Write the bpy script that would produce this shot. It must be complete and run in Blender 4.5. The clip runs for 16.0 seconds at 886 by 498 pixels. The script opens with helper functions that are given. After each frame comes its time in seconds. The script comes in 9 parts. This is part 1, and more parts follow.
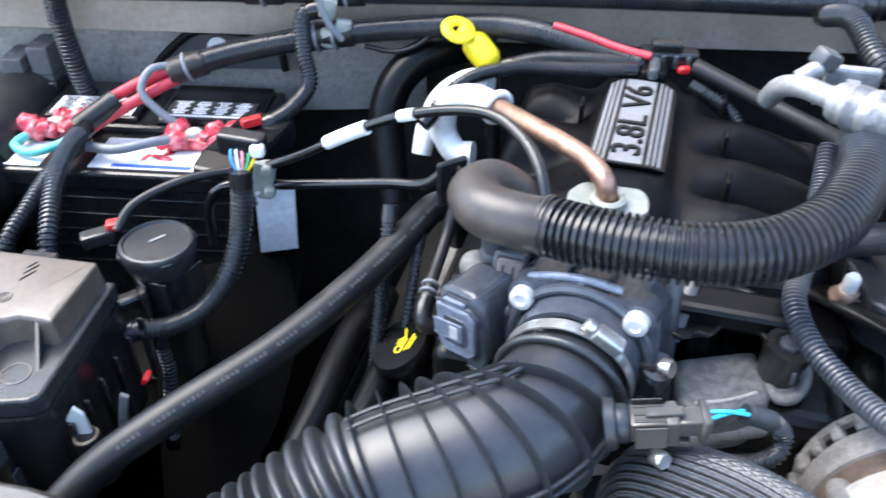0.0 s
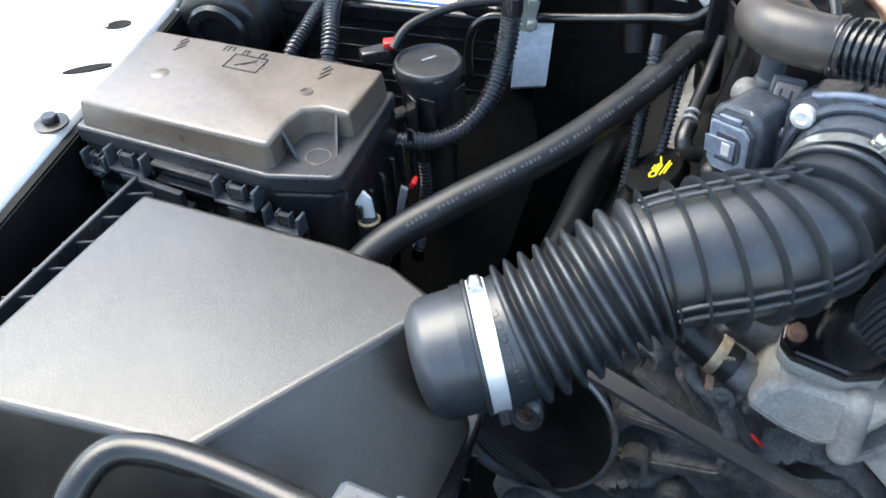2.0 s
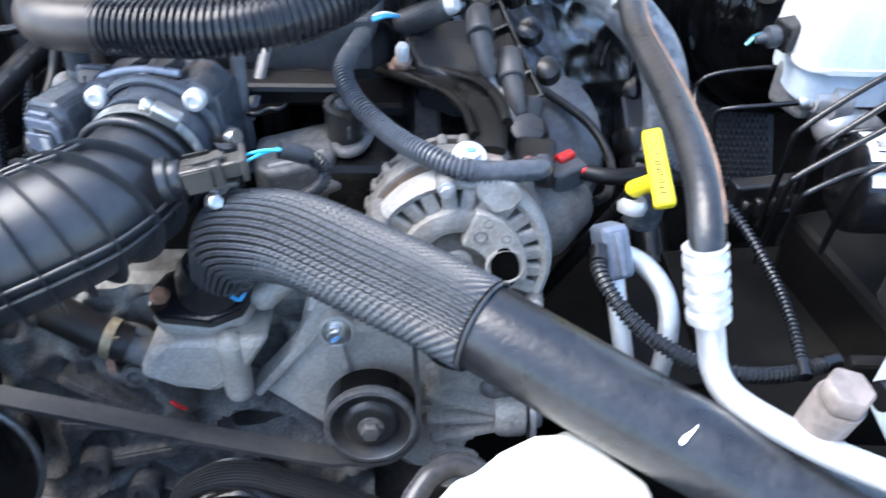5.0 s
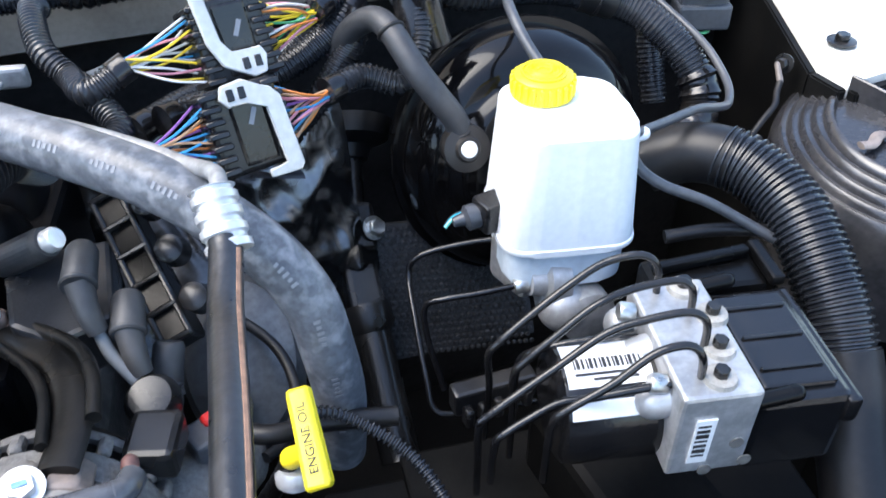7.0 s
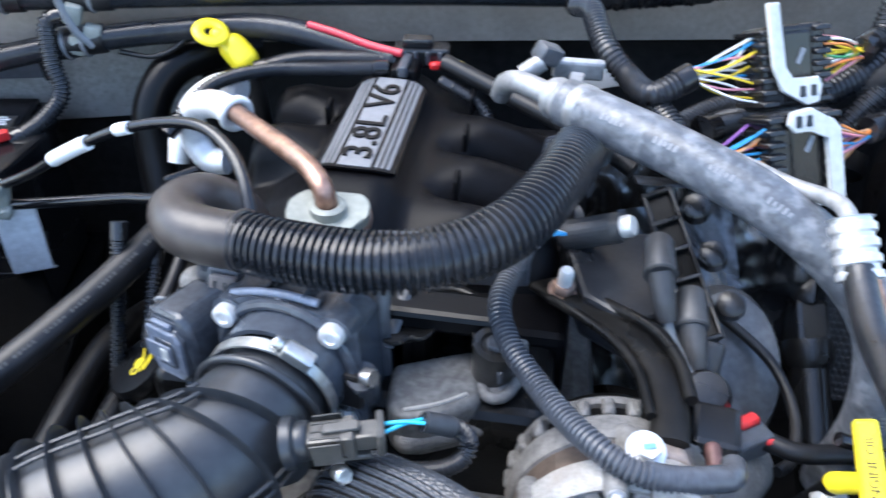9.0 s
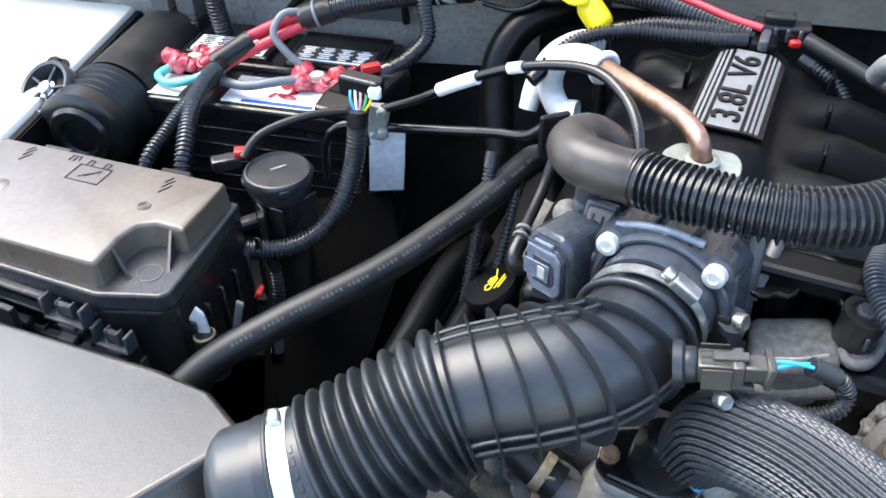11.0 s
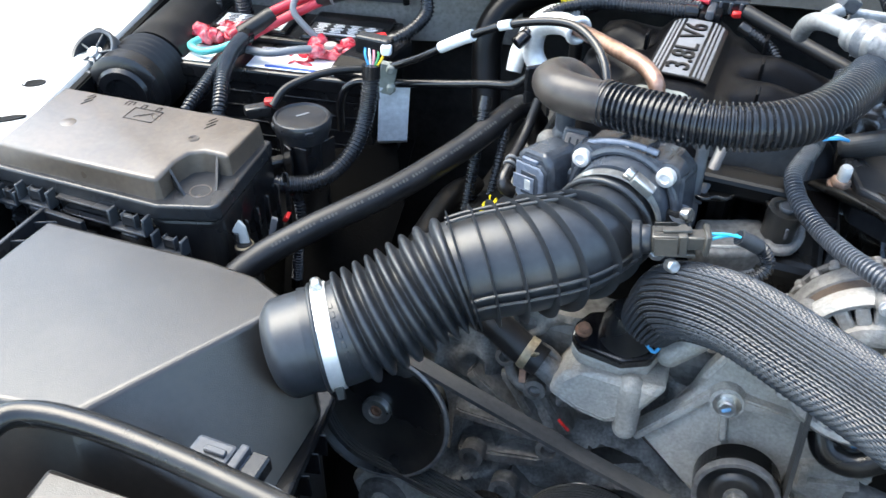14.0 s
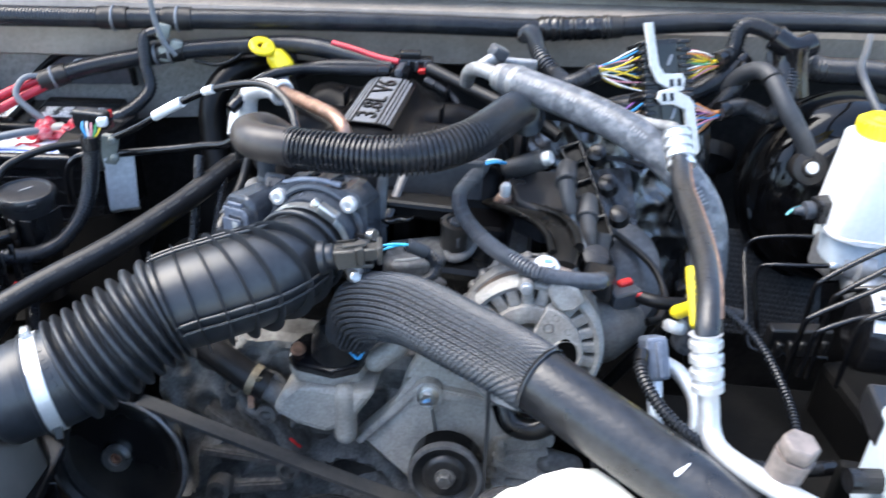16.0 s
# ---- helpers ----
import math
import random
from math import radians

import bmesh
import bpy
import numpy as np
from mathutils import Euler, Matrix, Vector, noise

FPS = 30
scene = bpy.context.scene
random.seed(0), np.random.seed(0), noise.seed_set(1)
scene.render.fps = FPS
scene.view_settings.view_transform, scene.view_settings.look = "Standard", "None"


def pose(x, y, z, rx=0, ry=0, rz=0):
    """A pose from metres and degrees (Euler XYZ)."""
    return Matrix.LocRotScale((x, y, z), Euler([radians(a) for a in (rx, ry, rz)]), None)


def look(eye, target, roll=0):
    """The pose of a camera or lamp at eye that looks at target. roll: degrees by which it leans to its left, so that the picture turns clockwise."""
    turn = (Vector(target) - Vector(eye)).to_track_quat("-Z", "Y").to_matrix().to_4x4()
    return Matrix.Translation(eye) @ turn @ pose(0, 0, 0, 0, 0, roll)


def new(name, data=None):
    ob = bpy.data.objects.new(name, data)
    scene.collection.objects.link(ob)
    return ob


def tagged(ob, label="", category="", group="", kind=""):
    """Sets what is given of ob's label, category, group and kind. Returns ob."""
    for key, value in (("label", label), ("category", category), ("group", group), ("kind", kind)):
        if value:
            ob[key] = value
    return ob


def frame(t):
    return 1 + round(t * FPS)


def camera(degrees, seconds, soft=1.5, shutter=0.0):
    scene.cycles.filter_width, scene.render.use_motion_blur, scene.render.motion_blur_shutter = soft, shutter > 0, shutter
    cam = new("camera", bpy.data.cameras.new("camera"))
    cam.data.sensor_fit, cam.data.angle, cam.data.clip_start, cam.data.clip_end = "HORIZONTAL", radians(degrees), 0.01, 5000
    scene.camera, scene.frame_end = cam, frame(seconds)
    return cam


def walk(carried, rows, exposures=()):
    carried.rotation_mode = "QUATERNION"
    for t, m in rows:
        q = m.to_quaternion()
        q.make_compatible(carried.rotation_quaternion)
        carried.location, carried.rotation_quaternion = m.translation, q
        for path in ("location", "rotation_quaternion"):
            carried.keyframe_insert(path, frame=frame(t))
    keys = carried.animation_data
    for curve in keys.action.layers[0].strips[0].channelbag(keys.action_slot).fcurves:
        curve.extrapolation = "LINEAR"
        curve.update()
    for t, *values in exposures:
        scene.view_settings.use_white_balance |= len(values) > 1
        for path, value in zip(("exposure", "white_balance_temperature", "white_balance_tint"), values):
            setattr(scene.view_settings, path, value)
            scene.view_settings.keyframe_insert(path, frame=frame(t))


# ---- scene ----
cam = camera(55.2, 16.0, soft=1.5, shutter=0.35)
METRES, EYE, TILT = 1.56, 1.48, -38.0
ROWS = [
    (0.0, 0.0, 0.0, 0.0, 0.0, 0.0, -0.0),
    (0.5, -0.0286, 0.0123, -0.0013, 4.39, -1.77, -2.83),
    (1.0, -0.0453, 0.0019, -0.0111, 7.62, -2.87, -4.45),
    (1.5, -0.0574, -0.0173, -0.0341, 9.7, -4.28, -5.48),
    (2.0, -0.0609, -0.0396, -0.0582, 9.73, -5.86, -4.9),
    (2.5, -0.0504, -0.0564, -0.0721, 7.09, -6.47, -2.56),
    (3.0, -0.0175, -0.0554, -0.0763, 2.12, -6.69, 0.45),
    (3.5, 0.0067, -0.0627, -0.0837, -1.98, -6.75, 2.51),
    (4.0, 0.0325, -0.0697, -0.0851, -5.79, -6.26, 4.43),
    (4.5, 0.0609, -0.0688, -0.0862, -9.28, -5.83, 6.62),
    (5.0, 0.1039, -0.0652, -0.0836, -12.61, -5.52, 9.06),
    (7.5, 0.2523, -0.0097, -0.0073, -20.26, -2.85, 14.64),
    (8.0, 0.1935, -0.0047, 0.0014, -15.58, -1.61, 10.72),
    (8.5, 0.1446, 0.0043, 0.0027, -10.35, -1.67, 6.86),
    (9.0, 0.0982, 0.0023, 0.0108, -5.63, -1.41, 3.41),
    (9.5, 0.0543, -0.0081, 0.0145, -0.76, -1.08, 0.2),
    (10.0, 0.0212, -0.0096, 0.005, 3.14, -1.4, -2.52),
    (12.5, -0.0003, -0.0839, -0.058, 8.01, -2.66, -5.71),
    (13.0, -0.0015, -0.1034, -0.0672, 7.61, -1.87, -6.12),
    (13.5, 0.0017, -0.1195, -0.0748, 6.6, -0.94, -5.88),
    (14.0, 0.0044, -0.1292, -0.0822, 5.23, -0.29, -5.13),
    (14.5, 0.0148, -0.1399, -0.0902, 3.27, 0.11, -3.79),
    (15.0, 0.0285, -0.1498, -0.0958, 0.2, 0.61, -2.18),
    (15.5, 0.045, -0.1634, -0.1003, -2.98, 2.0, -0.41),
    (16.0, 0.0803, -0.1905, -0.1219, -6.4, 5.96, 2.15),
]
path = [(t, pose(0, 0, EYE, TILT, 0, 0) @ pose(METRES * x, METRES * y, METRES * z, 90 + pitch, roll, yaw)) for t, x, y, z, yaw, pitch, roll in ROWS]
path.append((7.3, look((0.412, -0.021, 1.474), (1.091, 1.389, 0.228), 0.1)))
path.sort(key=lambda row: row[0])
EXPOSURES = [(0.0, 2.0, 6250, 8), (0.5, 2.14, 6550, 8), (1.0, 2.1, 6450, 5), (1.5, 1.96, 6550, 3), (2.5, 2.03, 6550, 3), (3.0, 2.22, 6650, 3), (3.5, 2.3, 6500, 5), (4.5, 2.29, 6250, 8), (5.0, 1.95, 6050, 8), (7.3, 1.5, 6250, 8), (8.0, 1.36, 6150, 8), (8.5, 1.5, 6000, 8), (9.0, 1.7, 5950, 8), (10.0, 1.8, 6250, 8), (12.5, 2.02, 6650, 3), (14.0, 1.96, 6550, 3), (15.0, 1.90, 6350, 6), (15.5, 1.95, 6400, 8), (16.0, 1.68, 6300, 8)]
walk(cam, path, EXPOSURES)

# ---- daylight ----
SUN_DIR = Vector((0.46, -0.16, -0.87)).normalized()      # the way the sunlight travels
world = bpy.data.worlds.new("sky")
scene.world = world
world.use_nodes = True
wn = world.node_tree
sky = wn.nodes.new("ShaderNodeTexSky")
sky.sky_type, sky.sun_disc = "NISHITA", False
sky.sun_elevation = math.asin(-SUN_DIR.z)
sky.sun_rotation = math.atan2(-SUN_DIR.x, -SUN_DIR.y)
sky.dust_density, sky.ozone_density = 2.0, 1.0
wn.links.new(sky.outputs[0], wn.nodes["Background"].inputs[0])
wn.nodes["Background"].inputs[1].default_value = 0.21
sun = new("sun", bpy.data.lights.new("sun", "SUN"))
sun.data.energy, sun.data.angle, sun.data.color = 1.3, radians(50), (1.0, 0.94, 0.86)
sun.rotation_euler = SUN_DIR.to_track_quat("-Z", "Y").to_euler()


# ---- building helpers ----
ORIGIN = {}


def V(*a):
    return Vector(a)


def thing(name, at, label, category, group="", kind=""):
    """An Empty at the base of a thing, to which its parts are hung."""
    ob = new(name)
    ob.location, ob.empty_display_size = at, 0.02
    ORIGIN[ob.name] = Vector(at)
    return tagged(ob, label, category, group, kind)


def flatten(bm):
    """Rings the flat faces, so that rounded edges do not bend the light across them."""
    big = []
    for f in bm.faces:
        a = f.calc_area()
        if a < 6e-5 or len(f.edges) > 40 or min(e.calc_length() for e in f.edges) < 0.0012:
            continue
        small = sum(1 for e in f.edges for g in e.link_faces if g is not f and g.calc_area() < 0.2 * a)
        if small * 2 >= len(f.edges):
            big.append(f)
    if big:
        bmesh.ops.inset_individual(bm, faces=big, thickness=0.0005, use_even_offset=False)


def mesh_of(name, bm, mat, shift, sharp=38):
    flatten(bm)
    me = bpy.data.meshes.new(name)
    bmesh.ops.recalc_face_normals(bm, faces=bm.faces)
    bm.to_mesh(me)
    bm.free()
    me.transform(Matrix.Translation(-shift))
    me.materials.append(mat)
    me.polygons.foreach_set("use_smooth", [True] * len(me.polygons))
    me.set_sharp_from_angle(angle=radians(sharp))
    return me


def part(name, bm, mat, parent, label="", sharp=38):
    """One mesh object under a thing or a part; the bmesh is in world metres."""
    ob = new(name, mesh_of(name, bm, mat, ORIGIN[parent.name], sharp))
    ob.parent = parent
    ORIGIN[ob.name] = ORIGIN[parent.name]
    return tagged(ob, label)


def solo(name, bm, mat, label, category, group="", kind="", sharp=38):
    """A thing that is a single mesh."""
    lo = [min(v.co[i] for v in bm.verts) for i in range(3)]
    hi = [max(v.co[i] for v in bm.verts) for i in range(3)]
    at = V((lo[0] + hi[0]) / 2, (lo[1] + hi[1]) / 2, lo[2])
    ob = new(name, mesh_of(name, bm, mat, at, sharp))
    ob.location = at
    ORIGIN[ob.name] = at
    return tagged(ob, label, category, group, kind)


def add(bm, other, m=None, keep=False):
    """Copy another bmesh into bm, through the matrix m."""
    other.verts.index_update()
    vs = [bm.verts.new(m @ v.co if m else v.co) for v in other.verts]
    for f in other.faces:
        try:
            bm.faces.new([vs[v.index] for v in f.verts])
        except ValueError:
            pass
    if not keep:
        other.free()
    return bm


def frame_at(at, z, x=None):
    """A matrix whose z axis points along z, standing at a place."""
    z = Vector(z).normalized()
    x = Vector(x) if x else (V(0, 0, 1) if abs(z.z) < 0.9 else V(1, 0, 0)).cross(z)
    x = (x - z * x.dot(z)).normalized()
    y = z.cross(x)
    return Matrix(((x.x, y.x, z.x, at[0]), (x.y, y.y, z.y, at[1]), (x.z, y.z, z.z, at[2]), (0, 0, 0, 1)))


def rbox(size, r=0.003, seg=2, m=None):
    """A box about the origin with rounded edges."""
    bm = bmesh.new()
    bmesh.ops.create_cube(bm, size=1, matrix=Matrix.Diagonal((*size, 1)))
    if r:
        bmesh.ops.bevel(bm, geom=bm.edges[:], offset=min(r, min(size) * 0.45), segments=seg, profile=0.5, affect="EDGES")
    if m:
        bm.transform(m)
    return bm


def prism(pts, z0, z1, r=0.003, seg=2, m=None, top=None):
    """A polygon raised from z0 to z1, with rounded edges; top: another outline for the upper face."""
    bm = bmesh.new()
    lo = [bm.verts.new((x, y, z0)) for x, y in pts]
    hi = [bm.verts.new((x, y, z1)) for x, y in (top or pts)]
    n = len(pts)
    bm.faces.new(lo[::-1])
    bm.faces.new(hi)
    for i in range(n):
        bm.faces.new((lo[i], lo[(i + 1) % n], hi[(i + 1) % n], hi[i]))
    if r:
        bmesh.ops.bevel(bm, geom=bm.edges[:], offset=r, segments=seg, profile=0.5, affect="EDGES", clamp_overlap=True)
    if m:
        bm.transform(m)
    return bm


def lathe(profile, seg=32, m=None):
    """A profile of (radius, height) turned about z; ends at radius 0 close it."""
    bm = bmesh.new()
    rows = []
    for r, z in profile:
        if r < 1e-6:
            rows.append([bm.verts.new((0, 0, z))])
        else:
            rows.append([bm.verts.new((r * math.cos(2 * math.pi * i / seg), r * math.sin(2 * math.pi * i / seg), z)) for i in range(seg)])
    for a, b in zip(rows, rows[1:]):
        for i in range(seg):
            j = (i + 1) % seg
            f = [a[i % len(a)], a[j % len(a)], b[j % len(b)], b[i % len(b)]]
            f = list(dict.fromkeys(f))
            if len(f) > 2:
                bm.faces.new(f)
    if m:
        bm.transform(m)
    return bm


def curve_points(pts, step):
    """A smooth line through points, cut into equal steps."""
    p = [Vector(q) for q in pts]
    if len(p) == 2:
        fine = [p[0].lerp(p[1], i / 20) for i in range(21)]
    else:
        e = [2 * p[0] - p[1]] + p + [2 * p[-1] - p[-2]]
        fine = []
        for a, b, c, d in zip(e, e[1:], e[2:], e[3:]):
            for i in range(16):
                u = i / 16
                fine.append(0.5 * (2 * b + (c - a) * u + (2 * a - 5 * b + 4 * c - d) * u * u + (3 * b - a - 3 * c + d) * u ** 3))
        fine.append(p[-1])
    s = [0.0]
    for a, b in zip(fine, fine[1:]):
        s.append(s[-1] + (b - a).length)
    n = max(2, round(s[-1] / step))
    out, k = [], 0
    for i in range(n + 1):
        want = s[-1] * i / n
        while k < len(s) - 2 and s[k + 1] < want:
            k += 1
        u = (want - s[k]) / max(1e-9, s[k + 1] - s[k])
        out.append(fine[k].lerp(fine[k + 1], min(1, max(0, u))))
    return out


def sweep(path, radii, seg=14, caps=True, bm=None, flat=1.0):
    """A round skin along a line of points, a radius to each point."""
    bm = bm or bmesh.new()
    rows = []
    t0 = (path[1] - path[0]).normalized()
    x = (V(0, 0, 1) if abs(t0.z) < 0.9 else V(0, 1, 0)).cross(t0).normalized()
    for i, p in enumerate(path):
        t = (path[min(i + 1, len(path) - 1)] - path[max(i - 1, 0)]).normalized()
        x = (x - t * x.dot(t)).normalized()
        y = t.cross(x)
        rows.append([bm.verts.new(p + radii[i] * (math.cos(2 * math.pi * k / seg) * x + flat * math.sin(2 * math.pi * k / seg) * y)) for k in range(seg)])
    for a, b in zip(rows, rows[1:]):
        for k in range(seg):
            j = (k + 1) % seg
            bm.faces.new((a[k], a[j], b[j], b[k]))
    if caps:
        bm.faces.new(rows[0][::-1])
        bm.faces.new(rows[-1])
    return bm


def hose(pts, r, step=0.006, seg=14, r1=None, bm=None, flat=1.0):
    """A smooth hose; r1: the radius at its far end."""
    p = curve_points(pts, step)
    n = len(p) - 1
    return sweep(p, [r + ((r1 if r1 else r) - r) * i / n for i in range(n + 1)], seg, True, bm, flat)


def corrugated(pts, r, pitch=0.0042, deep=0.0017, seg=14, bm=None):
    """A split conduit or breather hose with square rings."""
    p = curve_points(pts, pitch / 4)
    return sweep(p, [r if i % 4 < 2 else r - deep for i in range(len(p))], seg, True, bm)


def bellows(pts, r, pitch, deep, seg=40):
    """A hose with round folds."""
    p = curve_points(pts, pitch / 8)
    return sweep(p, [r - deep * (0.5 - 0.5 * math.cos(2 * math.pi * i / 8)) ** 0.7 for i in range(len(p))], seg)


def ring(at, axis, R, r, seg=32, sides=10, squash=1.0):
    """A torus about an axis."""
    bm = bmesh.new()
    m = frame_at(at, axis)
    rows = [[bm.verts.new(m @ V((R + r * math.cos(b)) * math.cos(a), (R + r * math.cos(b)) * math.sin(a), squash * r * math.sin(b)))
             for b in [2 * math.pi * k / sides for k in range(sides)]] for a in [2 * math.pi * i / seg for i in range(seg)]]
    for i in range(seg):
        for k in range(sides):
            bm.faces.new((rows[i][k], rows[i][(k + 1) % sides], rows[(i + 1) % seg][(k + 1) % sides], rows[(i + 1) % seg][k]))
    return bm


def band(at, axis, R, width, thick, seg=48):
    """A flat metal band round a hose."""
    m = frame_at(at, axis)
    return lathe([(R, -width / 2), (R + thick, -width / 2 + thick * 0.3), (R + thick, width / 2 - thick * 0.3), (R, width / 2)], seg, m)


def hexhead(at, axis, r, h, washer=0.0):
    """A hexagon head with a worn dished top, on a washer if wanted."""
    m = frame_at(at, axis)
    bm = prism([(r * math.cos(math.pi * k / 3), r * math.sin(math.pi * k / 3)) for k in range(6)], 0, h, r * 0.12, 1, m)
    if washer:
        add(bm, lathe([(0, -0.0005), (washer, -0.0005), (washer, 0.0016), (r * 0.9, 0.002), (0, 0.002)], 24, m))
    return bm


def lettering(text, size, m, mat, parent, depth=0.0004, name="lettering", spacing=1.0, bold=0.0):
    """Raised letters in the built-in font, centred in the plane of m."""
    cu = bpy.data.curves.new(name, "FONT")
    cu.body, cu.size, cu.extrude, cu.align_x, cu.align_y, cu.space_character, cu.offset = text, size, depth, "CENTER", "CENTER", spacing, bold
    tmp = bpy.data.objects.new(name, cu)
    scene.collection.objects.link(tmp)
    me = bpy.data.meshes.new_from_object(tmp.evaluated_get(bpy.context.evaluated_depsgraph_get()))
    bpy.data.objects.remove(tmp)
    me.transform(Matrix.Translation(-ORIGIN[parent.name]) @ m)
    me.materials.clear()
    me.materials.append(mat)
    ob = new(name, me)
    ob.parent = parent
    ORIGIN[ob.name] = ORIGIN[parent.name]
    return ob


def inset(pts, d):
    """A polygon, counter-clockwise, drawn in by d."""
    out = []
    n = len(pts)
    for i in range(n):
        p, a, b = Vector(pts[i]), Vector(pts[i - 1]), Vector(pts[(i + 1) % n])
        e, f = (p - a).normalized(), (b - p).normalized()
        n1, n2 = Vector((-e.y, e.x)), Vector((-f.y, f.x))
        k = (n1 + n2) / max(0.35, 1 + n1.dot(n2))
        q = p + k * d
        out.append((q.x, q.y))
    return out


def slab(pts, z0, z1, r, draft=0.0):
    """A moulded lid: drafted walls, a rounded upper edge and a flat top; pts counter-clockwise."""
    bm = bmesh.new()
    rows = [[bm.verts.new((x, y, z0)) for x, y in pts]]
    for k in range(5):
        a = math.pi / 2 * k / 4
        rows.append([bm.verts.new((x, y, z1 - r + r * math.sin(a))) for x, y in inset(pts, draft + r * (1 - math.cos(a)))])
    for u, v in zip(rows, rows[1:]):
        for i in range(len(pts)):
            j = (i + 1) % len(pts)
            bm.faces.new((u[i], u[j], v[j], v[i]))
    bm.faces.new(rows[-1])
    bm.faces.new(rows[0][::-1])
    return bm

# ---- materials ----
def surface(name, colour, rough, metal=0.0, vary=0.25, coarse=9.0, fine=160.0, bump=0.15, bump_scale=400.0, dirt=None, dirt_amount=0.3, coat=0.0, spec=0.5, dirt_scale=14.0, rough_vary=0.12):
    """A procedural surface: tone varied at two scales, stains of a second colour, uneven gloss and fine relief."""
    m = bpy.data.materials.new(name)
    m.use_nodes = True
    nt = m.node_tree
    N, L = nt.nodes, nt.links
    b = N["Principled BSDF"]
    tc = N.new("ShaderNodeTexCoord")

    def noise_node(scale, detail=4.0):
        n = N.new("ShaderNodeTexNoise")
        n.inputs["Scale"].default_value, n.inputs["Detail"].default_value = scale, detail
        L.new(tc.outputs["Object"], n.inputs["Vector"])
        return n

    n1, n2 = noise_node(coarse), noise_node(fine)
    mix = N.new("ShaderNodeMath")
    mix.operation = "MULTIPLY_ADD"
    mix.inputs[1].default_value = 0.55
    L.new(n1.outputs["Fac"], mix.inputs[0])
    half = N.new("ShaderNodeMath")
    half.operation = "MULTIPLY"
    half.inputs[1].default_value = 0.45
    L.new(n2.outputs["Fac"], half.inputs[0])
    L.new(half.outputs[0], mix.inputs[2])
    ramp = N.new("ShaderNodeValToRGB")
    c = Vector(colour)
    ramp.color_ramp.elements[0].position, ramp.color_ramp.elements[1].position = 0.39, 0.61
    ramp.color_ramp.elements[0].color = (*(c * (1 - vary)), 1)
    ramp.color_ramp.elements[1].color = (*[min(1, v) for v in c * (1 + vary)], 1)
    L.new(mix.outputs[0], ramp.inputs[0])
    out = ramp.outputs[0]
    if dirt:
        n3 = noise_node(dirt_scale, 8.0)
        r3 = N.new("ShaderNodeValToRGB")
        r3.color_ramp.elements[0].position, r3.color_ramp.elements[1].position = 0.48, 0.72
        r3.color_ramp.elements[1].color = (dirt_amount, dirt_amount, dirt_amount, 1)
        L.new(n3.outputs["Fac"], r3.inputs[0])
        mx = N.new("ShaderNodeMix")
        mx.data_type = "RGBA"
        L.new(r3.outputs[0], mx.inputs["Factor"])
        L.new(out, mx.inputs["A"])
        mx.inputs["B"].default_value = (*dirt, 1)
        out = mx.outputs["Result"]
    L.new(out, b.inputs["Base Color"])
    rr = N.new("ShaderNodeMapRange")
    rr.inputs["To Min"].default_value, rr.inputs["To Max"].default_value = max(0.02, rough - rough_vary), min(1, rough + rough_vary)
    L.new(n1.outputs["Fac"], rr.inputs["Value"])
    L.new(rr.outputs[0], b.inputs["Roughness"])
    b.inputs["Metallic"].default_value = metal
    b.inputs["Specular IOR Level"].default_value = spec
    b.inputs["Coat Weight"].default_value = coat
    if bump:
        nb = noise_node(bump_scale, 3.0)
        bp = N.new("ShaderNodeBump")
        bp.inputs["Strength"].default_value, bp.inputs["Distance"].default_value = bump, 0.001
        L.new(nb.outputs["Fac"], bp.inputs["Height"])
        L.new(bp.outputs[0], b.inputs["Normal"])
    return m


DUST = (0.16, 0.14, 0.115)
M_PLASTIC = surface("black_plastic", (0.010, 0.010, 0.011), 0.28, dirt=DUST, dirt_amount=0.10)
M_LID = surface("textured_black_plastic", (0.021, 0.018, 0.0155), 0.31, bump=0.25, bump_scale=900, dirt=DUST, dirt_amount=0.10, spec=0.75, rough_vary=0.04)
M_GLOSS = surface("glossy_black_plastic", (0.007, 0.007, 0.008), 0.13, dirt=DUST, dirt_amount=0.08)
M_RUBBER = surface("black_rubber", (0.008, 0.008, 0.009), 0.42, spec=0.36, dirt=DUST, dirt_amount=0.15, bump=0.1)
M_DUCT = surface("duct_rubber", (0.0235, 0.0262, 0.0306), 0.35, spec=0.58, dirt=(0.13, 0.125, 0.12), dirt_amount=0.07, rough_vary=0.07, bump=0.06)
M_CONDUIT = surface("conduit_plastic", (0.018, 0.020, 0.024), 0.21, dirt=DUST, dirt_amount=0.12, bump=0.05)
M_ELBOW = surface("worn_elbow_rubber", (0.035, 0.029, 0.027), 0.38, dirt=DUST, dirt_amount=0.3)
M_COVER = surface("intake_plastic", (0.004, 0.004, 0.0048), 0.34, spec=0.10, dirt=DUST, dirt_amount=0.015, bump=0.3, bump_scale=600)
M_THROTTLE = surface("throttle_plastic", (0.052, 0.060, 0.074), 0.22, dirt=DUST, dirt_amount=0.22)
M_CAST = surface("cast_aluminium", (0.385, 0.370, 0.335), 0.58, 0.25, vary=0.2, coarse=30, fine=300, dirt=(0.12, 0.11, 0.095), dirt_amount=0.5, bump=1.0, bump_scale=420, dirt_scale=13)
M_CASTDARK = surface("grimy_cast_metal", (0.15, 0.147, 0.14), 0.6, 0.3, vary=0.35, coarse=20, dirt=(0.035, 0.03, 0.026), dirt_amount=0.9, bump=0.5, bump_scale=300, dirt_scale=16)
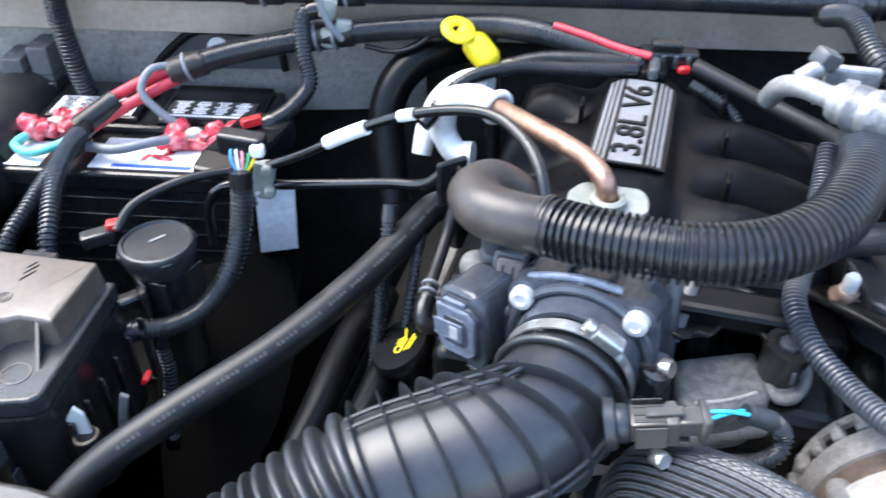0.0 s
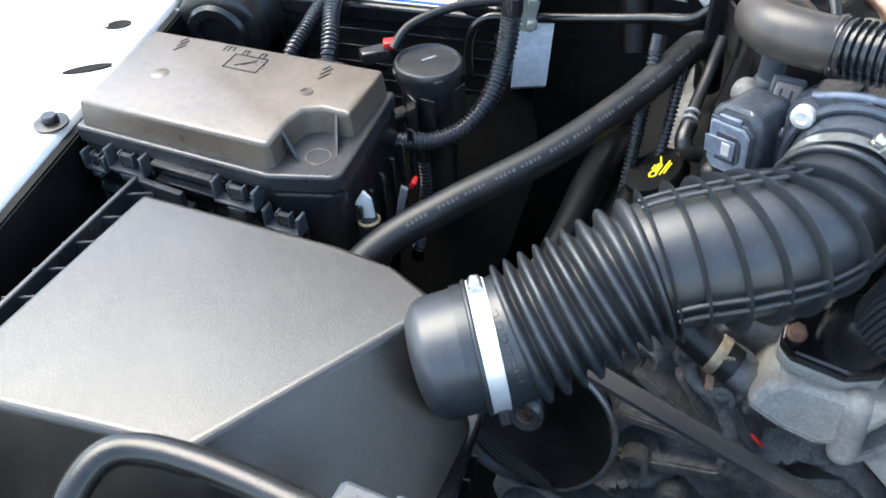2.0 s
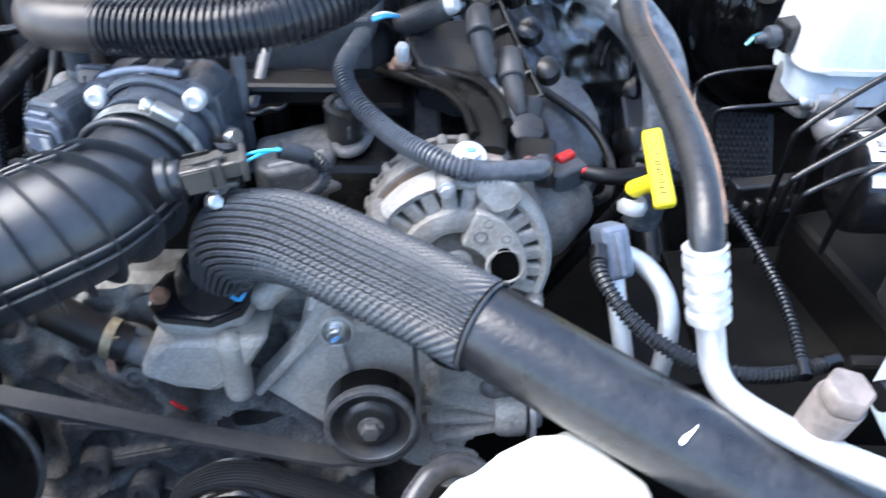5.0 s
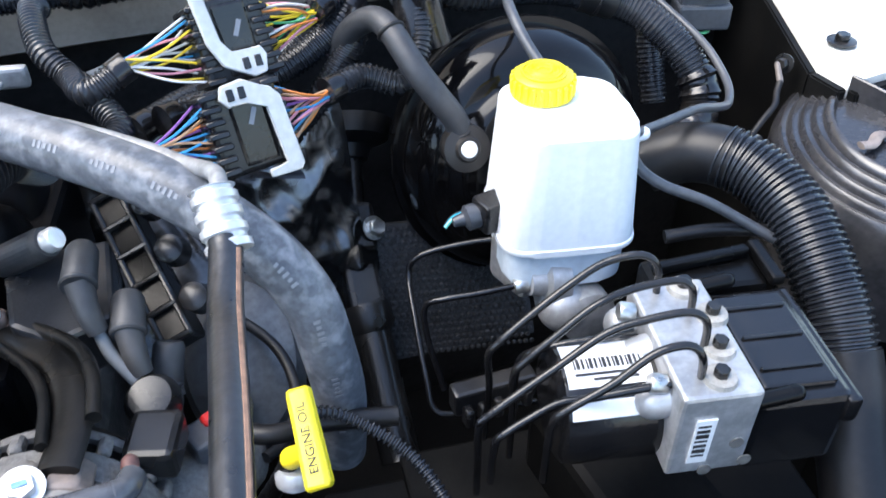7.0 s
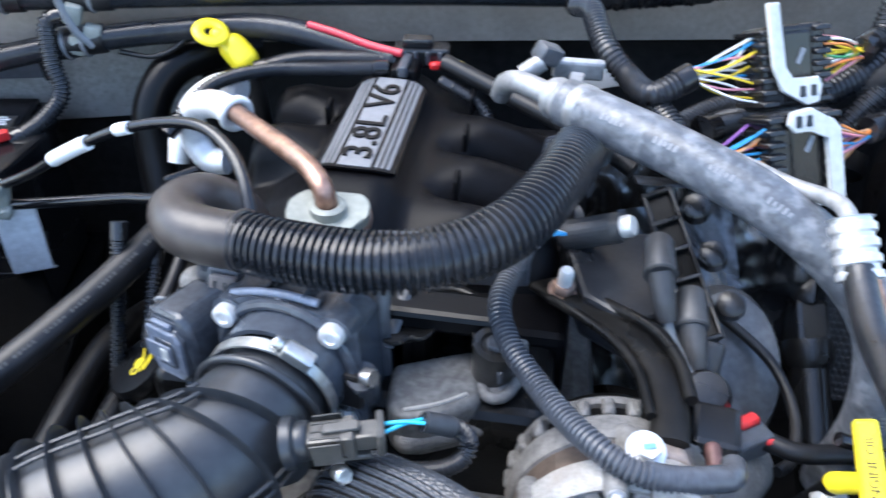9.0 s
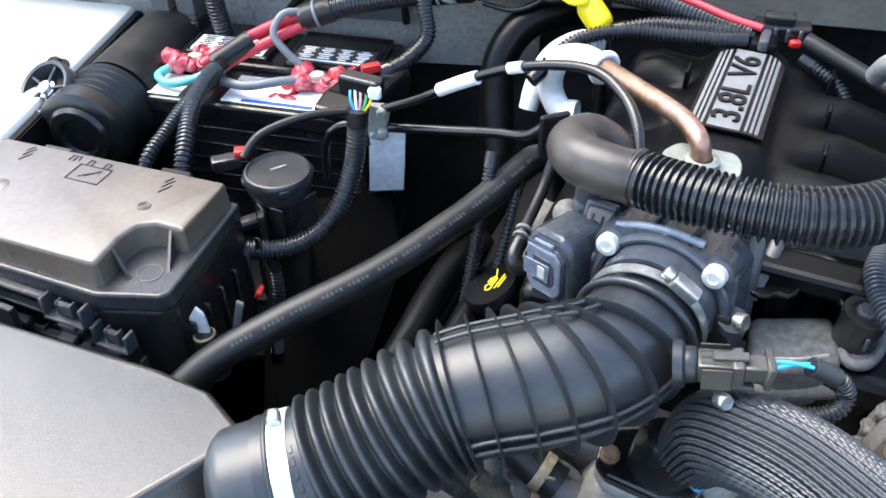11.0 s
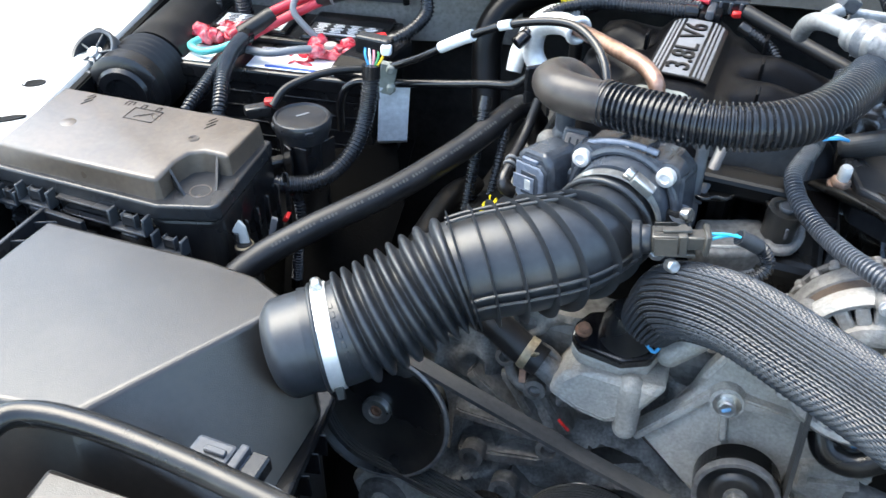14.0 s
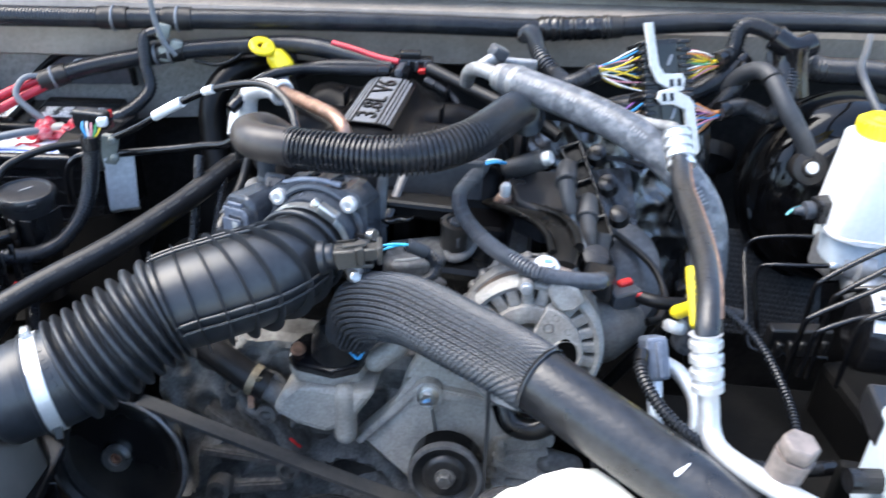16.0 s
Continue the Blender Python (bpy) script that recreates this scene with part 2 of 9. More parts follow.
M_ALU = surface("bright_aluminium", (0.66, 0.665, 0.67), 0.36, 0.6, vary=0.12, dirt=(0.3, 0.28, 0.25), dirt_amount=0.3)
M_STEEL = surface("zinc_steel", (0.62, 0.62, 0.6), 0.3, 0.9, vary=0.2, coarse=40, dirt=(0.22, 0.13, 0.07), dirt_amount=0.25)
M_RUST = surface("rusty_steel", (0.22, 0.12, 0.075), 0.7, 0.3, vary=0.4, coarse=60, dirt=(0.35, 0.3, 0.26), dirt_amount=0.5)
M_PULLEY = surface("black_painted_steel", (0.010, 0.010, 0.010), 0.28, dirt=DUST, dirt_amount=0.2, rough_vary=0.15)
M_REDHUB = surface("rusted_hub", (0.13, 0.065, 0.058), 0.55, 0.2, vary=0.35, dirt=(0.04, 0.03, 0.03), dirt_amount=0.5)
M_BELT = surface("belt_rubber", (0.034, 0.035, 0.036), 0.5, dirt=DUST, dirt_amount=0.25)
M_BOOSTER = surface("polished_black_steel", (0.0035, 0.0035, 0.004), 0.09, spec=0.34, dirt=DUST, dirt_amount=0.03, rough_vary=0.04, bump=0.0)
M_WHITE = surface("white_plastic", (0.8, 0.82, 0.83), 0.35, vary=0.05, bump=0.05)
M_TRANS = surface("milky_plastic", (0.62, 0.7, 0.76), 0.35, vary=0.08, bump=0.05)
M_YELLOW = surface("yellow_plastic", (0.85, 0.68, 0.02), 0.35, vary=0.1)
M_RED = surface("red_plastic", (0.55, 0.02, 0.02), 0.4, vary=0.2)
M_GEL = surface("red_terminal_gel", (0.46, 0.03, 0.05), 0.25, vary=0.5, coarse=60, dirt=(0.85, 0.55, 0.55), dirt_amount=0.4, bump=0.9, bump_scale=220, dirt_scale=90)
M_PAINT = surface("white_car_paint", (0.80, 0.76, 0.68), 0.22, vary=0.04, coat=0.6, bump=0.0, dirt=(0.55, 0.5, 0.42), dirt_amount=0.12)
M_COWL = surface("dusty_cowl_paint", (0.28, 0.245, 0.205), 0.5, vary=0.15, dirt=(0.16, 0.14, 0.12), dirt_amount=0.6)
M_COWLDARK = surface("grimy_grey_paint", (0.25, 0.238, 0.22), 0.55, vary=0.3, coarse=7, dirt=(0.05, 0.045, 0.04), dirt_amount=0.7, dirt_scale=9)
# Near-black for places that are only deep shade, such as gaps and bores.
M_MATT = surface("matt_black_void", (0.0022, 0.0022, 0.0022), 0.8, spec=0.03, vary=0.4, bump=0.4)
M_RELAY = surface("relay_plastic", (0.085, 0.085, 0.090), 0.34, dirt=DUST, dirt_amount=0.25)
M_DARK = surface("dark_paint_and_shade", (0.005, 0.005, 0.005), 0.6, dirt=DUST, dirt_amount=0.04, spec=0.12)
M_COPPER = surface("heat_tinted_steel_pipe", (0.40, 0.24, 0.17), 0.36, 0.8, vary=0.3, coarse=30, dirt=(0.3, 0.27, 0.27), dirt_amount=0.6)
M_FOIL = surface("foil_wrap", (0.88, 0.88, 0.87), 0.42, 0.5, vary=0.1, bump=1.0, bump_scale=70)
M_SHIELD = surface("crumpled_foil_shield", (0.15, 0.152, 0.155), 0.24, 0.95, vary=0.35, coarse=18, bump=0.4, bump_scale=60)
M_FOILDULL = surface("dull_creased_foil", (0.10, 0.102, 0.107), 0.30, 0.92, vary=0.3, coarse=22, bump=0.35, bump_scale=60, dirt=(0.10, 0.10, 0.10), dirt_amount=0.4)
M_COVERGREY = surface("grey_pressed_cover", (0.12, 0.124, 0.13), 0.45, 0.4, vary=0.25, coarse=25, dirt=(0.08, 0.08, 0.08), dirt_amount=0.5)
M_LINER = surface("grey_black_moulding", (0.034, 0.034, 0.037), 0.20, spec=0.75, vary=0.25, coarse=14, dirt=DUST, dirt_amount=0.2)
M_GREYHOSE = surface("grey_ac_hose", (0.086, 0.094, 0.108), 0.36, vary=0.3, coarse=30, fine=220, dirt=(0.30, 0.31, 0.33), dirt_amount=0.6, dirt_scale=90)
M_GASKET = surface("pale_gasket", (0.25, 0.265, 0.24), 0.6, 0.3, vary=0.15)
M_GREY = surface("grey_plastic", (0.055, 0.060, 0.070), 0.36, dirt=DUST, dirt_amount=0.2)
M_LABEL = surface("paper_label", (0.8, 0.8, 0.79), 0.5, vary=0.05, bump=0.0)
M_LABELGREY = surface("silver_label", (0.21, 0.217, 0.23), 0.45, 0.25, vary=0.1, bump=0.0)
M_INK = surface("printed_ink", (0.02, 0.02, 0.022), 0.5, bump=0.0)
M_BADGE = surface("badge_black", (0.004, 0.004, 0.005), 0.32, spec=0.2, bump=0.0)
M_BLUE = surface("blue_print", (0.03, 0.09, 0.4), 0.45, bump=0.0)
M_TEAL = surface("teal_wire", (0.12, 0.5, 0.45), 0.4, vary=0.1)
M_CYAN = surface("cyan_wire", (0.03, 0.42, 0.6), 0.4, vary=0.1)
M_GREYWIRE = surface("grey_wire", (0.16, 0.17, 0.18), 0.4, vary=0.1)
M_REDWIRE = surface("red_cable", (0.5, 0.03, 0.05), 0.4, vary=0.15)
M_PRINT = surface("pale_print", (0.050, 0.050, 0.048), 0.6, bump=0.0)
M_GROUND = surface("sunlit_concrete", (0.42, 0.38, 0.32), 0.85, vary=0.2, coarse=1.2, fine=40, bump=0.6, bump_scale=120, dirt=(0.25, 0.22, 0.18), dirt_amount=0.6, dirt_scale=0.8)
WIRES = [surface(f"{n}_wire", c, 0.4, vary=0.1, bump=0.0) for n, c in (("white", (0.7, 0.7, 0.68)), ("yellow", (0.75, 0.55, 0.03)), ("pink", (0.6, 0.25, 0.3)), ("blue", (0.05, 0.30, 0.60)), ("tan", (0.45, 0.28, 0.16)), ("violet", (0.28, 0.12, 0.4)), ("orange", (0.65, 0.22, 0.05)), ("green", (0.06, 0.3, 0.12)))]
M_PLUG = surface("brown_grey_plastic", (0.060, 0.056, 0.049), 0.3, dirt=DUST, dirt_amount=0.3)
M_WEB = surface("dusty_cast_cover", (0.175, 0.176, 0.170), 0.66, 0.15, vary=0.4, coarse=45, fine=300, dirt=(0.05, 0.045, 0.04), dirt_amount=0.85, bump=0.5, bump_scale=300, dirt_scale=18)
M_BOLT = surface("bright_bolt_steel", (0.78, 0.78, 0.77), 0.34, 0.5, vary=0.08, bump=0.1)
M_LATCH = surface("grey_black_plastic", (0.022, 0.023, 0.026), 0.30, dirt=DUST, dirt_amount=0.15)
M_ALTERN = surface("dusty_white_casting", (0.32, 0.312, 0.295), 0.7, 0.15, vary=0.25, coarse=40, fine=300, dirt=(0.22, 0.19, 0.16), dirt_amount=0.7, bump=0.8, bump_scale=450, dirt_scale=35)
M_LEVER = surface("pale_lever_plastic", (0.50, 0.51, 0.49), 0.42, vary=0.12)
M_DIMPLE = surface("dimpled_shield_steel", (0.038, 0.038, 0.040), 0.42, 0.4, vary=0.3)
M_GRIME = surface("oily_grime", (0.035, 0.033, 0.030), 0.6, vary=0.5, coarse=30, dirt=(0.12, 0.11, 0.1), dirt_amount=0.5, bump=0.6, bump_scale=250)
M_SHIELDGREY = surface("pale_grey_pressed_steel", (0.68, 0.70, 0.73), 0.5, 0.0, vary=0.15, dirt=(0.14, 0.13, 0.12), dirt_amount=0.4)
M_BOOT = surface("grey_boot_rubber", (0.030, 0.032, 0.036), 0.5, dirt=DUST, dirt_amount=0.25)
# Cream tint chosen to throw brown reflections onto the lids.
M_HOOD = surface("warm_reflector_cream", (0.78, 0.64, 0.48), 0.5, vary=0.1, coarse=2.0, dirt=(0.2, 0.16, 0.12), dirt_amount=0.4, dirt_scale=3.0)
M_ALUDULL = surface("dull_aluminium", (0.29, 0.295, 0.30), 0.45, 0.45, vary=0.25, coarse=40, dirt=(0.2, 0.19, 0.18), dirt_amount=0.5)
M_HOSE = surface("weathered_hose_rubber", (0.013, 0.0138, 0.016), 0.31, spec=0.62, vary=0.4, coarse=60, fine=200, dirt=(0.10, 0.07, 0.05), dirt_amount=0.04, bump=0.35, bump_scale=240, dirt_scale=30)
M_OILY = surface("oily_steel_and_shade_black", (0.004, 0.004, 0.004), 0.28, spec=0.22, dirt=DUST, dirt_amount=0.08, rough_vary=0.15)
M_IDLER = surface("worn_black_steel", (0.028, 0.028, 0.028), 0.34, 0.2, dirt=DUST, dirt_amount=0.3)
M_STATOR = surface("rusty_stator", (0.075, 0.055, 0.042), 0.6, 0.2, vary=0.3, coarse=60)
M_CONDUITGREY = surface("dusty_grey_conduit", (0.060, 0.066, 0.078), 0.26, dirt=DUST, dirt_amount=0.2, bump=0.05)
M_BLACKBOX = surface("deep_black_plastic", (0.003, 0.003, 0.0032), 0.3, spec=0.2, dirt=DUST, dirt_amount=0.01)
M_ALUMID = surface("machined_aluminium", (0.42, 0.425, 0.43), 0.4, 0.55, vary=0.18, coarse=30, dirt=(0.2, 0.19, 0.18), dirt_amount=0.4, dirt_scale=25)
M_FRAMEBLUE = surface("pale_blue_grey_plastic", (0.15, 0.175, 0.225), 0.3, dirt=DUST, dirt_amount=0.15)
M_BLUEDAB = surface("faded_blue_paint", (0.16, 0.33, 0.55), 0.5, vary=0.3, coarse=200, bump=0.0)
M_BRASS = surface("tarnished_brass", (0.36, 0.30, 0.20), 0.5, 0.5, vary=0.35, coarse=60, dirt=(0.22, 0.12, 0.07), dirt_amount=0.6, dirt_scale=90)
M_PALERIM = surface("worn_and_highlit_rim", (0.17, 0.17, 0.17), 0.42, 0.5, vary=0.25, coarse=40, dirt=(0.05, 0.045, 0.04), dirt_amount=0.5)
M_BROWNRUBBER = surface("mottled_brown_rubber", (0.20, 0.115, 0.075), 0.6, vary=0.4, coarse=60, dirt=(0.02, 0.02, 0.02), dirt_amount=0.5, dirt_scale=40)
# Brown lid colour, warmed to carry part of the hood's reflection.
M_FUSELID = surface("warmed_brown_plastic", (0.095, 0.072, 0.053), 0.32, bump=0.25, bump_scale=900, dirt=DUST, dirt_amount=0.2, spec=0.78)
# Lighter copy of M_LATCH, putting missing front light into the latches' colour.
M_LATCHPALE = surface("lightened_grey_plastic", (0.040, 0.044, 0.050), 0.32, dirt=DUST, dirt_amount=0.3)
M_FIREWALL = surface("dusty_black_insulation", (0.016, 0.0155, 0.015), 0.7, vary=0.5, coarse=6, fine=90, dirt=(0.075, 0.068, 0.06), dirt_amount=0.5, dirt_scale=5, bump=0.8, bump_scale=60, spec=0.25)
M_CAPBROWN = surface("dull_brown_grey_cap", (0.20, 0.165, 0.145), 0.5, vary=0.25, coarse=50, dirt=(0.1, 0.09, 0.08), dirt_amount=0.5)
# Darker copy of the alternator casting; shade put into colour where white looked overlit.
M_ALTRIM = surface("toned_down_grey_casting", (0.16, 0.156, 0.15), 0.65, 0.2, vary=0.3, coarse=40, fine=300, dirt=(0.08, 0.07, 0.06), dirt_amount=0.6, bump=0.8, bump_scale=450, dirt_scale=35)
M_INKOLIVE = surface("dark_olive_print", (0.06, 0.05, 0.012), 0.5, vary=0.1, bump=0.0)
M_OVERFLOW = surface("smoky_hose", (0.040, 0.039, 0.041), 0.26, vary=0.25, coarse=40, dirt=(0.13, 0.11, 0.09), dirt_amount=0.35, dirt_scale=25)
M_OLIVE = surface("faded_yellow_print", (0.24, 0.185, 0.012), 0.5, vary=0.1, bump=0.0)

# ---- the setting ----
def plate(pts, thick_dir, r=0.002):
    """A flat sheet: corner points and the way and thickness of its back."""
    bm = bmesh.new()
    a = [bm.verts.new(p) for p in pts]
    d = Vector(thick_dir)
    b = [bm.verts.new(Vector(p) + d) for p in pts]
    n = len(pts)
    bm.faces.new(a)
    bm.faces.new(b[::-1])
    for i in range(n):
        bm.faces.new((a[i], b[i], b[(i + 1) % n], a[(i + 1) % n]))
    if r:
        bmesh.ops.bevel(bm, geom=bm.edges[:], offset=r, segments=2, affect="EDGES")
    return bm


def sheet_ground():
    bm = bmesh.new()
    bmesh.ops.create_grid(bm, x_segments=8, y_segments=8, size=300)
    return solo("ground", bm, M_GROUND, "pale sunlit concrete ground under the car", "ground", kind="structure")


sheet_ground()


def cowl_y(x):
    return 0.905 - 0.075 * x


# firewall, cowl and lip
bm = plate([(-0.95, cowl_y(-0.95) + 0.07, 0.06), (1.45, cowl_y(1.45) + 0.07, 0.06), (1.45, cowl_y(1.45) + 0.07, 1.085), (-0.95, cowl_y(-0.95) + 0.07, 1.085)], (0, 0.02, 0))
solo("firewall", bm, M_FIREWALL, "black insulated firewall behind the engine", "firewall", kind="structure")
bm = bmesh.new()
prof = [(0.08, 1.066), (0.012, 1.068), (0.0, 1.074), (0.0, 1.128), (0.012, 1.150), (0.045, 1.158), (0.05, 1.166), (0.035, 1.170), (0.028, 1.178), (0.20, 1.20), (0.20, 1.18), (0.10, 1.14), (0.06, 1.09)]
for xa, xb in ((-0.95, 1.45),):
    ra = [bm.verts.new((xa, cowl_y(xa) + dy, z)) for dy, z in prof]
    rb = [bm.verts.new((xb, cowl_y(xb) + dy, z)) for dy, z in prof]
    for i in range(len(prof)):
        j = (i + 1) % len(prof)
        bm.faces.new((ra[i], ra[j], rb[j], rb[i]))
    bm.faces.new(ra)
    bm.faces.new(rb[::-1])
solo("cowl", bm, M_COWL, "dusty beige cowl panel above the firewall", "cowl panel", kind="structure")
bm = plate([(-0.70, cowl_y(-0.70) + 0.030, 0.93), (-0.02, cowl_y(-0.02) + 0.030, 0.97), (-0.02, cowl_y(-0.02) + 0.030, 1.074), (-0.70, cowl_y(-0.70) + 0.030, 1.074)], (0, 0.008, 0), 0.001)
solo("cowl_side", bm, M_COWLDARK, "dusty grey painted panel behind the battery", "panel", kind="structure")
kb = thing("stamped_bracket", (-0.27, 0.925, 1.02), "black stamped bracket on the panel, its daylit hole a white disc", "bracket")
trap = [(-0.352, 1.018), (-0.331, 1.040), (-0.297, 1.066), (-0.270, 1.070), (-0.235, 1.068), (-0.196, 1.054), (-0.189, 1.022)]
part("plate", plate([(x, cowl_y(x) + 0.018, z) for x, z in trap], (0, 0.010, 0), 0.001), M_GREY, kb)
part("edge", hose([(x, cowl_y(x) + 0.016, z) for x, z in trap], 0.0050, 0.006, 8), M_DARK, kb, "black rolled edge")
# White disc stands for daylight coming through the bracket's hole.
part("hole", lathe([(0, 0), (0.0125, 0), (0.0125, 0.002), (0, 0.002)], 24, frame_at((-0.267, cowl_y(-0.267) + 0.0165, 1.049), (0, -1, 0.1))), M_LABEL, kb, "white disc painted as daylight in the round hole")
cable_pts = [(-0.430, 0.915, 1.155), (-0.432, 0.912, 1.10), (-0.430, 0.912, 1.05), (-0.425, 0.915, 1.00), (-0.42, 0.92, 0.96)]
solo("drop_conduit", corrugated(cable_pts, 0.0125, 0.0048, 0.0015, 16), M_CONDUIT, "corrugated conduit dropping beside the relays", "conduit")
bm = hose([(-0.95, cowl_y(-0.95) + 0.035, 1.178), (0.25, cowl_y(0.25) + 0.035, 1.178), (1.45, cowl_y(1.45) + 0.035, 1.178)], 0.008, 0.05, 10)
solo("cowl_seal", bm, M_RUBBER, "black rubber hood seal along the cowl lip", "seal", kind="structure")


def fender(name, x0, z, side, y0, y1, flare, label, cut=None):
    """A painted fender top with a turned-down inner edge, and the dark inner panel under it."""
    f = thing(name, (x0, 0.4, z), label, "fender", kind="structure")
    bm = bmesh.new()
    ys = sorted([y0 + (y1 - y0) * i / 24 for i in range(25)] + ([cut - 0.001, cut + 0.001] if cut else []))
    prof = [(0.0, -0.03), (0.0, -0.006), (0.003, -0.0015), (0.008, 0.0), (0.12, 0.004), (0.26, 0.012), (0.38, 0.0), (0.46, -0.06), (0.50, -0.16), (0.50, -0.5)]
    rows = [[bm.verts.new((x0 + flare * max(0, y - 0.54) + side * (max(dx, 0.20) if cut and y < cut else dx), y, z + dz)) for dx, dz in prof] for y in ys]
    for a, b in zip(rows, rows[1:]):
        for k in range(len(prof) - 1):
            bm.faces.new((a[k], a[k + 1], b[k + 1], b[k]))
    part("fender_top", bm, M_PAINT, f)
    x1 = x0 + flare * (y1 - 0.54)
    xf = x0 + side * 0.20 if cut else x0
    yc = cut or 0.54
    part("inner_panel", plate([(xf, y0, 0.06), (xf, yc, 0.06), (xf, yc, z - 0.006), (xf, y0, z - 0.006)], (-side * 0.012, 0, 0)), M_DARK, f, "black inner fender panel")
    if cut:
        part("inner_panel", plate([(x0, 0.54, 0.06), (x0, cut, 0.06), (x0, cut, z - 0.006), (x0, 0.54, z - 0.006)], (-side * 0.012, 0, 0)), M_DARK, f, "black inner fender panel")
        part("inner_panel", plate([(x0, cut, 0.06), (xf, cut, 0.06), (xf, cut, z - 0.006), (x0, cut, z - 0.006)], (0, -0.012, 0)), M_DARK, f, "black inner fender panel")
    bm = plate([(x0, 0.54, 0.06), (x1, y1, 0.06), (x1, y1, z - 0.006), (x0, 0.54, z - 0.006)], (-side * 0.012, 0, 0))
    part("inner_panel", bm, M_DARK, f, "black inner fender panel")
    return f


left = fender("fender_left", -0.578, 1.002, -1, -0.35, 0.98, 0.0, "white painted front fender, passenger side")
right = fender("fender_right", 1.12, 1.05, 1, -0.35, 0.98, 0.55, "white painted front fender, driver side", 0.497)


def body_bolt(at, parent_label, r=0.0085):
    b = thing("fender_bolt", at, parent_label, "bolt", group="fender bolts")
    part("head", hexhead(Vector(at) + V(0, 0, 0.002), (0, 0, 1), r, 0.008), M_PULLEY, b)
    part("washer", lathe([(0, 0), (r * 1.9, 0), (r * 1.9, 0.002), (r * 1.1, 0.003), (0, 0.003)], 24, frame_at(at, (0, 0, 1))), M_PULLEY, b)


body_bolt((-0.598, 0.80, 1.003), "black hexagon bolt with washer in the white fender")
body_bolt((-0.592, 0.47, 1.003), "black hexagon bolt with washer in the white fender")
body_bolt((1.178, 0.567, 1.055), "black hexagon bolt with washer in the white fender")
for hx, hy, ha, hb in ((-0.617, 0.655, 0.014, 0.009), (-0.606, 0.565, 0.024, 0.006)):
    bm = lathe([(0, 0.0), (1.0, 0.0), (1.05, 0.0012), (1.0, 0.0016), (0.92, 0.0010), (0, 0.0008)], 28)
    bm.transform(Matrix.Translation((hx, hy, 1.0025)) @ Matrix.Rotation(0.5, 4, "Z") @ Matrix.Diagonal((ha, hb, 1, 1)))
    solo("fender_plug", bm, M_DARK, "dark oval plugged hole in the white fender", "plug", group="fender plugs")

# front of the bay
# Raised out of view to block bright horizon from the booster's reflections.
bm = plate([(-0.95, -0.06, 0.25), (1.45, -0.06, 0.25), (1.45, -0.06, 0.97), (-0.95, -0.06, 0.97)], (0, -0.02, 0))
solo("radiator_support", bm, M_DARK, "black radiator support panel, its unseen top raised to darken reflections", "panel", kind="structure")
for name, x0, x1, y0, y1, z in (("frame_rail", -0.42, -0.26, -0.05, 0.95, 0.42), ("frame_rail", 0.52, 0.68, -0.05, 0.95, 0.42)):
    solo(name, rbox((x1 - x0, y1 - y0, 0.14), 0.01, 2, Matrix.Translation(((x0 + x1) / 2, (y0 + y1) / 2, z))), M_DARK, "black steel frame rail deep under the engine", "frame rail", kind="structure")
# Added dark sheet that hides the bright ground between parts.
solo("inner_floor", rbox((1.70, 1.06, 0.012), 0.002, 1, Matrix.Translation((0.26, 0.46, 0.30))), M_DARK, "added black sheet under the engine bay that keeps gaps dark", "splash shield", kind="structure")

# the hood, folded back behind the cowl, unseen; sized and tinted for warm reflections
hd = thing("hood", (0.25, 1.10, 1.22), "unseen hood behind the cowl, cream-tinted as a warm reflector", "hood", kind="structure")
bm = bmesh.new()
rows = []
for i in range(9):
    u = i / 8
    rows.append([bm.verts.new((0.25 + (1.06 - 0.10 * u) * s, 1.04 + 0.52 * u - 0.05 * s * s, 1.235 + 1.04 * u)) for s in (-1, -0.6, -0.2, 0.2, 0.6, 1)])
for a, b in zip(rows, rows[1:]):
    for k in range(5):
        bm.faces.new((a[k], a[k + 1], b[k + 1], b[k]))
bmesh.ops.solidify(bm, geom=bm.faces[:], thickness=0.012)
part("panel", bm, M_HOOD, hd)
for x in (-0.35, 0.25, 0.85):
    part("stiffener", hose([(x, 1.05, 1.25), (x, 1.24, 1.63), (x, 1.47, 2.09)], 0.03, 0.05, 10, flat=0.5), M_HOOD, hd)

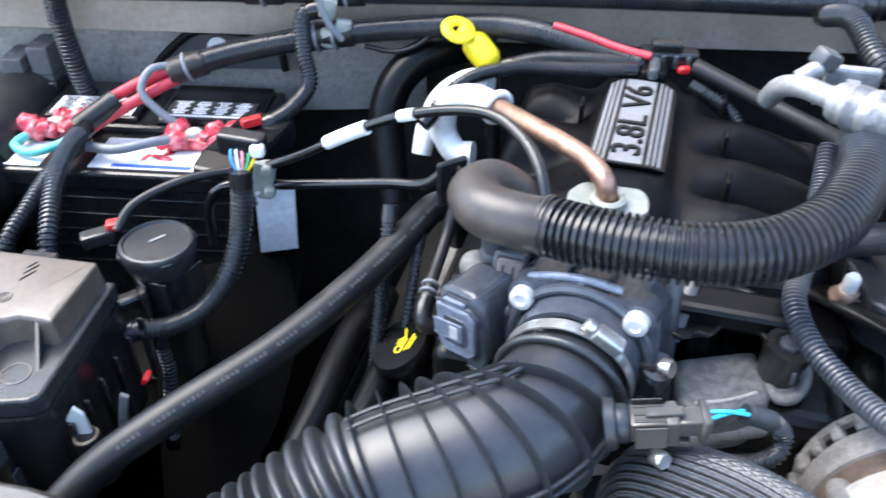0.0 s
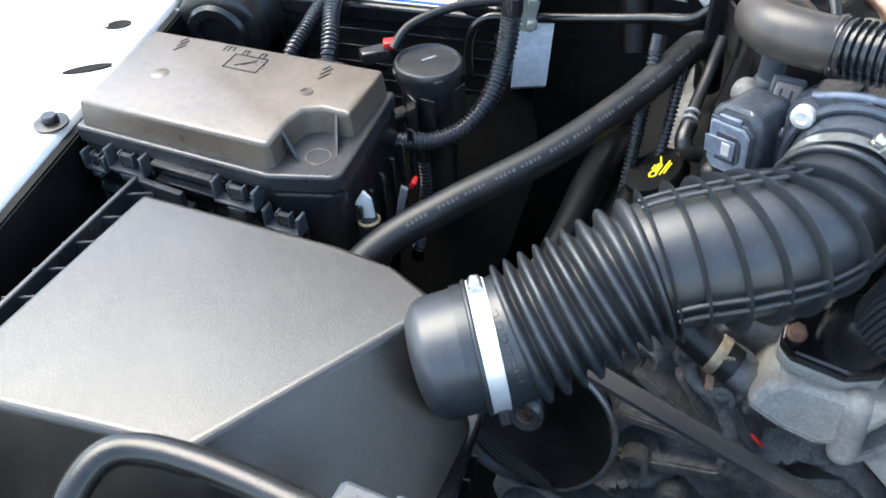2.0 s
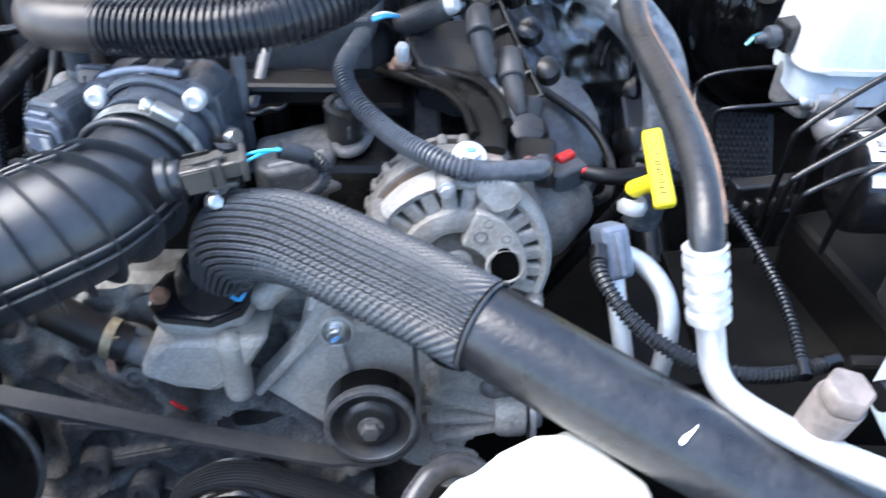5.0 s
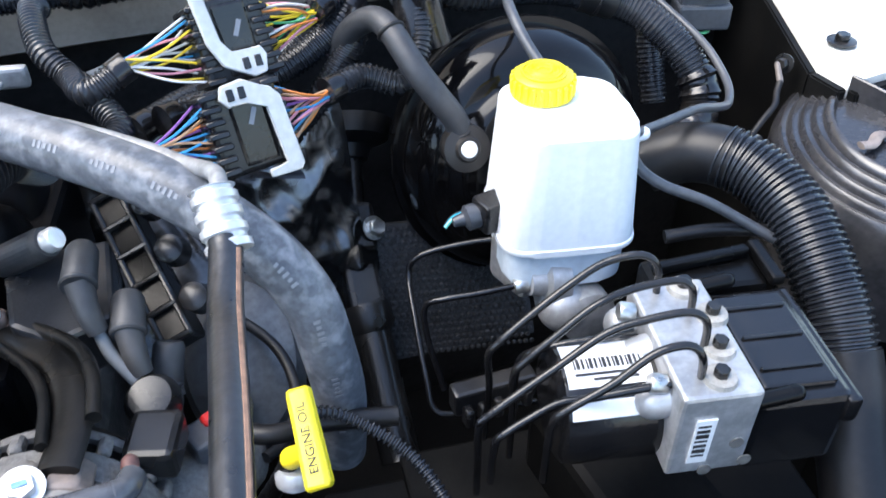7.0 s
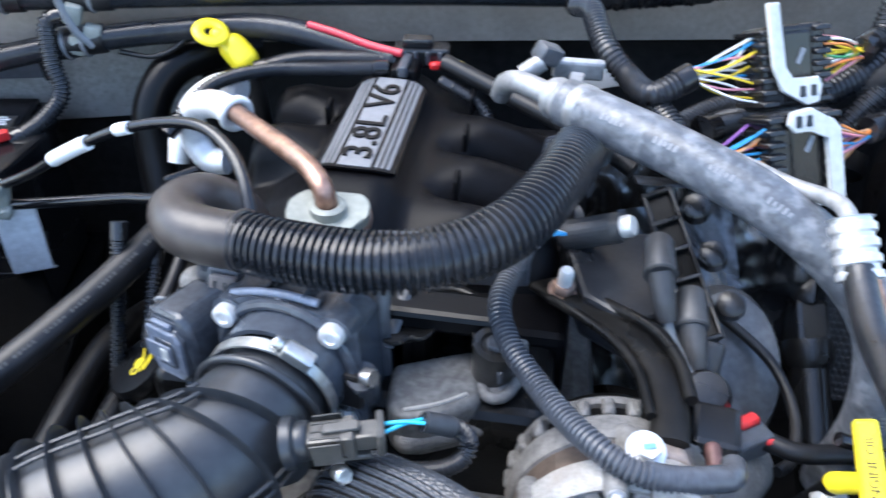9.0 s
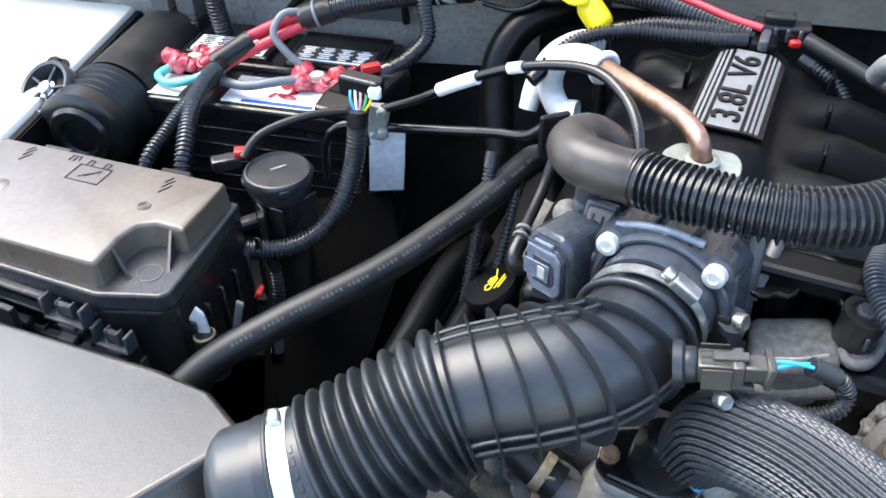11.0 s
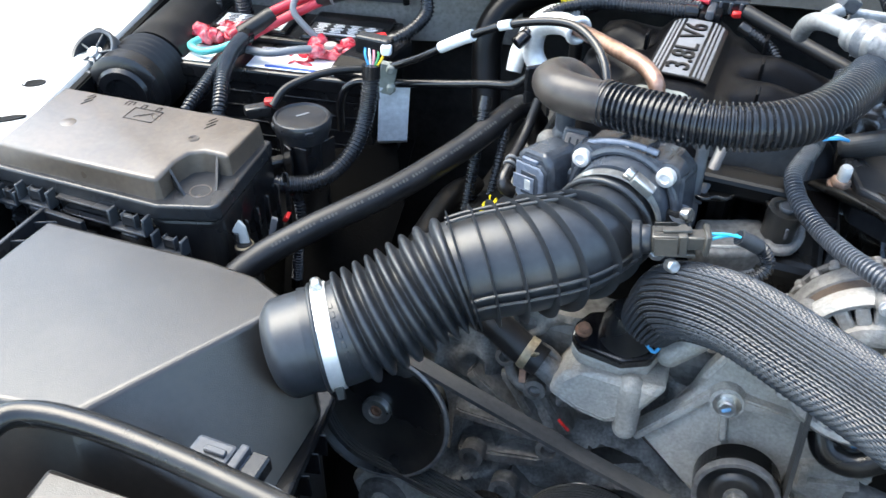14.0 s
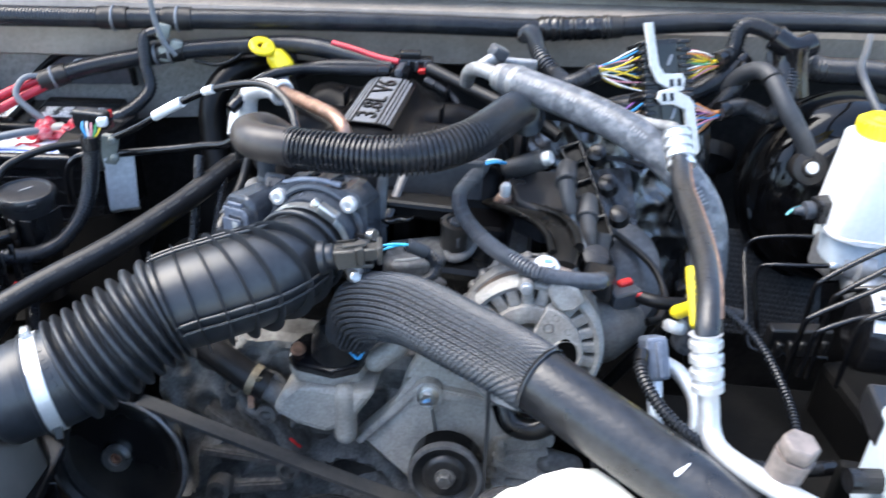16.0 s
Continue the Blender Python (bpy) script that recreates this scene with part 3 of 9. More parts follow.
# ---- air cleaner ----
def air_cleaner():
    a = thing("air_cleaner", (-0.35, 0.26, 0.72), "black plastic air cleaner box with a sloped lid", "air cleaner")
    bm = bmesh.new()
    top = {k: bm.verts.new(v) for k, v in dict(A=(-0.469, 0.399, 0.992), B=(-0.283, 0.360, 0.992), C=(-0.235, 0.344, 0.990), D=(-0.188, 0.298, 1.006), E=(-0.328, 0.163, 0.990), G=(-0.525, 0.180, 0.992)).items()}
    low = {k: bm.verts.new(v) for k, v in dict(A=(-0.478, 0.411, 0.885), B=(-0.280, 0.371, 0.885), C=(-0.226, 0.353, 0.885), D=(-0.174, 0.300, 0.885), E2=(-0.305, 0.120, 0.885), G=(-0.545, 0.135, 0.885)).items()}
    t, o = top, low
    bm.faces.new([t[k] for k in "GEDCBA"])
    for p, q in (("A", "B"), ("B", "C")):
        bm.faces.new((t[p], t[q], o[q], o[p]))
    # one flat slope from the crease down to the flange
    d0, e0 = [t["D"]], [t["E"]]
    lo_d, lo_e = V(-0.166, 0.279, 0.885), V(-0.196, 0.150, 0.885)
    d0.append(bm.verts.new(lo_d))
    e0.append(bm.verts.new(lo_e))
    bm.faces.new((d0[0], e0[0], e0[1], d0[1]))
    bm.faces.new([t["E"], o["E2"]] + e0[:0:-1])
    bm.faces.new([t["C"]] + d0 + [o["D"], o["C"]])
    bm.faces.new((t["E"], t["G"], o["G"], o["E2"]))
    bm.faces.new((t["G"], t["A"], o["A"], o["G"]))
    bm.faces.new([o["A"], o["B"], o["C"], o["D"], d0[-1], e0[-1], o["E2"], o["G"]])
    bmesh.ops.recalc_face_normals(bm, faces=bm.faces)
    bmesh.ops.bevel(bm, geom=[e for e in bm.edges if max(v.co.z for v in e.verts) > 0.965 and not (e.verts[0] in d0 + e0 and e.verts[1] in d0 + e0 and t["D"] not in e.verts and t["E"] not in e.verts)], offset=0.005, segments=4, profile=0.5, affect="EDGES")
    lid = part("lid", bm, M_LID, a, "smooth satin lid with a long diagonal crease", sharp=60)
    out = [(-0.492, 0.424), (-0.276, 0.384), (-0.215, 0.362), (-0.158, 0.303), (-0.172, 0.180), (-0.300, 0.104), (-0.562, 0.122)]
    part("flange", prism(out, 0.872, 0.884, 0.003), M_PLASTIC, a)
    ins = [(-0.475, 0.405), (-0.28, 0.37), (-0.225, 0.35), (-0.175, 0.298), (-0.187, 0.190), (-0.303, 0.118), (-0.545, 0.138)]
    part("body", prism(ins, 0.72, 0.872, 0.006), M_PLASTIC, a)
    # the ladder of ribs along the outer edge
    for i in range(9):
        u = i / 8
        p = V(-0.480, 0.416, 0.950).lerp(V(-0.542, 0.150, 0.950), u)
        part("rib", rbox((0.034, 0.0025, 0.05), 0.0008, 1, Matrix.Translation(p + V(-0.012, 0, 0)) @ Matrix.Rotation(0.2, 4, "Z")), M_LATCH, a)
    part("rail", prism([(-0.499, 0.434), (-0.494, 0.434), (-0.557, 0.130), (-0.563, 0.130)], 0.90, 0.980, 0.001, 1), M_LATCH, a)
    part("rail", prism([(-0.499, 0.432), (-0.497, 0.438), (-0.445, 0.422), (-0.447, 0.416)], 0.90, 0.978, 0.001, 1), M_LATCH, a)
    for x, y in ((-0.178, 0.240), (-0.176, 0.262), (-0.180, 0.215)):
        part("rib", rbox((0.026, 0.0025, 0.03), 0.0008, 1, Matrix.Translation((x + 0.005, y, 0.86))), M_PLASTIC, a)
    # outlet
    path = curve_points([(-0.200, 0.2687, 0.9719), (-0.160, 0.2817, 0.9825)], 0.002)
    n = len(path) - 1
    part("outlet", sweep(path, [0.0455 - 0.0110 * max(0.0, 1 - i / 7) ** 2.0 for i in range(n + 1)], 44), M_DUCT, a, sharp=70)
    return a


air_cleaner()

# ---- intake duct ----
DUCT = [(-0.170, 0.2790, 0.980), (-0.140, 0.2895, 0.985), (-0.100, 0.308, 1.001), (-0.048, 0.333, 1.026), (0.005, 0.347, 1.037), (0.045, 0.362, 1.042), (0.073, 0.388, 1.045), (0.091, 0.424, 1.046)]


def intake_duct():
    d = thing("intake_duct", (-0.03, 0.34, 0.98), "black rubber intake duct with bellows folds and cross ribs", "intake duct")
    line = curve_points(DUCT, 0.002)
    n = len(line) - 1

    def at(u):
        i = min(n - 1, max(1, round(u * n)))
        return line[i], (line[i + 1] - line[i - 1]).normalized()

    def cut(u0, u1):
        return line[round(u0 * n):round(u1 * n) + 1]

    def radius(u):
        return 0.0465 + 0.0015 * math.sin(math.pi * min(1, max(0, (u - 0.45) / 0.4))) - 0.0055 * max(0, (u - 0.70) / 0.30)

    c = cut(0.0, 0.125)
    part("cuff", sweep(c, [0.0468] * len(c), 48, False), M_DUCT, d)
    fine = curve_points(DUCT, 0.0008)
    c = fine[round(0.115 * (len(fine) - 1)):round(0.46 * (len(fine) - 1)) + 1]
    folds = 9
    rad = [0.0530 - 0.0105 * (0.5 + 0.5 * math.cos(2 * math.pi * folds * i / (len(c) - 1))) ** 1.5 for i in range(len(c))]
    part("bellows", sweep(c, rad, 56, False), M_DUCT, d, sharp=70)
    c = cut(0.45, 1.0)
    part("elbow", sweep(c, [radius(0.45 + 0.55 * i / (len(c) - 1)) for i in range(len(c))], 48, False), M_DUCT, d, sharp=70)
    for k in range(7):
        u = 0.47 + 0.058 * k
        p, t = at(u)
        t = (t + V(-0.34, 0.42, 0.0) * (k / 6)).normalized()
        part("rib", ring(p, t, radius(u) + 0.0026, 0.0070, 56, 8, 0.17), M_DUCT, d)
    # two long ribs that tie the rings together
    for ang, u0, u1 in ((20, 0.46, 0.82), (9, 0.46, 0.82), (-92, 0.46, 0.86), (-81, 0.46, 0.86)):
        pts = []
        for i in range(30):
            u = u0 + (u1 - u0) * i / 29
            p, t = at(u)
            side = t.cross(V(0, 0, 1)).normalized()
            up = side.cross(t)
            a = radians(90 + ang)
            pts.append(p + (radius(u) + 0.0045) * (-math.cos(a) * side * -1 + math.sin(a) * up))
        part("long_rib", hose(pts, 0.0016, 0.004, 8), M_DUCT, d)
    # raised writing that cannot be read
    for k in range(7):
        p, t = at(0.100)
        side = t.cross(V(0, 0, 1)).normalized()
        up = side.cross(t)
        a = radians(75 - 11 * k)
        nrm = math.cos(a) * -side * -1 + math.sin(a) * up
        part("raised_mark", rbox((0.0035, 0.006, 0.0008), 0.0003, 1, frame_at(p + nrm * 0.0470, nrm, t)), M_DUCT, d)
    # clamps
    p, t = at(0.056)
    cl = part("front_clamp", band(p, t, 0.0471, 0.0135, 0.0012, 64), M_BOLT, d, "wide bright steel hose clamp")
    side = t.cross(V(0, 0, 1)).normalized()
    up = side.cross(t)
    q = p + up * 0.050 + side * -0.008
    part("screw", hexhead(q, side * -1, 0.0055, 0.010), M_STEEL, cl)
    q = p + side * 0.045 + up * 0.022
    part("buckle", rbox((0.008, 0.014, 0.006), 0.001, 1, frame_at(p + (side * 0.8 + up * 0.6).normalized() * -0.0 + (-side * 0.86 + up * 0.5) * 0.051 * -1, (side * 0.86 + up * 0.5), t)), M_PLASTIC, cl, "black plastic clamp tab")
    part("retaining_lip", ring(at(0.030)[0], t, 0.0476, 0.0020, 48), M_DUCT, d)
    p, t = at(0.965)
    rc = part("rear_clamp", band(p, t, 0.0462, 0.010, 0.0012, 64), M_STEEL, d, "worm-drive steel hose clamp")
    side = t.cross(V(0, 0, 1)).normalized()
    up = side.cross(t)
    nrm = (up * 0.86 + side * 0.5).normalized()
    tang = t.cross(nrm)
    part("worm_housing", rbox((0.022, 0.012, 0.010), 0.002, 2, frame_at(p + nrm * 0.050, nrm, tang)), M_STEEL, rc)
    part("screw", hexhead(p + nrm * 0.0505 - tang * 0.012, -tang, 0.005, 0.007), M_STEEL, rc)
    p, t = at(0.91)
    part("lip", ring(p, t, 0.0465, 0.003, 48), M_DUCT, d)
    # air temperature sensor and plug on the elbow's outer side
    part("sensor_boss", lathe([(0, 0), (0.017, 0), (0.016, 0.006), (0.0125, 0.008), (0.0125, 0.013), (0.011, 0.015), (0, 0.015)], 28, frame_at((0.101, 0.349, 1.069), (0.97, -0.10, 0.20))), M_DUCT, d)
    return d


intake_duct()


def plug_connector(at, axis, up, length, w, h, mat, label, name="wire_connector", ribs=3):
    """A two-part electrical plug: shell, collar, latch and ribs."""
    c = thing(name, at, label, "connector")
    m = frame_at(at, axis, up)
    part("shell", rbox((h, w, length * 0.55), 0.002, 2, m @ Matrix.Translation((0, 0, length * 0.27))), mat, c)
    part("collar", rbox((h * 1.12, w * 1.12, length * 0.16), 0.0015, 2, m @ Matrix.Translation((0, 0, length * 0.55))), mat, c)
    part("tail", rbox((h * 0.8, w * 0.8, length * 0.4), 0.002, 2, m @ Matrix.Translation((0, 0, length * 0.8))), mat, c)
    part("latch", rbox((h * 0.18, w * 0.4, length * 0.5), 0.0008, 1, m @ Matrix.Translation((h * 0.58, 0, length * 0.45))), mat, c)
    for k in range(ribs):
        part("rib", rbox((h * 1.06, w * 0.08, length * 0.4), 0.0004, 1, m @ Matrix.Translation((0, (k - (ribs - 1) / 2) * w * 0.34, length * 0.25))), mat, c)
    return c


iat = plug_connector((0.115, 0.345, 1.074), (0.985, -0.06, 0.12), (0, 0, 1), 0.046, 0.0175, 0.0165, M_PLUG, "dusty grey sensor plug on the intake duct", ribs=5)
part("wide_collar", rbox((0.005, 0.021, 0.020), 0.0012, 1, Matrix.Translation((0.1585, 0.3425, 1.0795))), M_PLUG, iat)
part("lock_foot", rbox((0.020, 0.010, 0.004), 0.001, 1, Matrix.Translation((0.142, 0.340, 1.066))), M_PLUG, iat)
for k, (ya, yb, dz) in enumerate(((0.003, -0.003, 0.001), (-0.003, 0.003, -0.001))):
    part("wire", hose([(0.158, 0.344 + ya, 1.081 + dz), (0.173, 0.345, 1.084 + dz), (0.187, 0.345 + yb, 1.084 + dz)], 0.0013, 0.003, 8), M_CYAN, iat, "bright cyan wire")
sl = thing("sensor_loom", (0.205, 0.345, 1.06), "thin corrugated loom looping back from the sensor wires", "conduit")
part("conduit", corrugated([(0.184, 0.345, 1.083), (0.196, 0.346, 1.078), (0.208, 0.348, 1.069), (0.214, 0.347, 1.058), (0.210, 0.341, 1.050), (0.198, 0.338, 1.045), (0.180, 0.340, 1.042), (0.160, 0.345, 1.040)], 0.0062, 0.0032, 0.0013, 18), M_CONDUIT, sl)
part("tape_wrap", hose([(0.185, 0.345, 1.0835), (0.196, 0.346, 1.078), (0.203, 0.347, 1.0735)], 0.0068, 0.003, 16), M_BOOT, sl)
solo("clip_nut", hexhead((0.131, 0.335, 1.056), (0.4, -0.8, 0.4), 0.006, 0.010), M_STEEL, "small bright nut beneath the sensor plug", "nut")

# ---- throttle body ----
def throttle_body():
    c0 = V(0.096, 0.434, 1.046)
    ax = V(-0.452, -0.885, 0.10).normalized()
    t = thing("throttle_unit", c0 - V(0, 0, 0.05), "dark blue-grey plastic throttle body with bright bolts", "throttle body")
    m = frame_at(c0, ax, (0.885, -0.452, 0.105))
    hx, hy = 0.056, 0.052
    plate_pts = [(-hx, -hy), (hx, -hy), (hx, hy * 0.7), (hx * 0.72, hy), (hx * 0.35, hy * 0.93), (0.0, hy * 1.12), (-hx * 0.4, hy * 0.98), (-hx * 0.75, hy), (-hx, hy * 0.7)]
    part("housing", prism(plate_pts, -0.045, -0.004, 0.004, 3, m), M_THROTTLE, t)
    part("bore", lathe([(0, -0.03), (0.049, -0.02), (0.0485, -0.004), (0.0465, 0.003), (0.0455, 0.018), (0.042, 0.018), (0.041, -0.015), (0, -0.016)], 48, m), M_THROTTLE, t)
    part("arch_rib", ring(m @ V(0, 0, -0.003), ax, 0.052, 0.004, 48, 8), M_THROTTLE, t)
    for bx, by, r in ((-0.0415, 0.038, 0.0095), (0.0415, 0.038, 0.0095), (-0.0415, -0.038, 0.0095), (0.0415, -0.038, 0.0095)):
        part("boss", lathe([(0, -0.02), (0.0135, -0.02), (0.0125, -0.002), (0, -0.002)], 24, m @ Matrix.Translation((bx, by, 0))), M_THROTTLE, t)
        b = part("bolt", lathe([(0, 0.0042), (0.0035, 0.0042), (0.0042, 0.0050), (0.0070, 0.0050), (0.0084, 0.0040), (0.0088, 0.0012), (0.0088, -0.003), (0, -0.003)], 28, m @ Matrix.Translation((bx, by, 0.001))), M_BOLT, t, "bright round bolt head")
    # motor cover at the side
    mm = m @ Matrix.Translation((-0.083, 0.003, -0.010)) @ Matrix.Rotation(-0.25, 4, "Y")
    part("motor_cover", prism([(-0.022, -0.036), (0.022, -0.036), (0.024, -0.02), (0.024, 0.022), (0.016, 0.034), (-0.014, 0.034), (-0.022, 0.026)], -0.026, 0.0215, 0.006, 3, mm), M_THROTTLE, t)
    octo = [(-0.018, -0.013), (-0.012, -0.020), (0.012, -0.020), (0.018, -0.014), (0.018, 0.015), (0.012, 0.021), (-0.018, 0.021)]
    part("cover_rim", prism([(x * 1.1, y * 1.1) for x, y in octo], 0.0215, 0.0238, 0.001, 2, mm), M_THROTTLE, t)
    part("cover_frame", prism(octo, 0.0238, 0.0262, 0.0012, 2, mm), M_FRAMEBLUE, t)
    part("cover_recess", prism([(-0.0105, -0.011), (0.0085, -0.011), (0.012, -0.007), (0.012, 0.009), (0.0085, 0.013), (-0.0105, 0.013)], 0.0262, 0.0268, 0.0002, 1, mm), M_THROTTLE, t)
    part("cover_badge", prism([(-0.020, -0.0065), (0.0075, -0.0075), (0.0075, 0.0090), (-0.020, 0.0080)], 0.0268, 0.0280, 0.0004, 1, mm), M_FRAMEBLUE, t)
    part("cover_window", prism([(-0.0040, -0.0045), (0.0035, -0.0045), (0.0035, 0.0060), (-0.0040, 0.0060)], 0.0280, 0.0286, 0.0002, 1, mm), M_LEVER, t, "small pale window")
    part("cover_clip", prism([(-0.012, 0.0215), (0.008, 0.0215), (0.008, 0.0265), (-0.012, 0.0265)], 0.0215, 0.0250, 0.0008, 1, mm), M_FRAMEBLUE, t)
    part("arch_web", hose([m @ V(-0.040, 0.050, -0.010), m @ V(-0.018, 0.0565, -0.008), m @ V(0.005, 0.058, -0.008), m @ V(0.028, 0.054, -0.010)], 0.0032, 0.004, 10), M_FRAMEBLUE, t)
    for bx in (-0.012, 0.018):
        part("top_web", rbox((0.0025, 0.012, 0.030), 0.0008, 1, m @ Matrix.Translation((bx, 0.054, -0.022))), M_THROTTLE, t)
    part("shaft_cover", rbox((0.03, 0.05, 0.03), 0.006, 3, m @ Matrix.Translation((-0.064, -0.005, -0.022))), M_THROTTLE, t)
    q = V(0.157, 0.405, 1.058)
    part("side_stud", lathe([(0, 0), (0.0068, 0), (0.0068, 0.006), (0.006, 0.0075), (0, 0.0075)], 24, frame_at(q - V(0.006, -0.004, 0.001), (0.70, -0.62, 0.34))), M_STEEL, t, "bright round stud")
    part("stud_boss", hose([m @ V(0.044, -0.026, -0.024), m @ V(0.050, -0.030, -0.02), q - V(0.008, -0.006, 0.002)], 0.011, 0.004, 18), M_THROTTLE, t)
    part("vane", rbox((0.02, 0.03, 0.006), 0.002, 2, m @ Matrix.Translation((0.048, -0.008, 0.0))), M_PLASTIC, t)
    return t


throttle_body()

# ---- fuse box ----
def fuse_box():
    f = thing("fuse_box", (-0.42, 0.51, 0.86), "black plastic fuse box with a notched embossed lid", "fuse box")
    lid = [(-0.559, 0.4705), (-0.364, 0.4275), (-0.357, 0.431), (-0.352, 0.466), (-0.345, 0.482), (-0.332, 0.487), (-0.308, 0.481), (-0.302, 0.484), (-0.289, 0.556), (-0.292, 0.561), (-0.539, 0.606), (-0.545, 0.602)]
    base = [(-0.565, 0.466), (-0.362, 0.419), (-0.306, 0.424), (-0.299, 0.430), (-0.283, 0.560), (-0.545, 0.612)]
    l = part("lid", slab(lid, 1.000, 1.031, 0.0045, 0.003), M_FUSELID, f, "satin lid with embossed marks, blackened like shaded grooves", sharp=50)
    part("lid_rim", prism(base, 0.988, 1.0065, 0.003, 3), M_LATCH, f)
    part("body", prism([(x * 0.99 - 0.003, y * 0.99 + 0.005) for x, y in base], 0.86, 0.988, 0.004), M_PLASTIC, f)
    # gussets in the notch
    for a, b in (((-0.357, 0.455), (-0.338, 0.440)), ((-0.318, 0.488), (-0.310, 0.452))):
        bm = bmesh.new()
        w = V(0.0009, 0.0009, 0)
        pts = [V(*a, 1.0055), V(*b, 1.0055), V(*a, 1.028)]
        lo, hi = [bm.verts.new(p - w) for p in pts], [bm.verts.new(p + w) for p in pts]
        bm.faces.new(lo)
        bm.faces.new(hi[::-1])
        for i in range(3):
            bm.faces.new((lo[i], hi[i], hi[(i + 1) % 3], lo[(i + 1) % 3]))
        part("gusset", bm, M_LATCH, f)
    part("notch_mark", ring((-0.326, 0.451, 1.0066), (0, 0, 1), 0.011, 0.0008, 24, 6), M_FUSELID, f)
    # latches and ribs on the front
    d = V(0.970, -0.245, 0)
    nrm = V(-0.245, -0.970, 0)
    for u, w, z, hgt in ((0.012, 0.026, 0.976, 0.018), (0.052, 0.042, 0.986, 0.022), (0.172, 0.044, 0.985, 0.022), (0.218, 0.036, 0.970, 0.020)):
        p = V(-0.558, 0.466, 0) + d * u + nrm * 0.005
        m = frame_at((p.x, p.y, z), nrm, d)
        la = part("latch", rbox((w, 0.004, 0.012), 0.001, 1, m @ Matrix.Translation((0, -hgt * 0.45, 0.002))), M_LATCHPALE, f)
        for sx in (-1, 1):
            part("latch_arm", rbox((0.0035, hgt, 0.013), 0.001, 1, m @ Matrix.Translation((sx * w * 0.48, 0, 0.001))), M_LATCHPALE, la)
            part("latch_web", rbox((0.002, hgt * 0.7, 0.008), 0.0006, 1, m @ Matrix.Translation((sx * w * 0.17, 0.001, 0.0))), M_LATCHPALE, la)
        part("tongue", rbox((w * 0.34, hgt * 0.62, 0.005), 0.0012, 1, m @ Matrix.Translation((0, 0.001, 0.001))), M_LATCH, la)
        part("tab", rbox((w * 0.42, 0.006, 0.012), 0.001, 1, m @ Matrix.Translation((0, -hgt * 0.72, 0.002))), M_LATCHPALE, la)
        part("latch_back", rbox((w * 1.02, 0.040, 0.004), 0.001, 1, m @ Matrix.Translation((0, -hgt * 0.5 - 0.016, -0.005))), M_PLASTIC, la)
    for u, z in ((0.108, 0.950), (0.160, 0.945), (0.070, 0.952)):
        p = V(-0.558, 0.466, z) + d * u + nrm * 0.006
        part("small_tab", rbox((0.018, 0.006, 0.009), 0.001, 1, frame_at(p, nrm, d)), M_LATCHPALE, f)
    for u, ww, z, hh in ((0.112, 0.066, 0.990, 0.003), (0.112, 0.066, 0.972, 0.003), (0.112, 0.22, 0.940, 0.0035)):
        p = V(-0.558, 0.466, z) + d * u + nrm * 0.003
        part("panel_edge", rbox((ww, hh, 0.008), 0.0008, 1, frame_at(p, nrm, d)), M_LATCH, f)
    for k in range(14):
        p = V(-0.555, 0.467, 0.905) + d * (0.018 * k) + nrm * 0.002
        part("rib", rbox((0.003, 0.08, 0.008), 0.0008, 1, frame_at(p, nrm, d)), M_LATCH, f)
    for k in range(6):
        p = V(-0.290, 0.436, 0.93).lerp(V(-0.270, 0.556, 0.93), k / 5)
        part("rib", rbox((0.003, 0.075, 0.006), 0.0008, 1, frame_at(p, (0.99, -0.16, 0), (0.16, 0.99, 0))), M_PLASTIC, f)
    # lid marks: battery symbol, brackets, catch marks; black strokes paint the grooves' shade
    mz = 1.0313
    m = Matrix.Translation((-0.425, 0.552, mz)) @ Matrix.Rotation(-0.2, 4, "Z")

    def stroke(a, b, w=0.0012):
        a, b = Vector((*a, 0)), Vector((*b, 0))
        e = (b - a).normalized()
        bm = rbox(((b - a).length + w, w, 0.0009), 0.0003, 1, m @ frame_at((a + b) / 2, (0, 0, 1), e))
        part("emboss", bm, M_PLASTIC, l)
    for a, b in (((-0.018, -0.012), (0.018, -0.012)), ((0.018, -0.012), (0.018, 0.012)), ((0.018, 0.012), (-0.018, 0.012)), ((-0.018, 0.012), (-0.018, -0.012)),
                 ((-0.012, 0.012), (-0.012, 0.020)), ((-0.012, 0.020), (-0.007, 0.020)), ((-0.007, 0.020), (-0.007, 0.012)), ((0.007, 0.012), (0.007, 0.020)), ((0.007, 0.020), (0.012, 0.020)), ((0.012, 0.020), (0.012, 0.012)),
                 ((-0.008, -0.006), (0.001, 0.001)), ((0.001, 0.001), (-0.002, -0.003)), ((-0.002, -0.003), (0.009, 0.007)), ((-0.034, 0.014), (-0.034, 0.022)), ((-0.034, 0.022), (-0.024, 0.022)), ((-0.024, 0.022), (-0.024, 0.016)), ((-0.029, 0.014), (-0.029, 0.020))):
        stroke(a, b)
    for cx, cy in ((-0.502, 0.578), (-0.345, 0.545)):
        for k in range(5):
            part("emboss", rbox((0.010, 0.0016, 0.0008), 0.0003, 1, Matrix.Translation((cx + 0.003 * (k % 2), cy - 0.008 + 0.004 * k, mz)) @ Matrix.Rotation(0.9, 4, "Z")), M_PLASTIC, l)
    part("emboss", ring((-0.352, 0.512, mz), (0, 0, 1), 0.0055, 0.0009, 24, 6), M_FUSELID, l)
    part("emboss", ring((-0.352, 0.512, mz), (0, 0, 1), 0.0028, 0.0007, 18, 6), M_FUSELID, l)
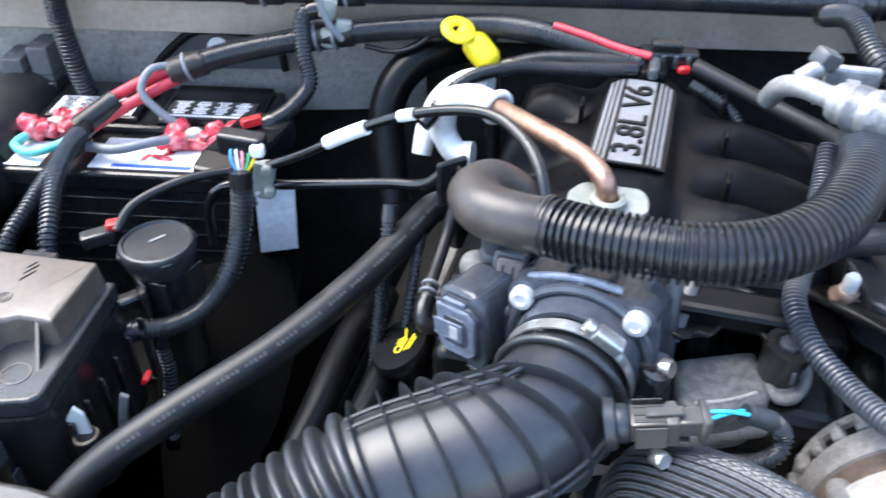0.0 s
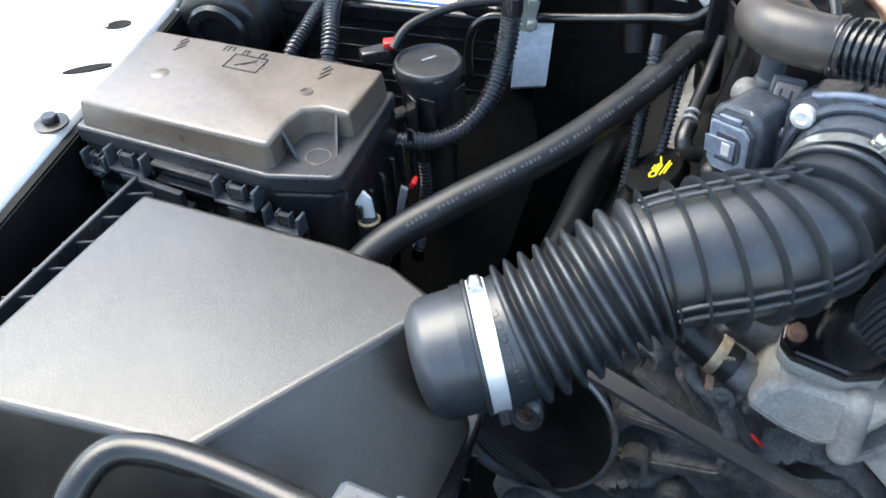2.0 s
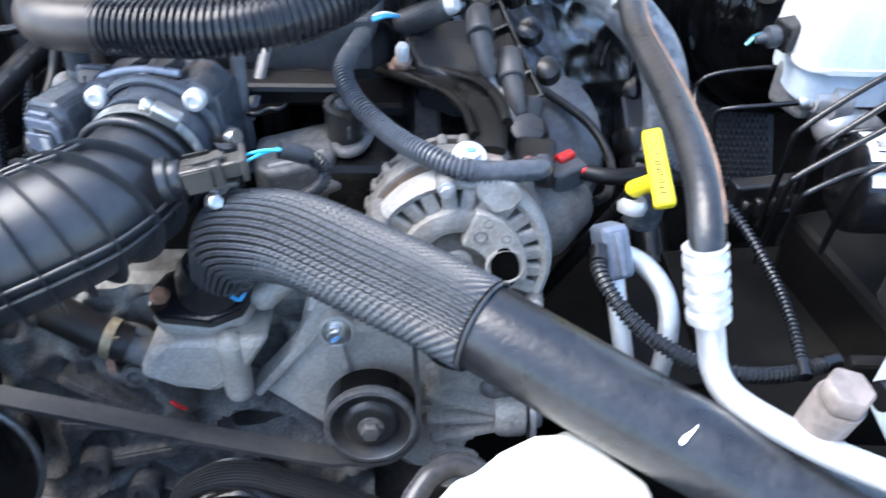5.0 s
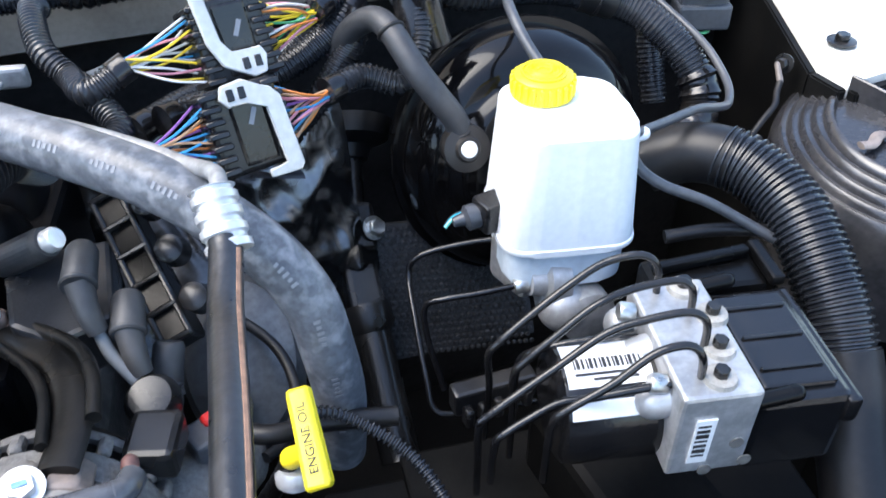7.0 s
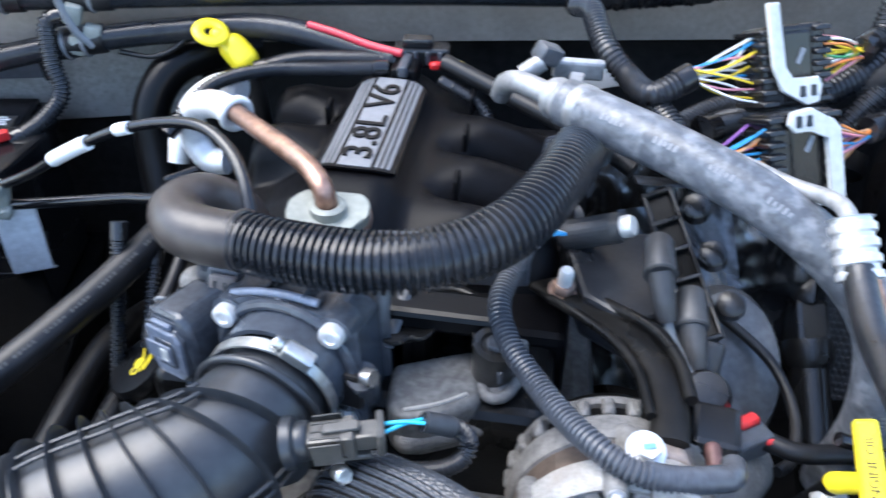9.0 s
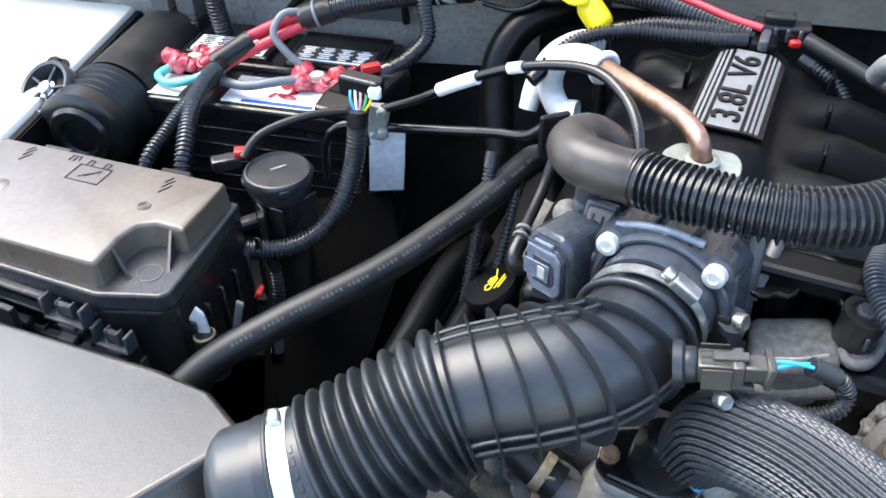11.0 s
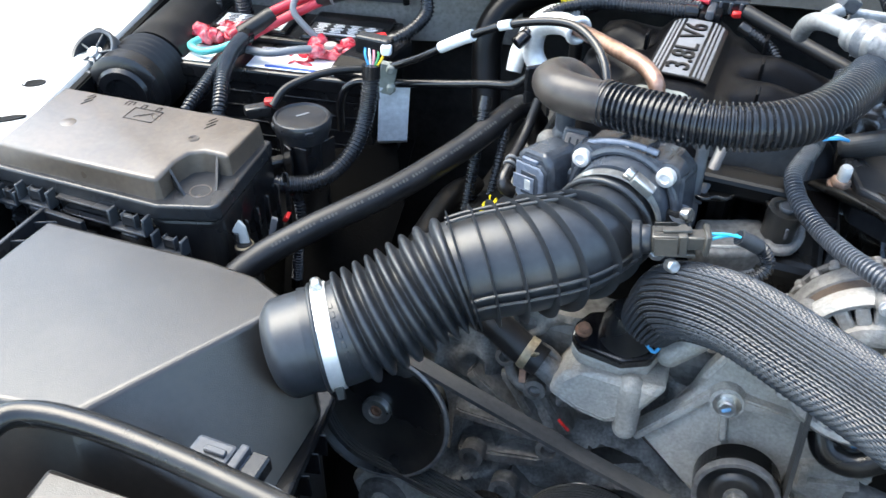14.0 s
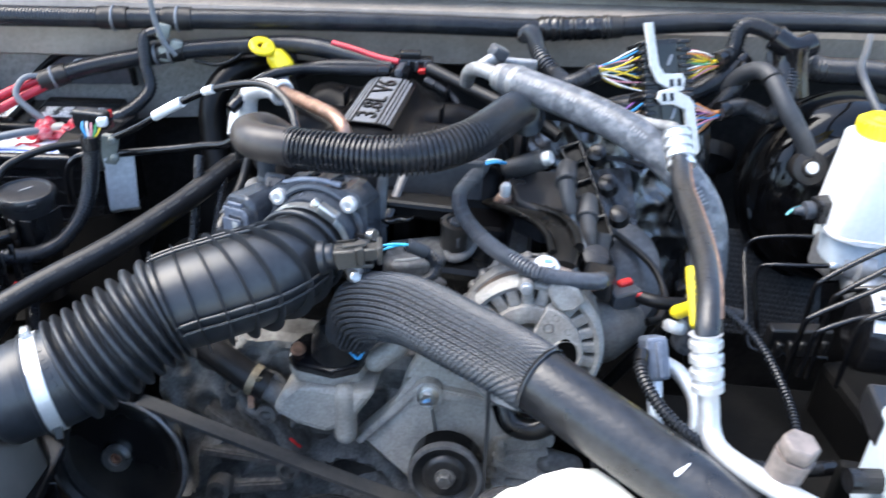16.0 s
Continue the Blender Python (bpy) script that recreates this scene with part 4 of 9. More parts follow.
    part("emboss", lathe([(0, 0.0006), (0.008, 0.0006), (0.009, 0), (0, 0)], 24, Matrix.Translation((-0.50, 0.525, mz - 0.0004))), M_FUSELID, l)
    for x, y in ((-0.490, 0.608), (-0.355, 0.585)):
        p = part("rear_latch", rbox((0.034, 0.010, 0.012), 0.002, 1, Matrix.Translation((x, y, 1.012)) @ Matrix.Rotation(-0.17, 4, "Z")), M_PLASTIC, f)
    return f


fuse_box()
stud = thing("cable_stud", (-0.285, 0.440, 0.90), "black rubber-booted cable stud with a torn pale tag", "stud")
part("rubber_boot", lathe([(0, 0), (0.0115, 0), (0.0105, 0.045), (0.008, 0.050), (0, 0.050)], 20, frame_at((-0.276, 0.434, 0.905), (-0.12, 0.05, 1))), M_RUBBER, stud)
part("brass_ring", ring((-0.282, 0.4365, 0.952), (-0.12, 0.05, 1), 0.0085, 0.0018, 20, 6), M_BRASS, stud, "tarnished brass ring")
part("tag", plate([(-0.291, 0.436, 0.952), (-0.276, 0.436, 0.955), (-0.279, 0.438, 0.974), (-0.286, 0.439, 0.981), (-0.294, 0.438, 0.968)], (0, 0.003, 0.001), 0.0006), M_LEVER, stud, "torn pale fabric tag")
part("lug", plate([(-0.262, 0.449, 0.945), (-0.255, 0.452, 0.945), (-0.250, 0.458, 0.972), (-0.257, 0.459, 0.974)], (0, 0.003, 0.001), 0.0006), M_GREY, stud)
solo("red_plug", rbox((0.005, 0.013, 0.008), 0.0015, 2, Matrix.Translation((-0.260, 0.516, 0.934)) @ Matrix.Rotation(0.6, 4, "Y")), M_RED, "small red locking tab beside the fuse box", "connector")

# ---- battery ----
def battery():
    b = thing("battery", (-0.34, 0.85, 0.79), "black car battery with worn labels and smeared terminals", "battery")
    m = Matrix.Translation((-0.336, 0.848, 0.0)) @ Matrix.Rotation(radians(-5), 4, "Z")
    part("case", rbox((0.270, 0.176, 0.18), 0.006, 2, m @ Matrix.Translation((0, 0, 0.89))), M_PLASTIC, b)
    part("top_rim", rbox((0.280, 0.182, 0.022), 0.004, 2, m @ Matrix.Translation((0, 0, 0.978))), M_PLASTIC, b)
    part("step", rbox((0.276, 0.10, 0.022), 0.005, 2, m @ Matrix.Translation((0, 0.042, 0.987))), M_PLASTIC, b)
    for x, w in ((-0.068, 0.112), (0.068, 0.118)):
        part("vent_cover", rbox((w, 0.088, 0.010), 0.004, 2, m @ Matrix.Translation((x, 0.044, 1.000))), M_GLOSS, b)
        lab = part("label", rbox((w * 0.86, 0.040, 0.0012), 0.0003, 1, m @ Matrix.Translation((x, 0.024, 1.0056))), M_LABEL if x < 0 else M_INK, b, "worn white warning label" if x < 0 else "worn black and silver warning label")
        for k in range(6):
            for j in range(4):
                part("print_bar", rbox((w * (0.16, 0.11, 0.14, 0.08)[(j + k) % 4], 0.0022 + 0.001 * (k % 2), 0.0006), 0.0, 1, m @ Matrix.Translation((x - w * 0.30 + w * 0.20 * j, 0.040 - 0.0050 * k, 1.0064))), M_INK if x < 0 else M_LABEL, lab)
        part("print_bar", rbox((w * 0.8, 0.0035, 0.0006), 0.0, 1, m @ Matrix.Translation((x, 0.0085, 1.0064))), M_INK if x < 0 else M_LABEL, lab)
    lab = part("front_label", rbox((0.128, 0.062, 0.0012), 0.0004, 1, m @ Matrix.Translation((0.025, -0.050, 0.9895))), M_LABEL, b, "white label smeared with red")
    part("print_bar", rbox((0.088, 0.006, 0.0006), 0.0, 1, m @ Matrix.Translation((0.03, -0.076, 0.9904))), M_BLUE, lab, "blue line")
    random.seed(4)
    for k in range(9):
        part("smear", lathe([(0, 0.0008), (0.6, 0.0007), (1, 0.0), (0, 0)], 12, m @ Matrix.Translation((0.0 + 0.075 * random.random(), -0.062 + 0.05 * random.random(), 0.9905)) @ Matrix.Rotation(random.random() * 3, 4, "Z") @ Matrix.Diagonal((0.006 + 0.010 * random.random(), 0.003 + 0.004 * random.random(), 1, 1))), M_GEL, lab)
    lab = part("front_label", rbox((0.040, 0.05, 0.0012), 0.0004, 1, m @ Matrix.Translation((-0.112, -0.058, 0.9895))), M_LABEL, b, "pale corner label")
    for k in range(5):
        part("case_line", rbox((0.264, 0.0015, 0.002), 0.0004, 1, m @ Matrix.Translation((0, -0.0885, 0.955 - 0.022 * k))), M_PLASTIC, b)
    return b, m


bat, BM = battery()


def terminal(x, y, label, size=1.0, blobs=7, seed=1):
    t = thing("battery_terminal", BM @ V(x, y, 0.988), label, "battery terminal", group="battery terminals")
    random.seed(seed)
    part("post", lathe([(0, 0), (0.0105, 0), (0.0095, 0.018), (0.008, 0.020), (0, 0.020)], 20, BM @ Matrix.Translation((x, y, 0.99))), M_CAST, t)
    part("clamp", rbox((0.044 * size, 0.026, 0.016), 0.005, 2, BM @ Matrix.Translation((x, y, 0.998))), M_GEL, t, "cable clamp coated in red gel")
    for k in range(blobs):
        a = random.random() * 6.28
        r = 0.008 + 0.006 * random.random()
        bm = bmesh.new()
        bmesh.ops.create_icosphere(bm, subdivisions=2, radius=r)
        for v in bm.verts:
            v.co *= 1 + 0.35 * noise.noise(v.co * 160 + V(k, 0, 0))
        bm.transform(BM @ Matrix.Translation((x + 0.024 * size * math.cos(a), y + 0.015 * math.sin(a), 1.001 + 0.006 * random.random())))
        part("gel_lump", bm, M_GEL, t)
    part("bolt", hexhead(BM @ V(x + 0.016, y - 0.010, 1.006), (0.1, -0.3, 1), 0.0065, 0.008, 0.009), M_GEL, t)
    return t


terminal(-0.098, -0.018, "negative terminal thick with red protective gel", 1.3, 11, 1)
terminal(0.065, -0.030, "positive terminal thick with red protective gel", 1.1, 10, 2)
terminal(0.108, -0.034, "round red gel-covered fuse post on the battery", 0.7, 6, 3)

# battery cables
def cable(name, pts, r, mat, label, category="cable", conduit=False, pitch=0.0042):
    if not conduit:
        return solo(name, hose(pts, r, 0.005, 12), mat, label, category)
    t = thing(name, pts[0], label, category)
    part("conduit", corrugated(pts, r, pitch), mat, t)
    ln = curve_points(pts, 0.005)
    for seg in (ln[:4], ln[-4:]):
        part("tape_wrap", hose(seg, r * 1.06, 0.004, 14), M_GLOSS, t, "shiny black tape round the end")
    return t


cable("red_cable", [(-0.400, 0.808, 1.004), (-0.380, 0.822, 1.014), (-0.345, 0.834, 1.031), (-0.310, 0.850, 1.045), (-0.27, 0.868, 1.060)], 0.0065, M_REDWIRE, "red battery cable rising into the loom")
cable("red_cable", [(-0.415, 0.812, 1.012), (-0.385, 0.832, 1.026), (-0.347, 0.846, 1.044), (-0.308, 0.860, 1.057), (-0.26, 0.872, 1.068)], 0.0065, M_REDWIRE, "red battery cable rising into the loom")
cable("grey_cable", [BM @ V(0.050, -0.02, 1.006), (-0.312, 0.825, 1.028), (-0.328, 0.832, 1.048), (-0.318, 0.848, 1.066), (-0.295, 0.862, 1.064)], 0.0045, M_GREYWIRE, "grey battery cable looping over the battery")
cable("green_cable", [BM @ V(-0.120, -0.030, 1.0), (-0.468, 0.800, 1.000), (-0.445, 0.785, 0.999), (-0.415, 0.795, 1.004), (-0.395, 0.810, 1.012)], 0.005, M_TEAL, "pale green ground cable curving round the terminal")
cable("grey_cable", [BM @ V(0.062, -0.030, 1.002), (-0.312, 0.792, 1.008), (-0.350, 0.780, 1.006), (-0.385, 0.790, 1.004), (-0.400, 0.795, 1.0)], 0.0055, M_GREYWIRE, "dark grey cable lying across the battery front")
cable("wire_conduit", [(-0.385, 0.800, 1.020), (-0.388, 0.770, 1.022), (-0.388, 0.735, 1.020), (-0.382, 0.690, 1.016), (-0.374, 0.650, 1.004), (-0.372, 0.628, 0.985), (-0.376, 0.615, 0.94)], 0.0098, M_CONDUIT, "thick corrugated conduit dropping in front of the battery", "conduit", True, 0.0050)
cable("wire_conduit", [(-0.388, 0.800, 1.008), (-0.402, 0.765, 1.004), (-0.410, 0.730, 0.998), (-0.416, 0.690, 0.990), (-0.424, 0.655, 0.978), (-0.43, 0.635, 0.94)], 0.0090, M_CONDUIT, "thick corrugated conduit dropping in front of the battery", "conduit", True, 0.0050)
solo("cable_sleeve", hose([(-0.398, 0.808, 1.016), (-0.375, 0.824, 1.028), (-0.358, 0.836, 1.037)], 0.0120, 0.005, 14), M_RUBBER, "black taped sleeve round the red cables", "sleeve")
cable("thin_conduit", [(-0.54, 0.64, 0.93), (-0.49, 0.66, 0.955), (-0.455, 0.665, 0.95), (-0.44, 0.64, 0.93)], 0.006, M_CONDUIT, "thin black conduit behind the fuse box", "conduit", True)

# junction cover at the battery's corner, and its plug
j = thing("junction_cover", (-0.19, 0.76, 0.99), "black plastic cable junction cover with a red tab", "junction cover")
part("cover", rbox((0.060, 0.10, 0.034), 0.006, 2, Matrix.Translation((-0.205, 0.775, 1.010)) @ Matrix.Rotation(-0.35, 4, "Z")), M_GLOSS, j)
part("flap", rbox((0.052, 0.03, 0.018), 0.004, 2, Matrix.Translation((-0.222, 0.722, 1.020)) @ Matrix.Rotation(-0.35, 4, "Z") @ Matrix.Rotation(0.3, 4, "X")), M_GLOSS, j)
part("tab", rbox((0.022, 0.010, 0.010), 0.002, 2, Matrix.Translation((-0.203, 0.790, 1.034)) @ Matrix.Rotation(0.5, 4, "Z")), M_RED, j, "red locking tab")
cw = thing("wire_connector", (-0.178, 0.655, 1.065), "black plug with coloured wires beside the battery", "connector")
part("shell", rbox((0.044, 0.018, 0.022), 0.003, 2, Matrix.Translation((-0.182, 0.665, 1.082)) @ Matrix.Rotation(-0.3, 4, "Z")), M_PLASTIC, cw)
part("white_lock", rbox((0.012, 0.010, 0.012), 0.002, 1, Matrix.Translation((-0.166, 0.651, 1.083))), M_WHITE, cw, "white lock piece")
for k, w in enumerate((3, 0, 2, 7, 1)):
    part("wire", hose([(-0.192 + 0.005 * k, 0.658, 1.080), (-0.190 + 0.005 * k, 0.649, 1.074), (-0.184 + 0.001 * k, 0.645, 1.060)], 0.0014, 0.004, 6), WIRES[w], cw)
LOOP = [(-0.183, 0.645, 1.066), (-0.184, 0.640, 1.04), (-0.189, 0.628, 1.005), (-0.200, 0.606, 0.975), (-0.222, 0.585, 0.953), (-0.250, 0.570, 0.945), (-0.278, 0.560, 0.948), (-0.30, 0.556, 0.946)]
cable("wire_conduit", LOOP, 0.0105, M_CONDUIT, "thick corrugated conduit looping past the canister", "conduit", True, 0.0044)
cable("thin_conduit", [(-0.262, 0.566, 0.94), (-0.258, 0.560, 0.90), (-0.262, 0.55, 0.86), (-0.27, 0.55, 0.80)], 0.007, M_CONDUIT, "thin corrugated conduit hanging down", "conduit", True)


def canister():
    c = thing("purge_canister", (-0.262, 0.614, 0.88), "black round-capped plastic canister", "canister")
    m = Matrix.Translation((-0.262, 0.614, 0))
    part("body", lathe([(0, 0.86), (0.026, 0.86), (0.027, 0.90), (0.0285, 0.985), (0, 0.985)], 36, m), M_PLASTIC, c)
    part("cap", lathe([(0, 0.984), (0.0300, 0.984), (0.0325, 0.992), (0.0345, 1.000), (0.0345, 1.007), (0.0328, 1.010), (0.0305, 1.0105), (0.0290, 1.0085), (0, 1.0085)], 40, m), M_LATCH, c)
    part("paint_mark", rbox((0.016, 0.003, 0.0006), 0, 1, m @ Matrix.Translation((0.0, 0.005, 1.0091)) @ Matrix.Rotation(0.7, 4, "Z")), M_LABELGREY, c, "scribbled pale mark")
    for k in range(4):
        a = 2 * math.pi * k / 4 + 0.5
        part("cap_lug", rbox((0.003, 0.010, 0.006), 0.001, 1, m @ Matrix.Rotation(a, 4, "Z") @ Matrix.Translation((0.0345, 0, 1.003))), M_LATCH, c)
    for a in (-2.4, -1.9, -0.6, 0.9):
        part("fin", rbox((0.003, 0.022, 0.06), 0.001, 1, m @ Matrix.Rotation(a, 4, "Z") @ Matrix.Translation((0.028, 0.012, 0.955))), M_PLASTIC, c)
    part("side_port", lathe([(0, 0), (0.008, 0), (0.008, 0.02), (0.006, 0.022), (0, 0.022)], 16, frame_at((-0.285, 0.60, 0.955), (-0.8, -0.6, 0))), M_PLASTIC, c)
    v = part("valve_head", rbox((0.030, 0.016, 0.014), 0.003, 2, Matrix.Translation((-0.318, 0.622, 1.008)) @ Matrix.Rotation(0.5, 4, "Z")), M_PLASTIC, c)
    part("lock_tab", rbox((0.015, 0.012, 0.009), 0.002, 2, Matrix.Translation((-0.303, 0.630, 1.016)) @ Matrix.Rotation(0.3, 4, "Z")), M_RED, v, "red lock tab")
    return c


canister()
solo("battery_tray", rbox((0.32, 0.30, 0.010), 0.003, 2, Matrix.Translation((-0.34, 0.80, 0.785))), M_DARK, "black steel battery tray under the battery", "tray", kind="structure")
bm = plate([(-0.181, 0.676, 1.022), (-0.144, 0.682, 1.022), (-0.150, 0.690, 0.942), (-0.188, 0.688, 0.938)], (0, 0.004, 0), 0.0008)
fold = plate([(-0.188, 0.688, 0.938), (-0.150, 0.690, 0.942), (-0.152, 0.705, 0.930), (-0.188, 0.703, 0.926)], (0, 0.004, 0), 0.0008)
tb = thing("tray_bracket", (-0.152, 0.66, 0.94), "bare grey sheet-metal bracket beside the battery", "bracket")
part("plate", bm, M_SHIELDGREY, tb)
part("folded_lip", fold, M_SHIELDGREY, tb)
# Added sheet whose black colour supplies the shade below the tray.
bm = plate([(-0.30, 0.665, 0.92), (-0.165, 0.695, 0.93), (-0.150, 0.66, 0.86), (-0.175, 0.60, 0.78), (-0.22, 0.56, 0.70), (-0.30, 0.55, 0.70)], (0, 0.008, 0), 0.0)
solo("splash_panel", bm, M_MATT, "near-black sheet standing in for the shade below the battery tray", "panel", kind="structure", sharp=80)

# ---- black bellows tube along the fender ----
res = thing("cold_air_tube", (-0.50, 0.72, 0.92), "black plastic tube with a folded bellows end cap", "air tube")
A0, A1 = V(-0.524, 0.704, 0.972), V(-0.505, 0.965, 0.975)
ax = (A1 - A0).normalized()
part("bellows", bellows([A0 - ax * 0.0, A0 + ax * 0.075], 0.052, 0.012, 0.006, 44), M_RUBBER, res)
part("tube", sweep(curve_points([A0 + ax * 0.08, A1], 0.02), [0.050] * (len(curve_points([A0 + ax * 0.08, A1], 0.02))), 40), M_RUBBER, res)
m = frame_at(A0, -ax)
part("end_cap", lathe([(0, 0.006), (0.020, 0.006), (0.024, 0.010), (0.034, 0.010), (0.038, 0.005), (0.048, 0.004), (0.0525, 0.0), (0.0525, -0.02), (0, -0.02)], 44, m), M_PLASTIC, res)
cm = frame_at((-0.574, 0.737, 1.008), (-0.25, -0.55, 0.80))
cap = part("mount_cap", lathe([(0.026, -0.016), (0.034, -0.016), (0.035, 0.004), (0.033, 0.007), (0.029, 0.006), (0.028, -0.004), (0.026, -0.016)], 36, cm), M_LATCHPALE, res, "spoked round mounting cap")
for q in range(5):
    part("spoke", rbox((0.022, 0.003, 0.010), 0.0008, 1, cm @ Matrix.Rotation(2 * math.pi * q / 5 + 0.4, 4, "Z") @ Matrix.Translation((0.018, 0, -0.001))), M_LATCHPALE, cap)
part("bolt", hexhead(cm @ V(0, 0, 0.0), cm.to_3x3() @ V(0, 0, 1), 0.0085, 0.007, 0.011), M_ALU, cap, "bright bolt head")
part("well", lathe([(0, -0.014), (0.027, -0.014), (0.027, -0.011), (0, -0.011)], 28, cm), M_BLACKBOX, cap)
part("foot", prism([(-0.036, -0.010), (0.030, -0.020), (0.034, 0.020), (-0.030, 0.030)], -0.06, -0.014, 0.004, 2, cm), M_PLASTIC, res)
rl = thing("relay_block", (-0.50, 0.97, 1.0), "two stacked black relays on the firewall corner", "relay block")
for x, y, z in ((-0.510, 0.946, 1.019), (-0.478, 0.951, 1.031)):
    r_ = Matrix.Translation((x, y, z)) @ Matrix.Rotation(-0.10, 4, "Z")
    bd = part("relay", rbox((0.0255, 0.042, 0.044), 0.0018, 2, r_), M_RELAY, rl, "grey-black square relay")
    part("seam", rbox((0.0262, 0.0428, 0.0016), 0.0004, 1, r_ @ Matrix.Translation((0, 0, -0.0125))), M_PLASTIC, bd)
    part("glint_mark", rbox((0.007, 0.004, 0.0006), 0.0002, 1, r_ @ Matrix.Translation((-0.006, -0.006, 0.0222))), M_LABELGREY, bd)
    part("socket", rbox((0.029, 0.046, 0.020), 0.003, 2, r_ @ Matrix.Translation((0, 0, -0.030))), M_PLASTIC, rl)
    part("tab", rbox((0.014, 0.006, 0.016), 0.0015, 1, r_ @ Matrix.Translation((0.010, -0.024, -0.028))), M_PLASTIC, rl)
part("bracket", rbox((0.085, 0.010, 0.09), 0.003, 2, Matrix.Translation((-0.495, 0.982, 1.01))), M_DARK, rl)

# ---- long heater hose and its lower neighbour ----
HH = [(-0.305, 0.350, 0.93), (-0.260, 0.390, 0.966), (-0.205, 0.425, 0.990), (-0.130, 0.480, 1.008), (-0.07, 0.545, 1.021), (-0.030, 0.600, 1.030), (-0.008, 0.638, 1.030), (0.010, 0.668, 1.005), (0.016, 0.685, 0.96)]
h = thing("heater_hose", (-0.12, 0.49, 0.98), "long black rubber heater hose with faint printing", "hose")
part("hose_wall", hose(HH, 0.0138, 0.006, 24), M_RUBBER, h)
line = curve_points(HH, 0.004)
for i in range(24, len(line) - 14):
    if i % 13 in (4, 5, 11):
        continue
    t = (line[i + 1] - line[i - 1]).normalized()
    side = t.cross(V(0, 0, 1)).normalized()
    nrm = (side.cross(t) * 0.75 - side * -0.35 + V(0, -0.35, 0)).normalized()
    nrm = (nrm - t * nrm.dot(t)).normalized()
    part("print_bar", rbox((0.0022, 0.0034 if i % 3 else 0.0024, 0.0004), 0, 1, frame_at(line[i] + nrm * 0.0139, nrm, t)), M_PRINT, h)
LH = [(-0.140, 0.36, 0.90), (-0.122, 0.43, 0.918), (-0.106, 0.490, 0.925), (-0.094, 0.545, 0.927), (-0.078, 0.60, 0.925), (-0.06, 0.66, 0.90)]
lh = thing("lower_hose", LH[0], "black coolant hose running under the intake duct", "hose")
part("hose_wall", hose(LH, 0.0155, 0.005, 20), M_BLACKBOX, lh)
part("clamp", band(LH[1], Vector(LH[2]) - Vector(LH[0]), 0.0155, 0.008, 0.0012, 28), M_CASTDARK, lh, "dull spring clamp")
lh = thing("lower_hose", (-0.09, 0.40, 0.90), "second black coolant hose beside the oil cap", "hose")
part("hose_wall", hose([(-0.110, 0.35, 0.895), (-0.088, 0.42, 0.918), (-0.066, 0.480, 0.932), (-0.048, 0.535, 0.935), (-0.03, 0.59, 0.92)], 0.0135, 0.005, 20), M_BLACKBOX, lh)
LH = [(-0.22, 0.33, 0.88), (-0.18, 0.35, 0.905), (-0.14, 0.355, 0.915), (-0.10, 0.38, 0.90)]
lh = thing("lower_hose", LH[0], "short black hose behind the air cleaner", "hose")
part("hose_wall", hose(LH, 0.018, 0.005, 20), M_RUBBER, lh)
part("clamp", band(LH[1], Vector(LH[2]) - Vector(LH[0]), 0.018, 0.008, 0.0012, 28), M_CASTDARK, lh, "dull spring clamp")

# ---- engine: upper ----
def capsule(a, b, r, r1=None, seg=20):
    """A rod with rounded ends."""
    a, b = Vector(a), Vector(b)
    d = (b - a).normalized()
    r1 = r1 or r
    pts, rad = [], []
    for k in range(6):
        u = math.pi / 2 * k / 5
        pts.append(a - d * r * math.cos(u))
        rad.append(max(1e-4, r * math.sin(u)))
    for k in range(1, 9):
        pts.append(a.lerp(b, k / 9))
        rad.append(r + (r1 - r) * k / 9)
    for k in range(6):
        u = math.pi / 2 * (1 - k / 5)
        pts.append(b + d * r1 * math.cos(u))
        rad.append(max(1e-4, r1 * math.sin(u)))
    return sweep(pts, rad, seg)


